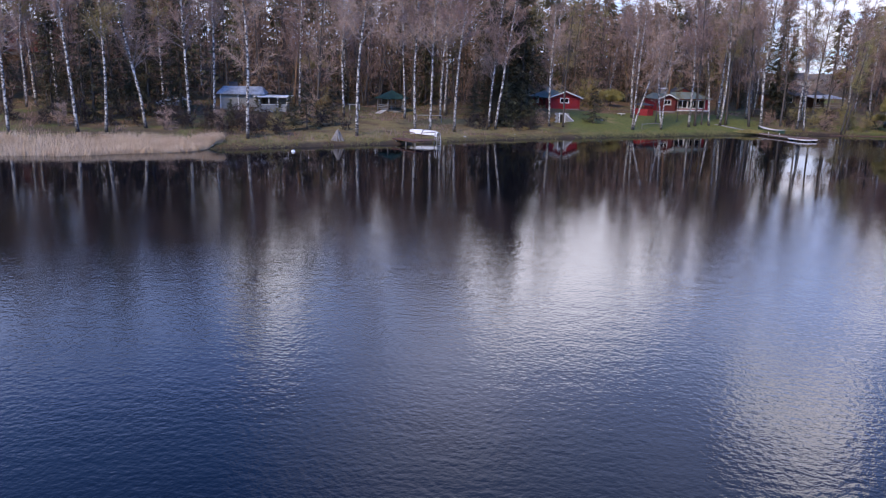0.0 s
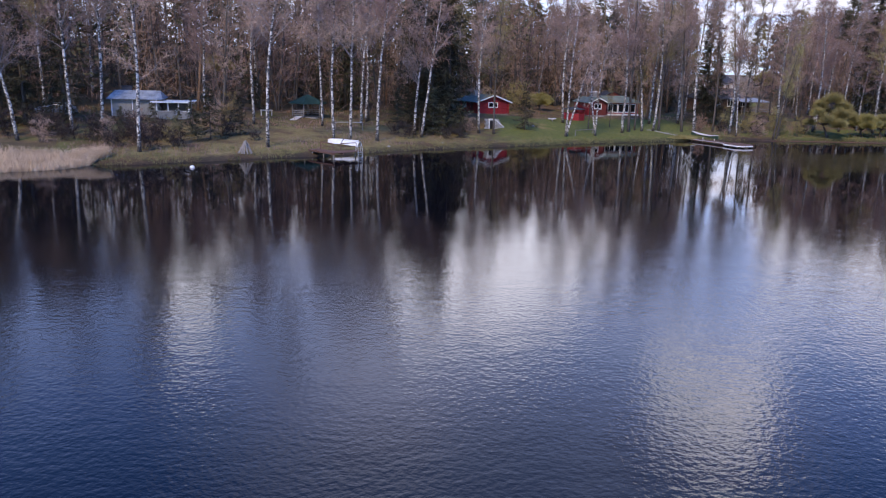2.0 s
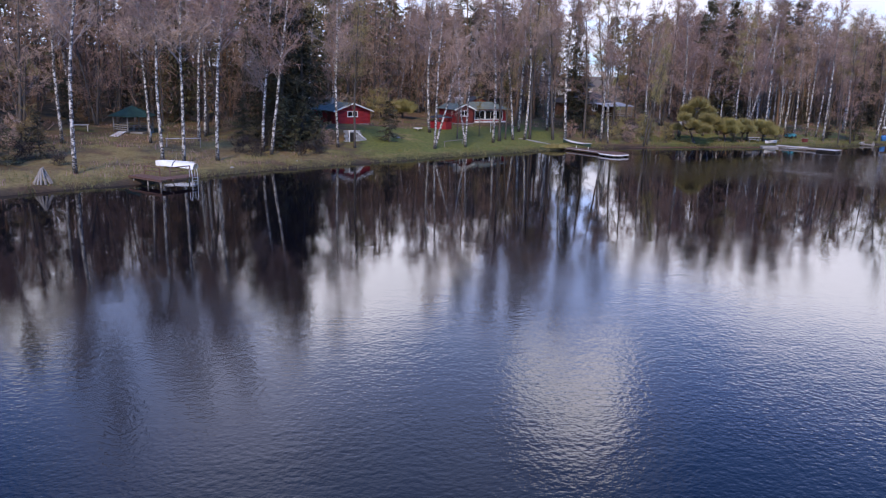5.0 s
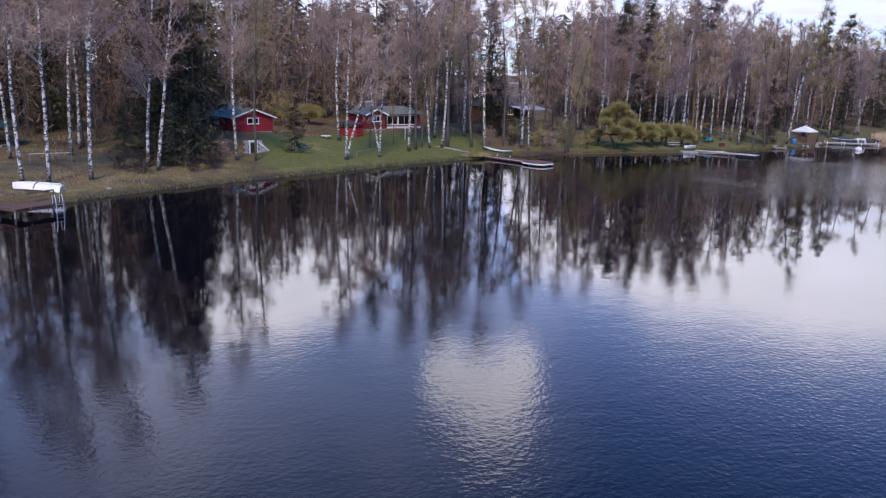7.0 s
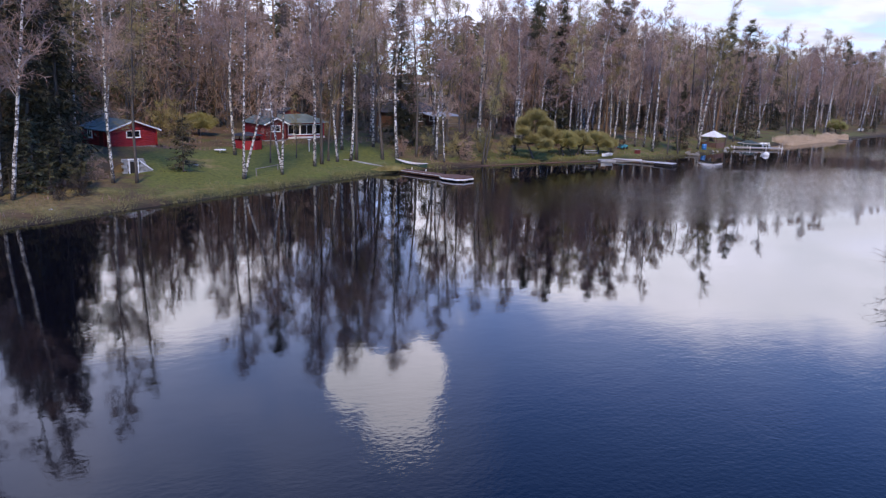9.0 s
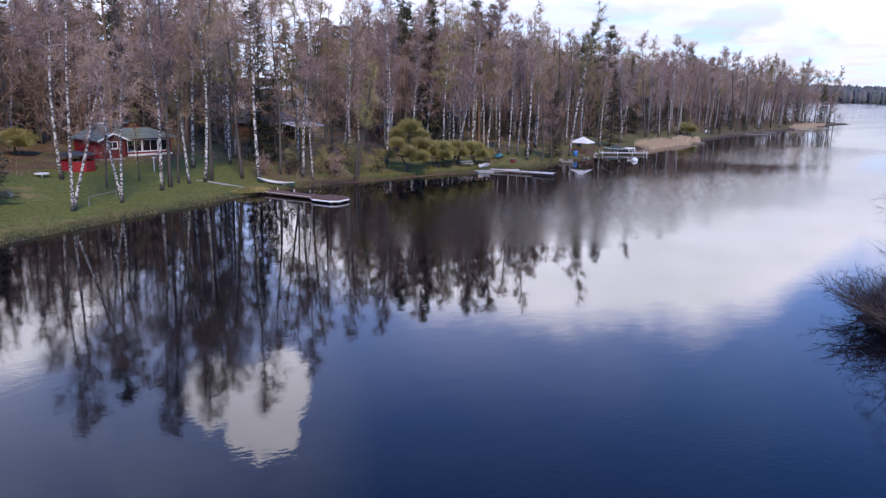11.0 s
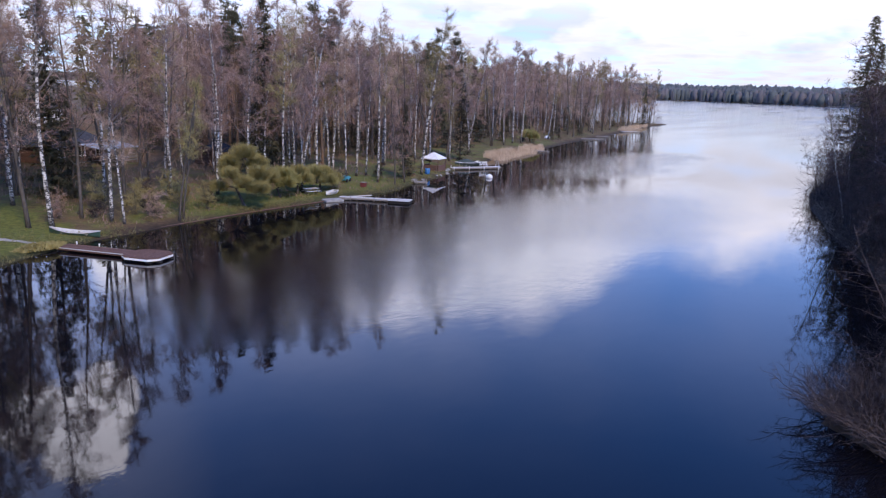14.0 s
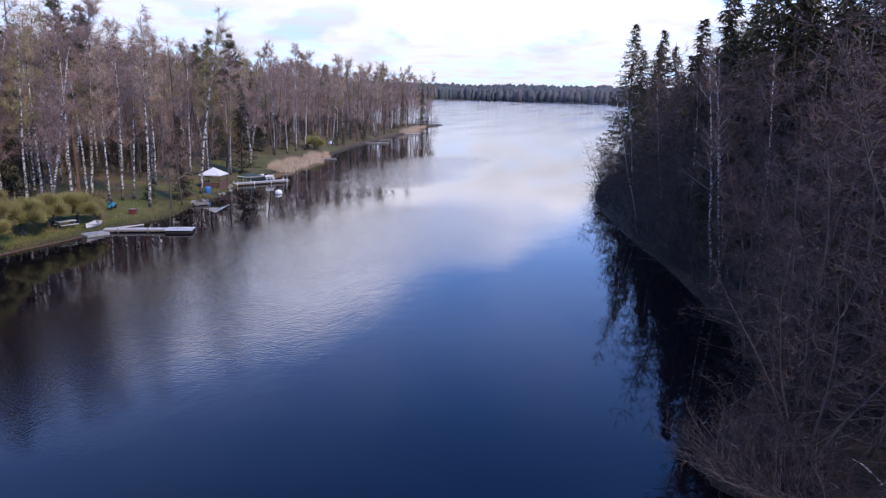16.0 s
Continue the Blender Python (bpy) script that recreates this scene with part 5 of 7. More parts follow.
def heath():
    """Low dead stalks, seedlings and brush over the slope."""
    random.seed(25)
    brush, green = Form(), Form()
    made = 0
    while made < 26000:
        x, y = random.uniform(-60, 140), random.uniform(96, 175)
        n = grid("north", x, y)
        if not 1.5 < n < 34 or (22 < x < 60 and n < 18):
            continue
        made += 1
        if noise.noise((x * 0.14, y * 0.14, 7)) < -0.1:
            continue
        p = Vector((x, y, ground_at(x, y) - 0.03))
        form = green if noise.noise((x * 0.2, y * 0.2, 9)) > 0.15 else brush
        tall = 0.35 + 0.9 * max(0, noise.noise((x * 0.3, y * 0.3, 4)))
        form.sliver(p, p + Vector((random.gauss(0, 0.25), random.gauss(0, 0.25), 1)) * tall * random.uniform(0.4, 1.1), 0.07)
    ob = tagged(new("slope_brush"), "low brown brush and dead stalks on the slope", "undergrowth", kind="stuff")
    part("stalks", brush, TWIG, ob)
    part("shoots", green, GRASS, ob)


heath()

# ---- buildings ----
def level_at(x, y, rz, dz=0.0):
    return pose(x, y, ground_at(x, y) + dz, 0, 0, rz)


def log_wall(form, x0, y0, x1, y1, z0, z1, thick=0.16, step_z=0.2):
    """Horizontal logs or boards, each proud of the joint below."""
    length, turn = math.hypot(x1 - x0, y1 - y0), math.degrees(math.atan2(y1 - y0, x1 - x0))
    z = z0
    while z < z1 - 0.02:
        h = min(step_z, z1 - z)
        form.block((x0 + x1) / 2, (y0 + y1) / 2, z, length, thick, h - 0.004, turn, cut=0.035)
        z += h
    return form


def boarded(name, ends, z0, z1, material, parent, label="", thick=0.16, step_z=0.2):
    """A wall of horizontal boards, each a piece of its own above the lowest."""
    n = max(2, round((z1 - z0) / step_z))
    h = (z1 - z0) / n
    wall = part(name, log_wall(Form(), *ends, z0, z0 + h, thick, h), material, parent, label)
    mesh = log_wall(Form(), *ends, z0 + h, z0 + 2 * h, thick, h).mesh("board", material)
    for k in range(n - 1):
        piece = new("board", mesh)
        piece.parent, piece.location = wall, (0, 0, h * k)
    return wall


def gable_boards(wall, x0, x1, y, z0, z1, material, thick=0.14, step_z=0.2):
    """The boards of a gable triangle over a wall along x, each a piece."""
    mid, z = (x0 + x1) / 2, z0
    while z < z1 - 0.03:
        k = (z - z0 + step_z * 0.5) / (z1 - z0)
        a, b = x0 + (mid - x0) * k, x1 + (mid - x1) * k
        part("board", Form().block((a + b) / 2, y, z, max(b - a, 0.05), thick, min(step_z, z1 - z) - 0.004, 0, cut=0.03), material, wall)
        z += step_z


def gable(form, x0, x1, y, z0, z1, thick=0.14, step_z=0.2, mid=None):
    """The boards of a gable triangle over a wall along x."""
    mid = (x0 + x1) / 2 if mid is None else mid
    z = z0
    while z < z1 - 0.03:
        k = (z - z0 + step_z * 0.5) / (z1 - z0)
        a, b = x0 + (mid - x0) * k, x1 + (mid - x1) * k
        form.block((a + b) / 2, y, z, max(b - a, 0.05), thick, min(step_z, z1 - z) - 0.004, 0, cut=0.03)
        z += step_z
    return form


def window(parent, x, y, z, w, h, panes=2, face=-1, turn=0.0, frame_mat=None, name="window"):
    """A window set in a wall along x (turn 0) or y (turn 90), looking along face."""
    c, s = math.cos(radians(turn)), math.sin(radians(turn))

    def put(u, v):
        return x + c * u - s * v, y + s * u + c * v

    frame_form = Form()
    t = 0.09
    for u, zz, sx, sz in ((0, z - t, w + 2 * t, t), (0, z + h, w + 2 * t, t), (-(w + t) / 2, z, t, h), ((w + t) / 2, z, t, h)):
        px, py = put(u, face * 0.03)
        frame_form.block(px, py, zz, sx, 0.10, sz, turn, 0.01)
    for k in range(1, panes):
        px, py = put(-w / 2 + w * k / panes, face * 0.03)
        frame_form.block(px, py, z, 0.06, 0.08, h, turn, 0.01)
    ob = part(name, frame_form, frame_mat or WHITE, parent, "white-painted window frame")
    for k in range(panes):
        glass = Form()
        px, py = put(-w / 2 + w * (k + 0.5) / panes, face * 0.015)
        glass.block(px, py, z, w / panes - 0.03, 0.02, h, turn, 0.003)
        part("pane", glass, GLASS, ob, "dark reflecting glass")
    sill = Form()
    px, py = put(0, face * 0.09)
    sill.block(px, py, z - t - 0.03, w + 0.3, 0.14, 0.03, turn, 0.008)
    part("sill", sill, frame_mat or WHITE, ob)
    return ob


def roof_slope(parent, corners, material, thick=0.10, seams=0, name="roof", label=""):
    ob = merged(part(name, Form().sheet(corners, thick), material, parent, label))
    if seams:
        c = [Vector(p) for p in corners]
        ribs = Form()
        for k in range(seams + 1):
            u = k / seams
            a, b = c[0].lerp(c[1], u), c[3].lerp(c[2], u)
            ribs.tube([a + Vector((0, 0, 0.012)), b + Vector((0, 0, 0.012))], [0.022, 0.022], 4)
        part("seams", ribs, material, ob)
    return ob


def sauna():
    ob = thing("log_sauna", pose(26.2, 143.75, 2.32, 0, 0, 19), "red log sauna cottage with green felt gable roof", "cottage")
    w, d, h, top = 5.4, 6.0, 2.1, 3.05
    base = Form()
    for x, y, sx, sy in ((0, 0.1, w, 0.3), (0, d - 0.1, w, 0.3), (-w / 2 + .15, d / 2, 0.3, d - .5), (w / 2 - .15, d / 2, 0.3, d - .5)):
        base.block(x, y, -0.7, sx, sy, 0.95, 0, 0.03)
    part("foundation", base, STONE, ob, "pale stone foundation")
    for n, a in (("front_wall", (-w / 2, 0, w / 2, 0)), ("back_wall", (-w / 2, d, w / 2, d)), ("side_wall", (-w / 2, 0.1, -w / 2, d - .1)), ("side_wall", (w / 2, 0.1, w / 2, d - .1))):
        wall = part(n, log_wall(Form(), *a, 0.25, 0.45), RED, ob, "red-painted horizontal logs")
        log = log_wall(Form(), *a, 0.45, 0.65).mesh("log", RED)
        for k in range(int((h - 0.45) / 0.2 + 0.5)):
            piece = new("log", log)
            piece.parent, piece.location = wall, (0, 0, 0.2 * k)
        if n in ("front_wall", "back_wall"):
            for k in range(4):
                u = (k + 0.5) / 4.6
                part("log", Form().block(0, a[1], h + 0.21 * k, w * (1 - u), 0.14, 0.205, 0, 0.03), RED, wall)
    corners = Form()
    for x in (-w / 2, w / 2):
        for y in (-0.14, d + 0.14):
            log_wall(corners, x, y - 0.12, x, y + 0.12, 0.25, h)
    part("log_ends", corners, RED, ob)
    o, e = 0.5, 0.45
    for s in (-1, 1):
        low = h - (top - h) / (w / 2) * e
        roof_slope(ob, [(0, -o, top + .06), (0, d + o, top + .06), (s * (w / 2 + e), d + o, low + .06), (s * (w / 2 + e), -o, low + .06)], ROOF_GREEN, 0.09, 5, label="grey-green felt roof slope")
        barge = Form()
        for y in (-o - 0.02, d + o + 0.02):
            barge.sheet([(0, y - .02, top + .09), (0, y + .02, top + .09), (s * (w / 2 + e + .03), y + .02, low + .09), (s * (w / 2 + e + .03), y - .02, low + .09)], 0.17)
        merged(part("fascia", barge, WHITE, ob, "white-painted roof edge board"))
    window(ob, 0.0, -0.07, 1.28, 1.45, 0.62, 2)
    window(ob, -w / 2 - 0.07, 4.2, 1.1, 0.9, 0.7, 2, 1, 90)
    door = part("door", Form().block(-w / 2 - 0.09, 1.6, 0.25, 0.06, 0.95, 1.75), RED_DARK, ob, "dark plank door")
    part("handle", Form().tube([(-w / 2 - 0.16, 1.95, 1.2), (-w / 2 - 0.16, 1.95, 1.35)], [0.015, 0.015], 6), METAL, door)
    part("chimney", Form().block(-0.8, 4.4, 2.4, 0.5, 0.5, 1.15, 0, 0.02).block(-0.8, 4.4, 3.55, 0.6, 0.6, 0.08), STONE, ob, "grey chimney")


def cellar():
    ob = thing("root_cellar", level_at(24.1, 130.6, 8, -0.1) @ Matrix.Scale(0.82, 4), "earth cellar front with white door frame and slanted side boards", "cellar")
    for z in range(5):
        for k in range(4):
            x = -1.0 + 0.62 * k + (0.2 if z % 2 else 0)
            if -0.55 < x < 0.45 and z < 4:
                continue
            part("stone", Form().block(x, 0.25, 0.36 * z, 0.6, 0.5, 0.35, 0, 0.05), STONE, ob)
    f = Form().block(-0.55, -0.06, 0, 0.14, 0.12, 1.65).block(0.45, -0.06, 0, 0.14, 0.12, 1.65).block(-0.05, -0.06, 1.65, 1.3, 0.14, 0.16)
    part("door_frame", f, WHITE, ob, "white-painted door frame")
    # a near-black panel in place of the unlit cellar inside
    part("doorway", Form().block(-0.05, 0.12, 0, 0.86, 0.06, 1.63), DARK, ob, "dark panel standing for the unlit doorway")
    for s, x0 in ((1, 0.7),):
        side = Form().sheet([(x0, -.08, 1.62), (x0, .06, 1.62), (x0 + s * 1.45, .06, 0.45), (x0 + s * 1.45, -.08, 0.45)], 0.13)
        merged(part("slanted_board", side, WHITE, ob, "white slanted side board"))
        for k in range(3):
            part("stone", Form().block(x0 + s * (0.25 + 0.45 * k), 0.3, 0, 0.44, 0.4, 1.35 - 0.36 * k, 0, 0.05), STONE, ob)
    hump = Form()
    random.seed(31)
    n = 14
    for i in range(n + 1):
        for j in range(n + 1):
            u, v = i / n * 2 - 1, j / n
            z = 1.75 * (1 - u * u) ** 1.3 * min(1, v * 7) * min(1, 1.1 - v) ** 0.6 + 0.05 * noise.noise((u * 3, v * 5, 1))
            hump.v.append((u * 3.2, 0.12 + v * 7.5, z - 0.35))
    for i in range(n):
        for j in range(n):
            a = i * (n + 1) + j
            hump.f.append((a, a + n + 1, a + n + 2, a + 1))
    merged(part("turf_mound", hump, GROUND, ob, "turf mound over the cellar", True))


def cottage():
    ob = thing("lake_cottage", pose(47.0, 154.5, 2.05, 0, 0, 10), "red lakeside cottage with glazed front room and grey-green roof", "cottage")
    h = 2.35
    # glazed main room: x 0..6.8, y 0..5
    part("foundation", Form().block(3.4, 2.5, -0.6, 6.8, 5.0, 0.75, 0, 0.03).block(-1.55, 1.7, -0.6, 3.1, 5.8, 0.75, 0, 0.03), STONE, ob, "low grey foundation")
    skirt = Form().block(3.9, -0.12, 0.12, 5.9, 0.16, 0.26)
    part("skirting", skirt, WHITE, ob, "white skirting board under the windows")
    f = log_wall(Form(), 0, 0, 0.95, 0, 0.15, h)
    log_wall(f, 6.2, 0, 6.8, 0, 0.15, h)
    log_wall(f, 0.95, 0, 6.2, 0, 0.15, 0.62)
    log_wall(f, 0.95, 0, 6.2, 0, 2.02, h)
    part("front_wall", f, RED, ob, "red boarded front wall")
    for x in (6.8,):
        boarded("side_wall", (x, 0.1, x, 5), 0.15, h, RED, ob)
    boarded("back_wall", (0, 5, 6.8, 5), 0.15, h, RED, ob)
    for x, w, n in ((1.85, 1.7, 2), (3.9, 1.9, 2), (5.55, 1.1, 1)):
        window(ob, x, -0.06, 0.72, w, 1.25, n)
    part("door", Form().block(0.42, -0.09, 0.15, 0.85, 0.06, 1.95), RED_DARK, ob, "dark red front door")
    # hipped roof over the room
    e, rz, ry = 0.55, 3.35, 2.5
    a, b, c, d = (-0.3, -e, h), (6.8 + e, -e, h), (6.8 + e, 5 + e, h), (-0.3, 5 + e, h)
    r0, r1 = (0.2, ry, rz), (5.2, ry, rz)
    roof_slope(ob, [a, b, r1, r0], ROOF_GREEN, 0.1, 8, label="grey-green roof slope")
    roof_slope(ob, [c, d, r0, r1], ROOF_GREEN, 0.1, 8, label="grey-green roof slope")
    merged(part("roof", Form().sheet([b, c, r1], 0.1), ROOF_GREEN, ob, "hipped roof end"))
    eave = Form().block(3.5, -e - 0.02, h - 0.12, 7.6, 0.05, 0.15).block(6.8 + e + .02, 2.5, h - 0.12, 0.05, 6.1, 0.15)
    part("fascia", eave, GREY_BOARD, ob)
    # left wing with its gable to the lake: x -4..0, y -1.4..4.6
    x0, x1, y0, top = -3.1, 0.0, -1.2, 3.05
    for n, w in (("wing_front", (x0, y0, x1, y0)), ("wing_side", (x0, y0 + .1, x0, 4.6)), ("wing_side", (x1, y0 + .1, x1, -0.1)), ("wing_back", (x0, 4.6, x1, 4.6))):
        paint = RED_DARK if n == "wing_front" else RED
        wall = boarded(n, w, 0.15, h, paint, ob, "dark red boarded wall")
        if n in ("wing_front", "wing_back"):
            gable_boards(wall, x0, x1, w[1], h, top - 0.08, paint)
    for s in (-1, 1):
        ex = -1.55 + s * 1.95
        low = h - (top - h) / 1.55 * 0.4
        roof_slope(ob, [(-1.55, y0 - .45, top + .05), (-1.55, 4.9, top + .05), (ex, 4.9, low + .05), (ex, y0 - .45, low + .05)], ROOF_GREEN, 0.09, 5, label="grey-green roof slope")
        barge = Form().sheet([(-1.55, y0 - .5, top + .08), (-1.55, y0 - .45, top + .08), (ex + s * .03, y0 - .45, low + .08), (ex + s * .03, y0 - .5, low + .08)], 0.18)
        merged(part("fascia", barge, WHITE, ob, "white-painted roof edge board"))
    window(ob, -1.6, y0 - 0.07, 1.3, 1.2, 0.7, 2)
    # chimney and the taller rear gable
    stack = part("chimney", Form().block(-0.4, 3.0, 2.6, 1.15, 0.75, 1.25, 0, 0.03), STONE, ob, "pale plastered chimney")
    part("cap", Form().block(-0.4, 3.0, 3.85, 1.35, 0.95, 0.09).block(-0.4, 3.0, 3.94, 0.9, 0.5, 0.12), WHITE, stack)
    rear = Form()
    log_wall(rear, 3.0, 5.3, 6.2, 5.3, 2.3, 3.3)
    gable(rear, 3.0, 6.2, 5.3, 3.3, 4.0)
    part("rear_gable", rear, RED_DARK, ob, "dark rear gable")
    for s in (-1, 1):
        roof_slope(ob, [(4.6, 5.0, 4.1), (4.6, 8.5, 4.1), (4.6 + s * 2.0, 8.5, 3.2), (4.6 + s * 2.0, 5.0, 3.2)], ROOF_DARK, 0.09, 0, label="dark rear roof slope")
    steps = Form()
    for k in range(3):
        steps.block(0.5, -0.35 - 0.3 * k, -0.35, 1.3, 0.3, 0.42 - 0.16 * k)
    part("steps", steps, WOOD_OLD, ob, "weathered wooden steps")
    rail = Form().tube([(1.2, -1.4, 0.1), (1.2, -1.4, 0.95)], [0.03, 0.03], 6).tube([(1.2, -0.2, 0.9), (1.2, -1.4, 0.95)], [0.025, 0.025], 6)
    part("handrail", rail, WHITE, ob, "white handrail")


def garden_kota():
    x, y = 39.8, 146.6
    ob = thing("garden_pavilion", level_at(x, y, 15, -0.1), "round red garden pavilion with open upper half and dark roof", "pavilion")
    n, r = 8, 1.75
    ring = [(r * math.cos(2 * math.pi * k / n), r * math.sin(2 * math.pi * k / n)) for k in range(n)]
    for k in range(n):
        (ax, ay), (bx, by) = ring[k], ring[(k + 1) % n]
        part("panel", log_wall(Form(), ax, ay, bx, by, 0, 1.1, 0.07, 0.22), RED, ob, "red boarded panel")
        part("post", Form().block(ax, ay, 0, 0.10, 0.10, 1.75), RED_DARK, ob)
    part("counter", Form().block(0, 0, 1.0, 1.1, 1.1, 0.1), WOOD_OLD, ob)
    for k in range(n):
        a, b = ring[k], ring[(k + 1) % n]
        merged(part("roof_panel", Form().sheet([(0, 0, 2.1), (a[0] * 1.12, a[1] * 1.12, 1.72), (b[0] * 1.12, b[1] * 1.12, 1.72)], 0.05), ROOF_DARK, ob))


def gazebo():
    x, y = -1.1, 132.6
    ob = thing("gazebo", level_at(x, y, 20, 0.0), "wooden hexagonal gazebo with dark green roof", "gazebo")
    n, r = 6, 2.15
    ring = [(r * math.cos(2 * math.pi * k / n), r * math.sin(2 * math.pi * k / n)) for k in range(n)]
    part("floor", Form().tube([(0, 0, -0.2), (0, 0, 0.12)], [r, r], 6), WOOD_OLD, ob)
    for k in range(n):
        (ax, ay), (bx, by) = ring[k], ring[(k + 1) % n]
        part("post", Form().tube([(ax, ay, 0), (ax, ay, 1.95)], [0.085, 0.075], 8), WOOD_OLD, ob, smooth=True)
        if k != 4:
            rails = Form()
            for z in (0.35, 0.6, 0.85):
                rails.block((ax + bx) / 2, (ay + by) / 2, z, r - 0.15, 0.05, 0.13, math.degrees(math.atan2(by - ay, bx - ax)))
            part("railing", rails, WOOD_OLD, ob, "weathered board railing")
        merged(part("roof_panel", Form().sheet([(0, 0, 3.05), (ax * 1.28, ay * 1.28, 1.88), (bx * 1.28, by * 1.28, 1.88)], 0.06), ROOF_DARKGREEN, ob, "dark green roof panel"))
    part("table", Form().tube([(0, 0, 0.1), (0, 0, 0.75)], [0.08, 0.08], 8).tube([(0, 0, 0.75), (0, 0, 0.81)], [0.6, 0.6], 12), WOOD_OLD, ob)
    part("ramp", Form().block(-2.3, -2.5, 0.0, 0.9, 2.6, 0.07, -35, tilt=8), WOOD_PALE, ob, "pale board ramp")


def grey_cottage():
    ob = thing("grey_cottage", pose(-23.6, 122.6, 2.15, 0, 0, 8), "grey-painted cottage with sheet metal roof and glazed porch", "cottage")
    h = 2.35
    part("foundation", Form().block(2.7, 2.4, -0.8, 5.4, 4.8, 0.95).block(6.7, 1.2, -0.8, 2.9, 3.6, 0.95), STONE, ob)
    for n, w in (("front_wall", (0, 0, 5.4, 0)), ("back_wall", (0, 4.8, 5.4, 4.8)), ("side_wall", (0, .1, 0, 4.7)), ("side_wall", (5.4, .1, 5.4, 4.7))):
        boarded(n, w, 0.15, h, GREY_BOARD, ob, "grey boarded wall", 0.12, 0.16)
    for x in (0.0, 5.1):
        part("corner_board", Form().block(x, -0.08, 0.15, 0.12, 0.05, h - 0.15), WHITE, ob, "white corner board")
    part("drainpipe", Form().tube([(2.35, -0.12, 0), (2.35, -0.12, h)], [0.05, 0.05], 8), WHITE, ob, "white drainpipe")
    e, rz = 0.5, 3.30
    a, b, c, d = (-e, -e, h), (5.4 + e, -e, h), (5.4 + e, 4.8 + e, h), (-e, 4.8 + e, h)
    r0, r1 = (0.1, 2.4, rz), (5.3, 2.4, rz)
    roof_slope(ob, [a, b, r1, r0], ROOF_GREY, 0.08, 10, label="blue-grey sheet metal slope")
    roof_slope(ob, [c, d, r0, r1], ROOF_GREY, 0.08, 10, label="blue-grey sheet metal slope")
    merged(part("roof", Form().sheet([b, c, r1], 0.08), ROOF_GREY, ob, "hipped sheet metal end"))
    merged(part("roof", Form().sheet([d, a, r0], 0.08), ROOF_GREY, ob, "hipped sheet metal end"))
    part("chimney", Form().block(1.4, 2.9, 2.8, 1.15, 0.8, 0.95).block(1.4, 2.9, 3.75, 1.3, 0.95, 0.08), ROOF_DARK, ob, "dark sheet-clad chimney")
    # porch
    x0, x1, y0, y1 = 5.2, 8.9, -0.9, 3.0
    for n, w in (("porch_front", (x0, y0, x1, y0)), ("porch_side", (x1, y0 + .1, x1, y1)), ("porch_side", (x0, y0 + .1, x0, 0))):
        boarded(n, w, 0.05, 1.0, GREY_BOARD, ob, "grey boarded porch parapet", 0.10, 0.16)
    part("back_panel", Form().block((x0 + x1) / 2 + 0.1, y1, 0.05, x1 - x0 - 0.2, 0.08, 2.0), GREY_BOARD, ob, "grey inner porch wall")
    part("parapet_cap", Form().block((x0 + x1) / 2, y0, 1.0, x1 - x0 + 0.1, 0.16, 0.05), WHITE, ob, "white parapet cap")
    for x, y in ((x0, y0), (x1, y0), (x1, y1), (6.5, y0), (7.7, y0)):
        part("post", Form().block(x, y, 1.0, 0.12, 0.12, 1.05), WHITE, ob)
    part("porch_roof", Form().block((x0 + x1) / 2, (y0 + y1) / 2, 2.06, x1 - x0 + 1.3, y1 - y0 + 0.9, 0.10).block((x0 + x1) / 2, y0 - 0.44, 2.0, x1 - x0 + 1.3, 0.05, 0.2), WHITE, ob, "flat porch roof with white edge")


def plain_house(name, m, label, w, d, h, top, wall_mat, roof_mat, windows, hip=0.0, porch=False):
    """A farther house: walls, foundation, roof, windows."""
    ob = thing(name, m, label, "house")
    part("foundation", Form().block(0, 0, -1.2, w - .1, d - .1, 1.35), STONE, ob)
    for n, a in (("front_wall", (-w / 2, -d / 2, w / 2, -d / 2)), ("back_wall", (-w / 2, d / 2, w / 2, d / 2)), ("side_wall", (-w / 2, -d / 2 + .1, -w / 2, d / 2 - .1)), ("side_wall", (w / 2, -d / 2 + .1, w / 2, d / 2 - .1))):
        boarded(n, a, 0.15, h, wall_mat, ob, "", 0.14, 0.22)
    e = 0.5
    a, b, c, d2 = (-w / 2 - e, -d / 2 - e, h), (w / 2 + e, -d / 2 - e, h), (w / 2 + e, d / 2 + e, h), (-w / 2 - e, d / 2 + e, h)
    r0, r1 = (-w / 2 - e + hip, 0, top), (w / 2 + e - hip, 0, top)
    roof_slope(ob, [a, b, r1, r0], roof_mat, 0.09, 8)
    roof_slope(ob, [c, d2, r0, r1], roof_mat, 0.09, 8)
    for tri in ([b, c, r1], [d2, a, r0]):
        merged(part("roof" if hip else "gable", Form().sheet(tri, 0.09), roof_mat if hip else wall_mat, ob))
    for x in windows:
        window(ob, x, -d / 2 - 0.07, 1.0, 1.1, 1.15, 2)
    part("chimney", Form().block(0.5, 0.3, top - 0.4, 0.7, 0.6, 1.1).block(0.5, 0.3, top + 0.7, 0.85, 0.75, 0.08), ROOF_DARK, ob)
    return ob


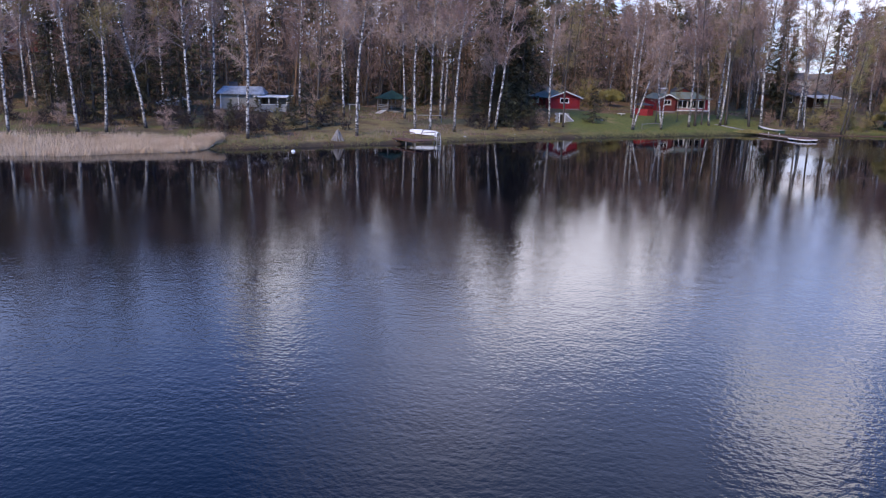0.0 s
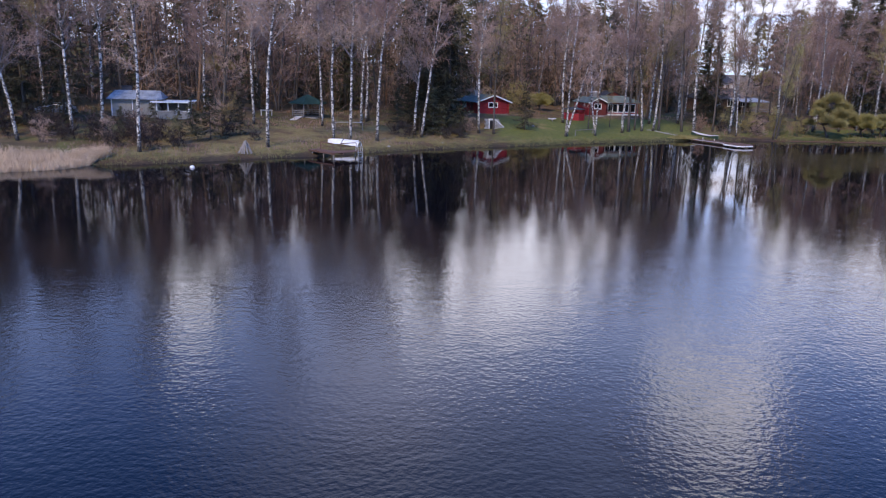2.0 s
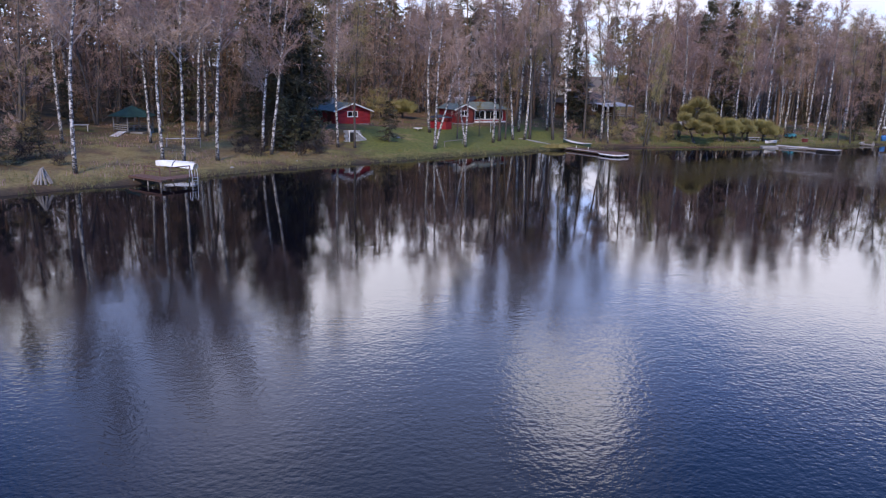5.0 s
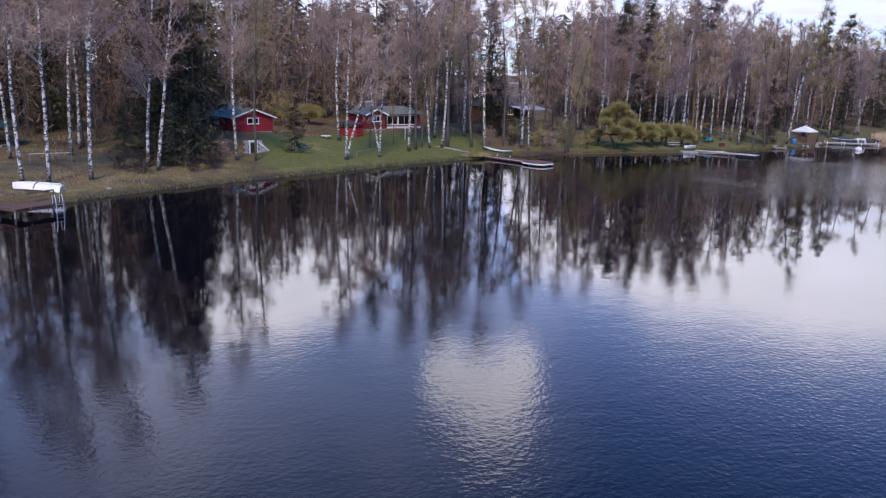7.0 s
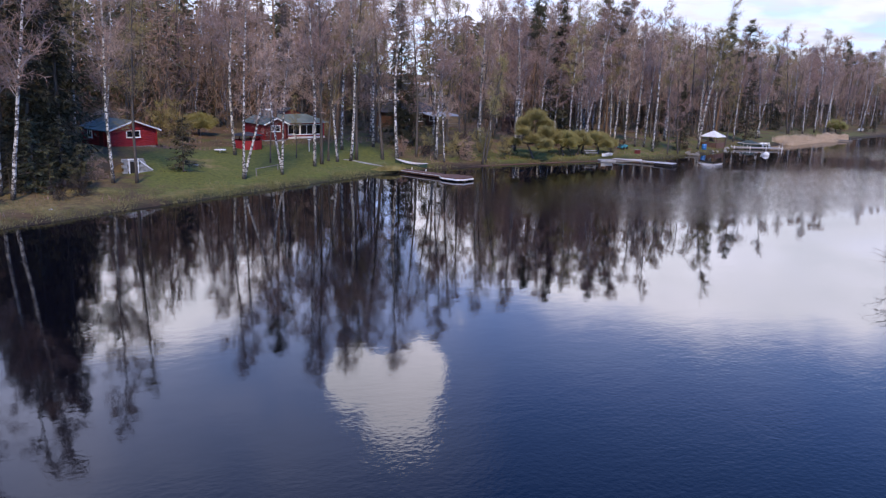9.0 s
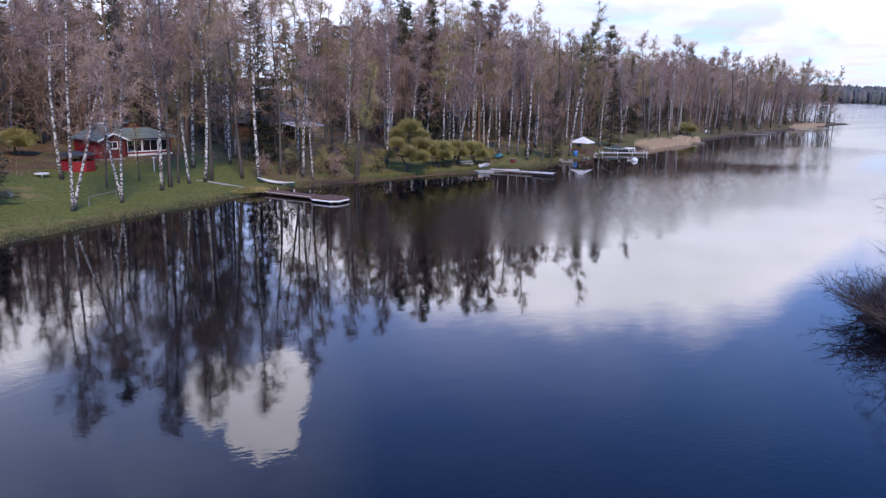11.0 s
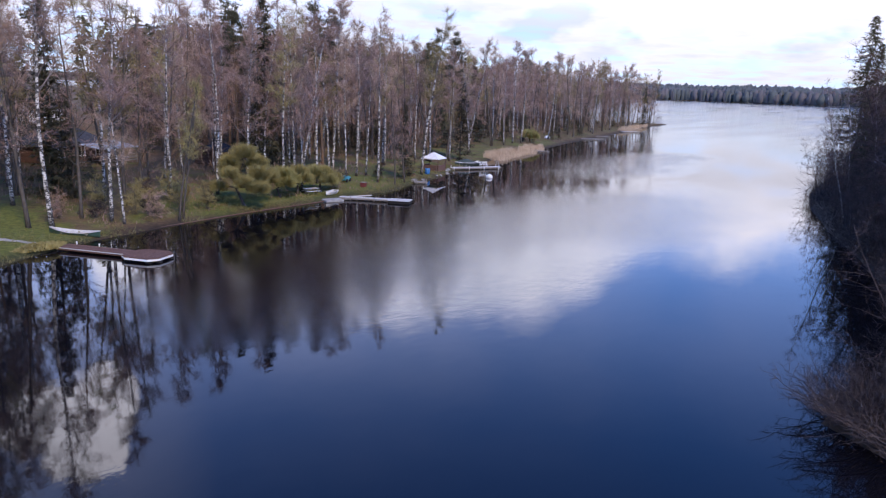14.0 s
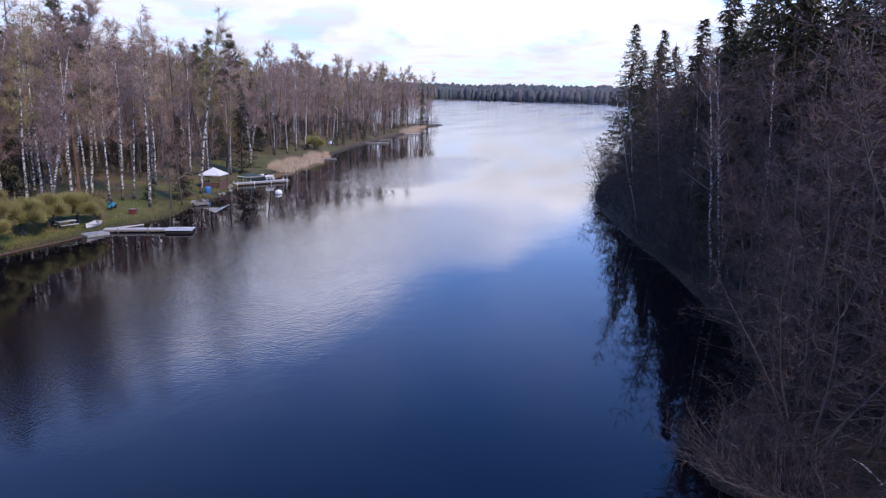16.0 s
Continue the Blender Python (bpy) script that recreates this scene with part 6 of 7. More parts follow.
def far_houses():
    ob = plain_house("hill_house", pose(-68.0, 150.0, 9.3, 0, 0, 6), "red house with white windows on the wooded hill", 15, 7, 3.1, 5.3, RED_DARK, ROOF_DARK, (-5.5, -3, -0.5, 2.0))
    x0, x1, y0 = 3.0, 7.5, -5.5
    f = log_wall(Form(), x0, y0, x1, y0, 0.15, 2.9)
    gable(f, x0, x1, y0, 2.9, 4.3)
    log_wall(f, x0, y0, x0, -3.5, 0.15, 2.9)
    log_wall(f, x1, y0, x1, -3.5, 0.15, 2.9)
    part("wing_wall", f, RED_DARK, ob)
    for s in (-1, 1):
        mid = (x0 + x1) / 2
        roof_slope(ob, [(mid, y0 - .4, 4.45), (mid, 0, 4.45), (mid + s * 2.8, 0, 2.75), (mid + s * 2.8, y0 - .4, 2.75)], ROOF_DARK, 0.09)
        merged(part("fascia", Form().sheet([(mid, y0 - .45, 4.5), (mid, y0 - .4, 4.5), (mid + s * 2.85, y0 - .4, 2.78), (mid + s * 2.85, y0 - .45, 2.78)], 0.2), WHITE, ob, "white roof edge board"))
    window(ob, 5.2, y0 - 0.07, 1.0, 2.0, 1.1, 3)
    plain_house("dark_roofed_house", pose(75.2, 171.0, 2.75, 0, 0, 14), "low house with dark hipped roof among the trees", 9.5, 7, 2.3, 4.3, WOOD_BROWN, ROOF_DARK, (-3.0, 0, 3.0), 2.5)
    porch = thing("terrace_shelter", pose(79.6, 166.8, 2.6, 0, 0, 14), "open terrace shelter with pale flat roof", "shelter")
    part("roof", Form().sheet([(-3.6, -2.2, 2.15), (3.2, -2.2, 2.15), (3.2, 2.4, 2.75), (-3.6, 2.4, 2.75)], 0.09), ROOF_GREY, porch, "pale sheet roof")
    for x in (-3.3, 0, 2.9):
        part("post", Form().block(x, -1.9, -0.3, 0.12, 0.12, 2.35), WOOD_OLD, porch)
    part("railing", Form().block(-0.1, -2.0, 0.35, 6.2, 0.05, 0.12).block(-0.1, -2.0, 0.75, 6.2, 0.05, 0.14), WOOD_OLD, porch, "grey board railing")
    part("floor", Form().block(-0.2, 0, -0.5, 6.8, 4.4, 0.35), WOOD_OLD, porch)
    plain_house("white_house", pose(92.5, 211.0, 5.2, 0, 0, 20), "white house with dark roof up the slope", 7.5, 6, 2.6, 4.4, WHITE, ROOF_DARK, (-2.2, 1.8))
    plain_house("brown_cabin", pose(92.0, 160.8, 1.9, 0, 0, 25), "small dark brown cabin in the wood", 4.6, 3.6, 2.2, 3.1, WOOD_BROWN, ROOF_DARK, (1.2,))


sauna()
cellar()
cottage()
garden_kota()
gazebo()
grey_cottage()
far_houses()


# ---- docks and boats ----
def hull(length, beam, depth, material, inside, ob, rise_ends=0.25, square=False):
    """An open boat along x, keel down, with its planked sides, rim and thwarts."""
    n, m = 14, 7
    side, inner = Form(), Form()
    for form, k in ((side, 1.0), (inner, 0.93)):
        for i in range(n + 1):
            u = i / n * 2 - 1
            half = beam / 2 * max(0.02, (1 - abs(u) ** 2.4)) if not (square and u > 0) else beam / 2 * (1 - 0.18 * u * u)
            sheer = depth + rise_ends * u * u
            keel = 0.10 * abs(u) ** 3 * depth * 2
            for j in range(m + 1):
                v = j / m * 2 - 1
                y = half * k * math.copysign(abs(v) ** 0.7, v)
                z = keel + (sheer - keel) * abs(v) ** 2.2 + (0.03 if form is inner else 0)
                form.v.append((u * length / 2 * k, y, z))
        for i in range(n):
            for j in range(m):
                a = i * (m + 1) + j
                form.f.append((a, a + 1, a + m + 2, a + m + 1) if form is inner else (a, a + m + 1, a + m + 2, a + 1))
    if square:
        side.f.append(tuple(n * (m + 1) + j for j in range(m + 1)))
    part("hull", side, material, ob, smooth=True)
    part("lining", inner, inside, ob, smooth=True)
    for s in (0, m):
        rim = [Vector(side.v[i * (m + 1) + s]) for i in range(n + 1)]
        part("gunwale", Form().tube(rim, [0.035] * (n + 1), 5), inside, ob)


def boats():
    # green rowing boat drawn up beside the birch
    ob = thing("rowing_boat", pose(56.9, 135.55, 0.28, 0, 5, -47), "dark green rowing boat with pale rim drawn onto the shore", "boat")
    hull(4.2, 1.35, 0.42, BOAT_GREEN, WOOD_PALE, ob)
    for x in (-0.9, 0.1, 1.1):
        part("thwart", Form().block(x, 0, 0.30, 0.24, 1.1, 0.03), WOOD_PALE, ob)
    # white boat upturned under the birches
    ob = thing("upturned_boat", pose(4.5, 112.2, 1.14, 180, 2, -23), "white plastic rowing boat lying upside down on the grass", "boat")
    hull(3.9, 1.45, 0.42, WHITE, WHITE, ob, 0.15, True)
    part("keel", Form().tube([(-1.7, 0, 0.06), (-0.5, 0, -0.03), (1.8, 0, -0.03)], [0.03, 0.03, 0.03], 6), WHITE, ob)
    part("strap", Form().tube([(0, 0.72, 0.36), (0, 0.4, 0.08), (0, 0, -0.03), (0, -0.4, 0.08), (0, -0.72, 0.36)], [0.05] * 5, 6), DARK, ob, "dark strap over the hull")
    # covered motorboat at its dock
    ob = thing("motorboat", pose(136.6, 146.0, -0.1, 0, 0, -26), "moored motorboat under a dark green cover", "boat")
    hull(5.6, 2.0, 0.85, COVER, WHITE, ob, 0.2, True)
    cover = Form()
    n, m = 10, 6
    for i in range(n + 1):
        u = i / n
        for j in range(m + 1):
            v = j / m * 2 - 1
            half = 0.92 * (1 - (1 - min(1, u * 2.2)) ** 2.2)
            cover.v.append((-2.5 + 4.3 * u, v * half, 0.9 + (0.55 * math.sin(math.pi * min(1, u * 1.15)) ** 0.8 + 0.05) * (1 - v * v * 0.9) + 0.03 * math.sin(i * 2.1 + j)))
    for i in range(n):
        for j in range(m):
            a = i * (m + 1) + j
            cover.f.append((a, a + m + 1, a + m + 2, a + 1))
    part("cover", cover, COVER, ob, "dark green tarpaulin", True)
    part("outboard", Form().block(2.75, 0, 0.55, 0.3, 0.35, 0.55, 0, 0.06).block(2.85, 0, -0.2, 0.14, 0.12, 0.8), DARK, ob, "black outboard motor")
    # buoy
    ob = thing("mooring_buoy", pose(125.2, 134.6, 0.0), "round pale mooring buoy on the water", "buoy")
    part("ball", Form().tube([(0, 0, -0.25), (0, 0, -0.1), (0, 0, 0.15), (0, 0, 0.38), (0, 0, 0.52), (0, 0, 0.58)], [0.3, 0.48, 0.58, 0.5, 0.28, 0.06], 14), WHITE, ob, smooth=True)
    part("ring", Form().tube([(0.08 * math.cos(a), 0, 0.64 + 0.08 * math.sin(a)) for a in np.linspace(0, 6.283, 9)], [0.02] * 9, 5), METAL, ob)
    ob = thing("net_float", pose(-8.2, 95.6, 0.0), "small white float near the reeds", "float")
    part("ball", Form().tube([(0, 0, -0.12), (0, 0, -0.05), (0, 0, 0.06), (0, 0, 0.16), (0, 0, 0.20)], [0.10, 0.19, 0.22, 0.14, 0.03], 12), WHITE, ob, smooth=True)
    # small boats ashore farther on
    ob = thing("upturned_boat", level_at(213.5, 169.2, 20, 0.62) @ pose(0, 0, 0, 180), "small white boat upside down on the far grass", "boat")
    hull(3.4, 1.5, 0.55, WHITE, WHITE, ob, 0.1, True)
    ob = thing("small_boat", level_at(90.8, 136.9, 10, 0.05), "small white boat standing under the willows", "boat")
    hull(2.3, 1.0, 0.4, WHITE, WOOD_PALE, ob, 0.15, True)
    part("thwart", Form().block(0, 0, 0.28, 0.2, 0.8, 0.03), WOOD_PALE, ob)


def boards(parent, x0, x1, y0, y1, z, material, across=True, step_w=0.16, label=""):
    """Deck planks, each a part."""
    n = max(1, int(((x1 - x0) if across else (y1 - y0)) / step_w))
    mesh = None
    for k in range(n):
        u = (k + 0.5) / n
        if mesh is None:
            sx, sy = ((x1 - x0) / n - 0.012, y1 - y0) if across else (x1 - x0, (y1 - y0) / n - 0.012)
            mesh = Form().block(0, 0, 0, sx, sy, 0.035, 0, 0.006).mesh("plank", material)
        ob = new("plank", mesh)
        ob.parent = parent
        ob.location = (x0 + (x1 - x0) * u, (y0 + y1) / 2, z) if across else ((x0 + x1) / 2, y0 + (y1 - y0) * u, z)


def docks():
    # bathing dock with its eight-cornered head
    x0, y0, x1, y1 = 54.3, 132.2, 56.3, 126.6
    turn = math.degrees(math.atan2(y1 - y0, x1 - x0))
    length = math.hypot(x1 - x0, y1 - y0)
    ob = thing("bathing_dock", pose(x0, y0, 0.02, 0, 0, turn), "brown timber bathing dock with white-edged floating head", "dock")
    for y in (-0.62, 0.62):
        part("beam", Form().block(length / 2, y, 0.10, length + 0.6, 0.12, 0.20), WOOD_BROWN, ob)
        part("edge_strip", Form().block(length / 2, y * 1.12, 0.24, length + 0.4, 0.03, 0.08), WHITE if y > 9 else WOOD_PALE, ob)
    boards(ob, -0.3, length + 0.2, -0.66, 0.66, 0.31, WOOD_BROWN)
    head = [(0.0, -1.1), (0.6, -1.6), (2.7, -1.6), (3.3, -1.0), (3.3, 0.8), (2.7, 1.4), (0.6, 1.4), (0.0, 0.8)]
    L = length + 0.25
    deck = Form()
    n = len(head)
    deck.add([(L + x, y, 0.36) for x, y in head] + [(L + x, y, 0.30) for x, y in head], [tuple(range(n)), tuple(range(2 * n - 1, n - 1, -1))] + [(i, (i + 1) % n, (i + 1) % n + n, i + n) for i in range(n)])
    merged(part("head_deck", deck, WOOD_BROWN, ob, "brown boarded dock head"))
    for k in range(19):
        y = -1.5 + k * 0.155
        inset = max(0.0, (abs(y + 0.1) - 0.9)) * 1.1
        part("plank", Form().block(L + 1.65, y, 0.362, 3.2 - 2 * inset, 0.14, 0.025, 0, 0.006), WOOD_BROWN, ob)
    for i in range(n):
        (ax, ay), (bx, by) = head[i], head[(i + 1) % n]
        part("fender", Form().block(L + (ax + bx) / 2, (ay + by) / 2, 0.14, math.hypot(bx - ax, by - ay), 0.07, 0.16, math.degrees(math.atan2(by - ay, bx - ax))), WHITE, ob, "white fender board")
        part("float", Form().block(L + ax * 0.85 + 0.3, ay * 0.8, -0.2, 0.5, 0.4, 0.36, 0, 0.05), DARK, ob)
    for x in (0.4, 2.6):
        part("mooring_post", Form().tube([(x, 0.75, -0.8), (x, 0.75, 0.50)], [0.05, 0.05], 7).tube([(x, 0.75, 0.50), (x, 0.75, 0.57)], [0.07, 0.05], 7), WHITE, ob, "white-topped post")
    # stone path to the dock
    ob = thing("garden_path", pose(0, 0, 0), "narrow worn gravel path to the dock", "path")
    f = Form()
    pts = [(49.5, 138.4), (50.8, 136.6), (52.4, 134.6), (54.3, 132.3)]
    for k in range(24):
        u = k / 23 * 3
        i = min(int(u), 2)
        x, y = (pts[i][j] + (pts[i + 1][j] - pts[i][j]) * (u - i) for j in (0, 1))
        f.block(x + random.uniform(-.05, .05), y, max(ground_at(x, y), 0.1) - 0.06, 0.42, random.uniform(0.6, 0.75), 0.09, random.uniform(35, 55), 0.05)
    part("paving", f, STONE, ob)["kind"] = "stuff"

    # old dock with railings and a steel ladder
    ob = thing("old_dock", pose(1.7, 106.5, 0.25, 0, 0, -50), "weathered wooden dock with rails and steel ladder", "dock")
    for y in (-0.55, 0.55):
        part("beam", Form().block(1.9, y, 0.22, 4.4, 0.12, 0.16), WOOD_BROWN, ob)
    boards(ob, -0.2, 4.1, -0.65, 0.65, 0.38, WOOD_BROWN)
    boards(ob, 2.6, 4.1, 0.68, 3.4, 0.38, WOOD_BROWN)
    for x, y in ((0.3, -0.5), (2.2, -0.5), (3.9, -0.5), (3.9, 3.2), (2.7, 3.2), (2.2, 0.6)):
        part("stake", Form().tube([(x, y, -1.2), (x, y, 0.42)], [0.07, 0.06], 7), WOOD_OLD, ob)
    for a, b in (((0.2, 0.6), (2.3, 0.6)), ((2.7, 3.3), (2.7, 1.3))):
        rail = Form()
        rail.tube([(*a, 0.4), (*a, 1.15)], [0.05, 0.045], 6).tube([(*b, 0.4), (*b, 1.15)], [0.05, 0.045], 6)
        rail.tube([(*a, 1.13), (*b, 1.13)], [0.05, 0.05], 6).tube([(*a, 0.8), (*b, 0.8)], [0.035, 0.035], 6)
        part("railing", rail, WOOD_BROWN, ob, "brown timber railing")
    for y in (2.2, 2.75):
        part("ladder_rail", Form().tube([(4.05, y, 0.4), (4.05, y, 1.0), (4.3, y, 1.05), (4.4, y, 0.6), (4.4, y, -0.9)], [0.03] * 5, 6), METAL, ob, "steel bathing ladder rail")
    for z in (0.1, -0.2, 0.35):
        part("rung", Form().tube([(4.4, 2.2, z), (4.4, 2.75, z)], [0.025, 0.025], 6), METAL, ob)

    # pale dock beside the willows
    x0, y0, x1, y1 = 91.0, 135.6, 94.9, 127.6
    turn, length = math.degrees(math.atan2(y1 - y0, x1 - x0)), math.hypot(x1 - x0, y1 - y0)
    ob = thing("plank_dock", pose(x0, y0, 0.0, 0, 0, turn), "long pale plank dock with a wider end", "dock")
    for y in (-0.45, 0.45):
        part("beam", Form().block(length / 2, y, 0.12, length, 0.12, 0.18), WOOD_OLD, ob)
    boards(ob, 0, length - 2.6, -0.5, 0.5, 0.31, WOOD_PALE)
    boards(ob, length - 2.6, length + 0.2, -1.2, 0.9, 0.31, WOOD_PALE)
    part("float", Form().block(length - 1.2, -0.1, -0.15, 2.7, 2.0, 0.42, 0, 0.06), DARK, ob)
    for x in (1.5, 4.5, 7.5):
        for y in (-0.5, 0.5):
            part("stake", Form().tube([(x, y, -1.5), (x, y, 0.5)], [0.05, 0.05], 6), WOOD_OLD, ob)
    ob = thing("mooring_boom", pose(91.5, 136.0, 0.12, 0, 0, -22), "pale floating timber boom", "boom")
    part("log", Form().tube([(0, 0, 0), (4.4, 0, 0)], [0.10, 0.08], 8), WOOD_PALE, ob)
    ob = thing("stone_landing", pose(89.2, 135.2, 0.0, 0, 0, -20), "low grey concrete landing slab at the water", "landing")
    part("slab", Form().block(0, 0, -0.4, 2.4, 1.6, 0.62, 0, 0.05), STONE, ob)

    # motorboat dock
    x0, y0, x1, y1 = 129.5, 145.2, 138.2, 140.4
    turn, length = math.degrees(math.atan2(y1 - y0, x1 - x0)), math.hypot(x1 - x0, y1 - y0)
    ob = thing("boat_dock", pose(x0, y0, 0.0, 0, 0, turn), "white-grey boat dock with bench and ladder", "dock")
    for y in (-0.55, 0.55):
        part("beam", Form().block(length / 2, y, 0.15, length, 0.12, 0.22), WOOD_OLD, ob)
    boards(ob, 0, length, -0.62, 0.62, 0.38, WOOD_PALE)
    for x in (0.5, 3.5, 6.5, 9.5):
        for y in (-0.6, 0.6):
            part("stake", Form().tube([(x, y, -1.5), (x, y, 0.7)], [0.06, 0.06], 6), WHITE, ob)
    for x in (2.2, 7.0, 9.6):
        part("handrail", Form().tube([(x, 0.6, 0.4), (x, 0.6, 1.25), (x + 0.5, 0.6, 1.25), (x + 0.5, 0.6, 0.4)], [0.03] * 4, 6), METAL, ob, "bent steel rail")
    bench = thing("dock_bench", pose(x0 + 6.0, y0 - 3.2, 0.42, 0, 0, turn), "white slatted bench on the boat dock", "bench")
    for y, z, t in ((-0.15, 0.42, 0), (0.0, 0.42, 0), (0.15, 0.42, 0), (0.28, 0.62, 80), (0.30, 0.80, 80)):
        part("slat", Form().block(0, y, z, 1.5, 0.12, 0.03, 0, 0.006, t), WHITE, bench)
    for x in (-0.65, 0.65):
        part("leg", Form().block(x, -0.12, 0, 0.08, 0.08, 0.42).block(x, 0.25, 0, 0.08, 0.08, 0.9), WHITE, bench)

    # small far docks
    for x, y, turn, length, wide, mat, lab in ((176.5, 154.2, -60, 4.0, 1.2, WOOD_OLD, "short weathered dock beside the reeds"), (229, 166, -42, 7.5, 1.8, WOOD_OLD, "grey weathered dock with a boat platform"),
            (245, 168, -50, 4.0, 1.5, WOOD_OLD, "low dark dock on the far shore"), (281, 173.5, -25, 8.0, 1.3, WOOD_PALE, "pale long dock near the point"), (110.0, 138.4, -40, 2.0, 1.0, WOOD_OLD, "short rough timber landing")):
        ob = thing("small_dock", pose(x, y, 0.0, 0, 0, turn), lab, "dock", "far docks")
        for s in (-1, 1):
            part("beam", Form().block(length / 2, s * wide * 0.42, 0.1, length, 0.12, 0.2), WOOD_OLD, ob)
        boards(ob, 0, length, -wide / 2, wide / 2, 0.30, mat, True, 0.2)
        for u in (0.2, 0.9):
            for s in (-1, 1):
                part("stake", Form().tube([(length * u, s * wide * 0.45, -1.5), (length * u, s * wide * 0.45, 0.75)], [0.06, 0.06], 6), WOOD_OLD, ob)

    # low timber edging along the lawn by the willows
    line = [(62.5, 134.75), (66, 135.15), (70, 135.45), (74, 135.7), (78, 135.8), (82, 135.75), (86, 135.6), (88.2, 135.7)]
    ob = thing("shore_edging", pose(0, 0, 0), "weathered timber edging along the waterline", "edging")
    for (ax, ay), (bx, by) in zip(line, line[1:]):
        part("timber", Form().block((ax + bx) / 2, (ay + by) / 2 - 0.12, -0.3, math.hypot(bx - ax, by - ay) - 0.04, 0.14, 0.38, math.degrees(math.atan2(by - ay, bx - ax)), 0.03), WOOD_BROWN, ob)


boats()
docks()


# ---- small things ashore ----
def shore_things():
    # white-topped party tent with a dark counter
    ob = thing("party_tent", level_at(124.0, 144.8, 10, 0.0), "square shelter with white pyramid roof on the shore", "shelter")
    r = 1.6
    c = [(-r, -r), (r, -r), (r, r), (-r, r)]
    for k in range(4):
        a, b = c[k], c[(k + 1) % 4]
        part("post", Form().block(a[0] * 0.92, a[1] * 0.92, -0.4, 0.09, 0.09, 2.35), WOOD_BROWN, ob)
        merged(part("roof_panel", Form().sheet([(0, 0, 2.95), (*a, 1.95), (*b, 1.95)], 0.03), WHITE, ob, "white canvas panel"))
        part("valance", Form().block((a[0] + b[0]) / 2, (a[1] + b[1]) / 2, 1.82, 2 * r, 0.03, 0.14, 90 * k), WHITE, ob)
    for k, (x, y, t, w) in enumerate(((0, -1.38, 0, 2.7), (-1.4, 0, 90, 2.5), (0, 1.42, 0, 2.7))):
        part("counter", Form().block(x, y, -0.4, w, 0.25, 1.25, t, 0.03), WOOD_BROWN, ob, "dark brown boarded counter")
    ob = thing("water_barrel", level_at(118.4, 142.0, 0, -0.03), "blue plastic barrel standing on the shore", "barrel")
    part("body", Form().tube([(0, 0, 0), (0, 0, .05), (0, 0, .3), (0, 0, .33), (0, 0, .36), (0, 0, .62), (0, 0, .65), (0, 0, .68), (0, 0, .92), (0, 0, .97)], [.36, .40, .41, .43, .41, .41, .43, .41, .40, .34], 14), BLUE, ob, smooth=True)
    part("lid", Form().tube([(0, 0, .96), (0, 0, 1.0)], [.30, .28], 12), DARK, ob)
    for x, y, s in ((124.5, 142.4, .5), (126.0, 143.6, .45), (121, 141.3, .4), (119.6, 141.0, .3), (127.2, 144.1, .5), (113.5, 139.4, .4), (110.8, 139.0, .5), (16.0, 117.4, .25), (9.5, 112.8, .3), (30.5, 133.6, .35)):
        random.seed(int(x * 10))
        ob = thing("shore_stone", level_at(x, y, random.uniform(0, 90), -0.1), "grey rounded stone by the water", "stone", "shore stones")
        f = Form().tube([(0, 0, -s * .3), (0, 0, 0), (s * .05, 0, s * .35), (0, 0, s * .6)], [s * .7, s, s * .85, s * .3], 9)
        f.v = [(a * random.uniform(.85, 1.1), b * random.uniform(.75, 1.0), d) for a, b, d in f.v]
        part("rock", f, STONE, ob, smooth=True)
    # pile of poles leaning together
    ob = thing("pole_stack", level_at(-4.9, 103.6, 0, -0.05), "cone of weathered poles leaning together", "wood pile")
    random.seed(41)
    for k in range(13):
        a = 2 * math.pi * k / 13 + random.uniform(-.1, .1)
        part("pole", Form().tube([(0.70 * math.cos(a), 0.70 * math.sin(a), 0), (0.12 * math.cos(a), 0.12 * math.sin(a), random.uniform(0.8, 1.35))], [0.09, 0.06], 6), WOOD_OLD, ob)
    ob = thing("wooden_bench", level_at(-6.6, 132.0, 10, 0), "pale wooden garden table with bench", "table")
    part("tabletop", Form().block(0, 0, 0.70, 1.7, 0.8, 0.05), WOOD_PALE, ob)
    for x in (-0.7, 0.7):
        part("trestle", Form().block(x, 0, 0, 0.1, 0.7, 0.70), WOOD_PALE, ob)
    ob = thing("picnic_table", level_at(88.8, 138.4, -15, 0), "pale picnic table with benches under the willows", "table")
    part("tabletop", Form().block(0, 0, 0.72, 1.9, 0.75, 0.05), WOOD_PALE, ob)
    for y in (-0.65, 0.65):
        part("seat", Form().block(0, y, 0.42, 1.9, 0.28, 0.05), WOOD_PALE, ob)
    for x in (-0.7, 0.7):
        part("frame", Form().block(x, 0, 0.36, 0.08, 1.5, 0.08).block(x, -0.3, 0, 0.08, 0.08, 0.75).block(x, 0.3, 0, 0.08, 0.08, 0.75), WOOD_OLD, ob)
    ob = thing("garden_roller_box", level_at(98.7, 138.4, 15, 0), "small dark red wooden box near the dock", "box")
    part("body", Form().block(0, 0, 0, 0.8, 0.6, 0.6, 0, 0.03), RED_DARK, ob)
    part("lid", Form().block(0, 0, 0.6, 0.9, 0.7, 0.06), WOOD_OLD, ob)
    ob = thing("covered_trailer", level_at(98.9, 142.0, 20, 0), "low load under a teal tarpaulin", "trailer")
    f = Form().block(0, 0, 0.25, 2.0, 1.2, 0.35, 0, 0.10).block(0.1, 0, 0.58, 1.5, 0.9, 0.15, 0, 0.06)
    part("tarpaulin", f, TEAL, ob, "teal tarpaulin")
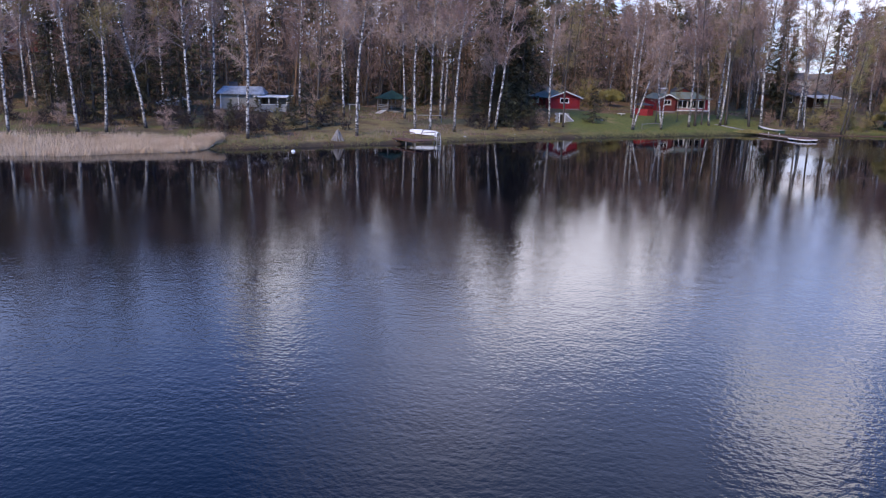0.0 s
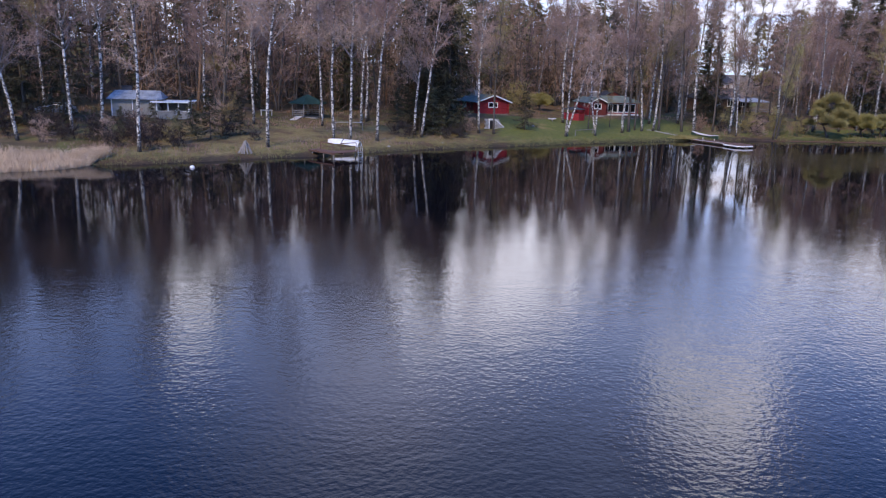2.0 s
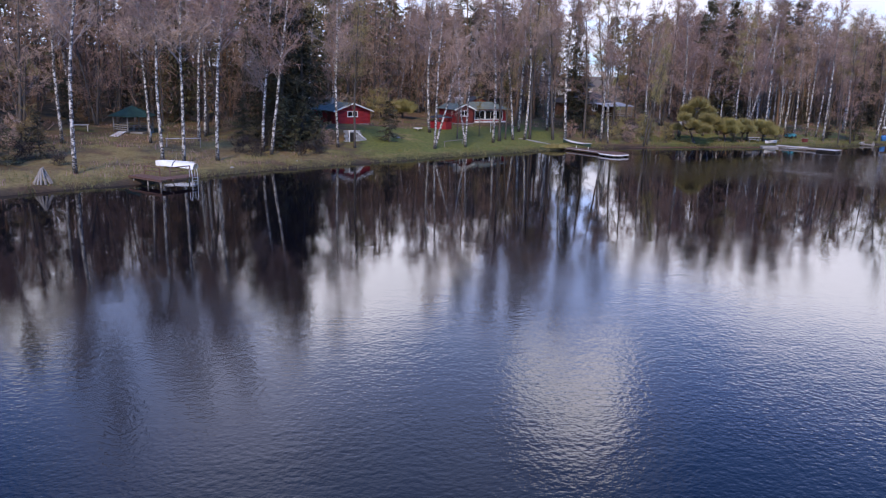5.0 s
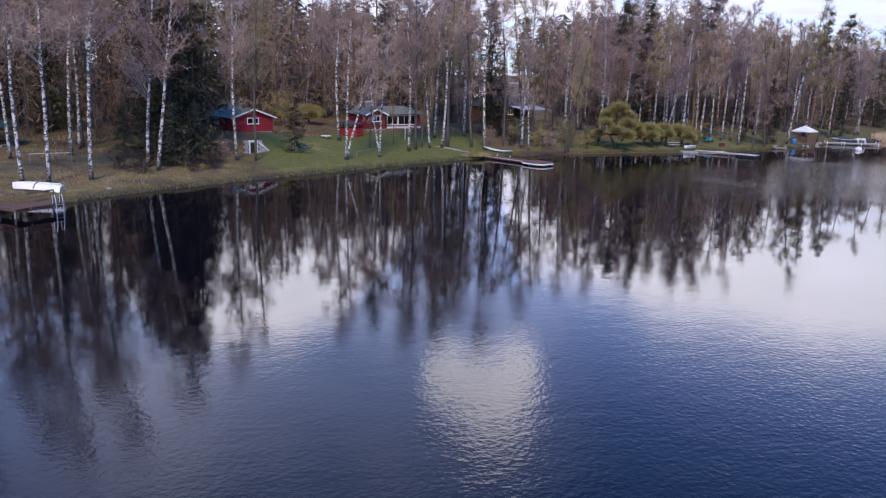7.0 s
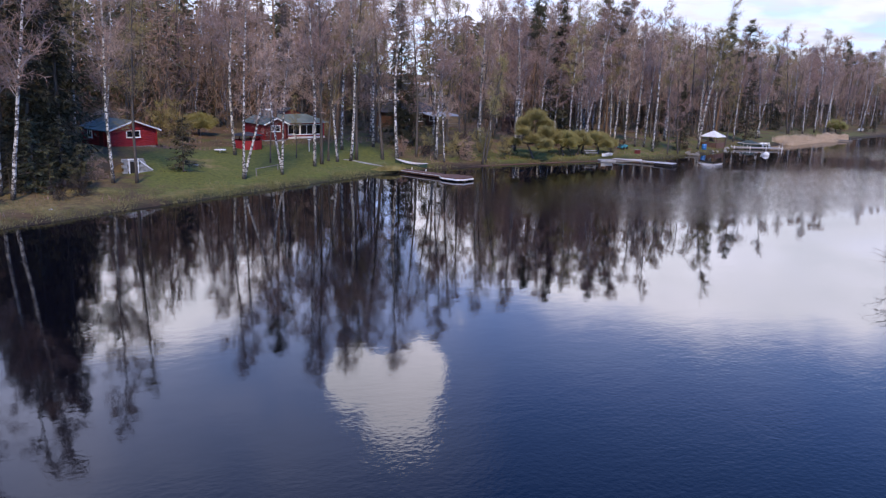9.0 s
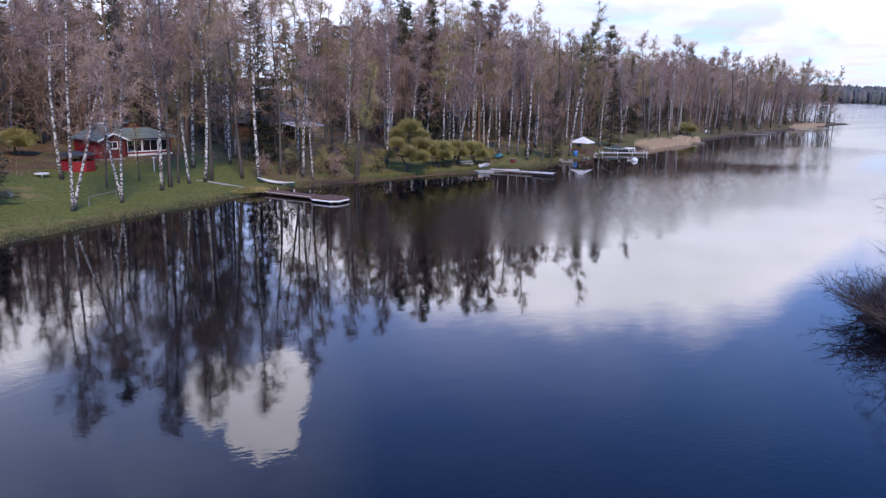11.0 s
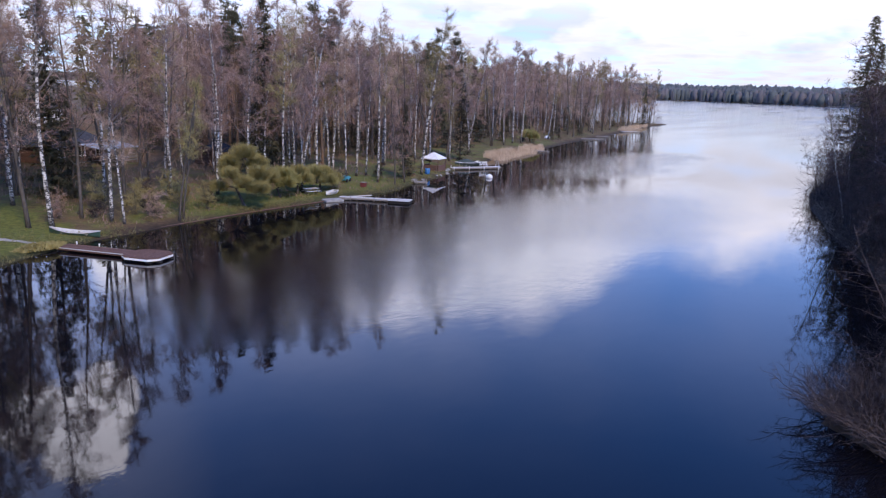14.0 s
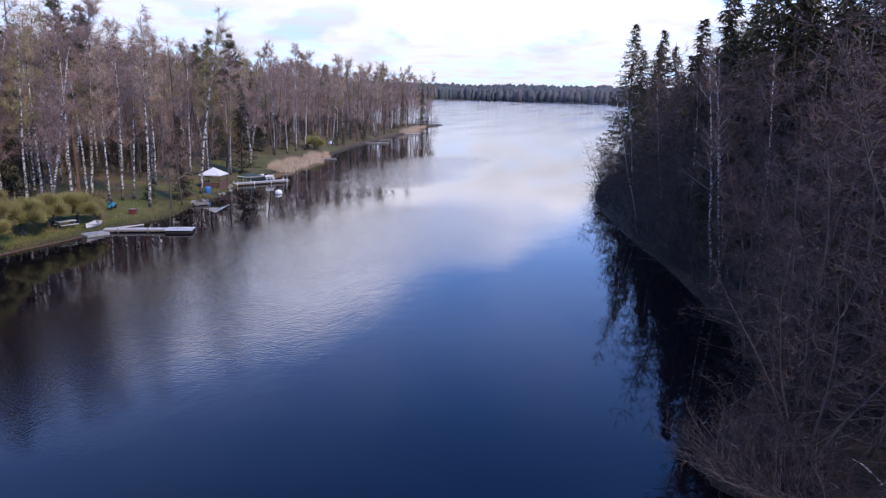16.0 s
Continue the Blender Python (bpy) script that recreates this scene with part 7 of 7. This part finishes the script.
    for x in (-0.6, 0.6):
        part("wheel", Form().tube([(x, -0.66, 0.25), (x, -0.5, 0.25)], [0.25, 0.25], 12), DARK, ob)
    # white garden table top and swing on the lawn
    ob = thing("garden_table", level_at(35.4, 142.6, 0, 0), "low round white garden table on the lawn", "table")
    part("top", Form().tube([(0, 0, 0.30), (0, 0, 0.35)], [0.7, 0.7], 16), WHITE, ob)
    part("pedestal", Form().tube([(0, 0, 0), (0, 0, 0.30)], [0.09, 0.06], 8), WHITE, ob)
    ob = thing("white_post", level_at(47.4, 145.3, 0, 0), "white-painted lamp post on the lawn", "post")
    part("pole", Form().tube([(0, 0, 0), (0, 0, 1.5)], [0.05, 0.05], 8), WHITE, ob)
    part("cap", Form().block(0, 0, 1.5, 0.4, 0.1, 0.12), WHITE, ob)
    ob = thing("garden_rail", level_at(35.6, 129.8, 20, 0), "low pale wooden rail between the birches", "rail")
    part("bar", Form().tube([(0, 0, 0.75), (4.2, 1.6, 0.75)], [0.04, 0.04], 6), WOOD_OLD, ob)
    for u in (0.02, 0.98):
        part("post", Form().tube([(4.2 * u, 1.6 * u, -0.3), (4.2 * u, 1.6 * u, 0.8)], [0.05, 0.05], 6), WOOD_OLD, ob)
    ob = thing("clothes_rail", level_at(3.0, 122.6, 10, 0), "low horizontal wooden rail between trees", "rail")
    part("bar", Form().tube([(0, 0, 0.8), (3.6, 0.1, 0.8)], [0.035, 0.035], 6), WOOD_PALE, ob)
    for u in (0.1, 3.5):
        part("post", Form().tube([(u, 0.03, -0.2), (u, 0.03, 0.85)], [0.045, 0.045], 6), WOOD_OLD, ob)
    # leafy cushion plants by the dock
    ob = thing("ground_cover", level_at(52.5, 132.9, 0, -0.03), "low yellow-green leafy clump at the dock", "plant")
    random.seed(42)
    f = Form()
    for _ in range(1500):
        a, q = random.uniform(0, 6.283), random.random() ** 0.5
        x, y = 2.2 * q * math.cos(a) + 0.3 * math.sin(3 * a), 1.1 * q * math.sin(a)
        z = 0.35 * (1 - q * q) + 0.02
        f.sliver((x, y, max(z - .1, 0)), (x + random.gauss(0, .12), y + random.gauss(0, .12), z + random.uniform(0.02, .2)), 0.14)
    part("leaves", f, WILLOW, ob)["kind"] = "stuff"
    # parked car by the grey cottage
    ob = thing("parked_car", level_at(-29.4, 121.0, 6, 0), "silver estate car parked between the trees", "car")
    prof = [(-2.1, .35), (-2.1, .75), (-1.9, .95), (-1.1, 1.02), (-0.5, 1.42), (1.1, 1.45), (1.9, 1.0), (2.1, .9), (2.1, .35)]
    n = len(prof)
    f = Form().add([(x, s * (0.84 if z < 1.1 else 0.66), z) for s in (-1, 1) for x, z in prof], [tuple(range(n)), tuple(range(2 * n - 1, n - 1, -1))] + [(i, (i + 1) % n, (i + 1) % n + n, i + n) for i in range(n)])
    merged(part("body", f, CAR_PAINT, ob))
    for s in (-1, 1):
        g = Form().add([(-0.95, s * .80, 1.02), (-0.45, s * .69, 1.36), (1.05, s * .69, 1.38), (1.65, s * .79, 1.03)], [(0, 1, 2, 3)])
        part("side_window", g, GLASS, ob, "dark side windows")
        for x in (-1.3, 1.3):
            w = part("wheel", Form().tube([(x, s * .70, .32), (x, s * .86, .32)], [.32, .32], 16), DARK, ob, "black tyre")
            part("rim", Form().tube([(x, s * .85, .32), (x, s * .88, .32)], [.18, .17], 12), METAL, w)
        part("headlight", Form().block(-2.08, s * .6, .62, .08, .32, .14, 0, .03), WHITE, ob)
    part("windscreen", Form().add([(-1.12, -.70, 1.04), (-1.12, .70, 1.04), (-0.56, .62, 1.40), (-0.56, -.62, 1.40)], [(0, 1, 2, 3)]), GLASS, ob)


shore_things()
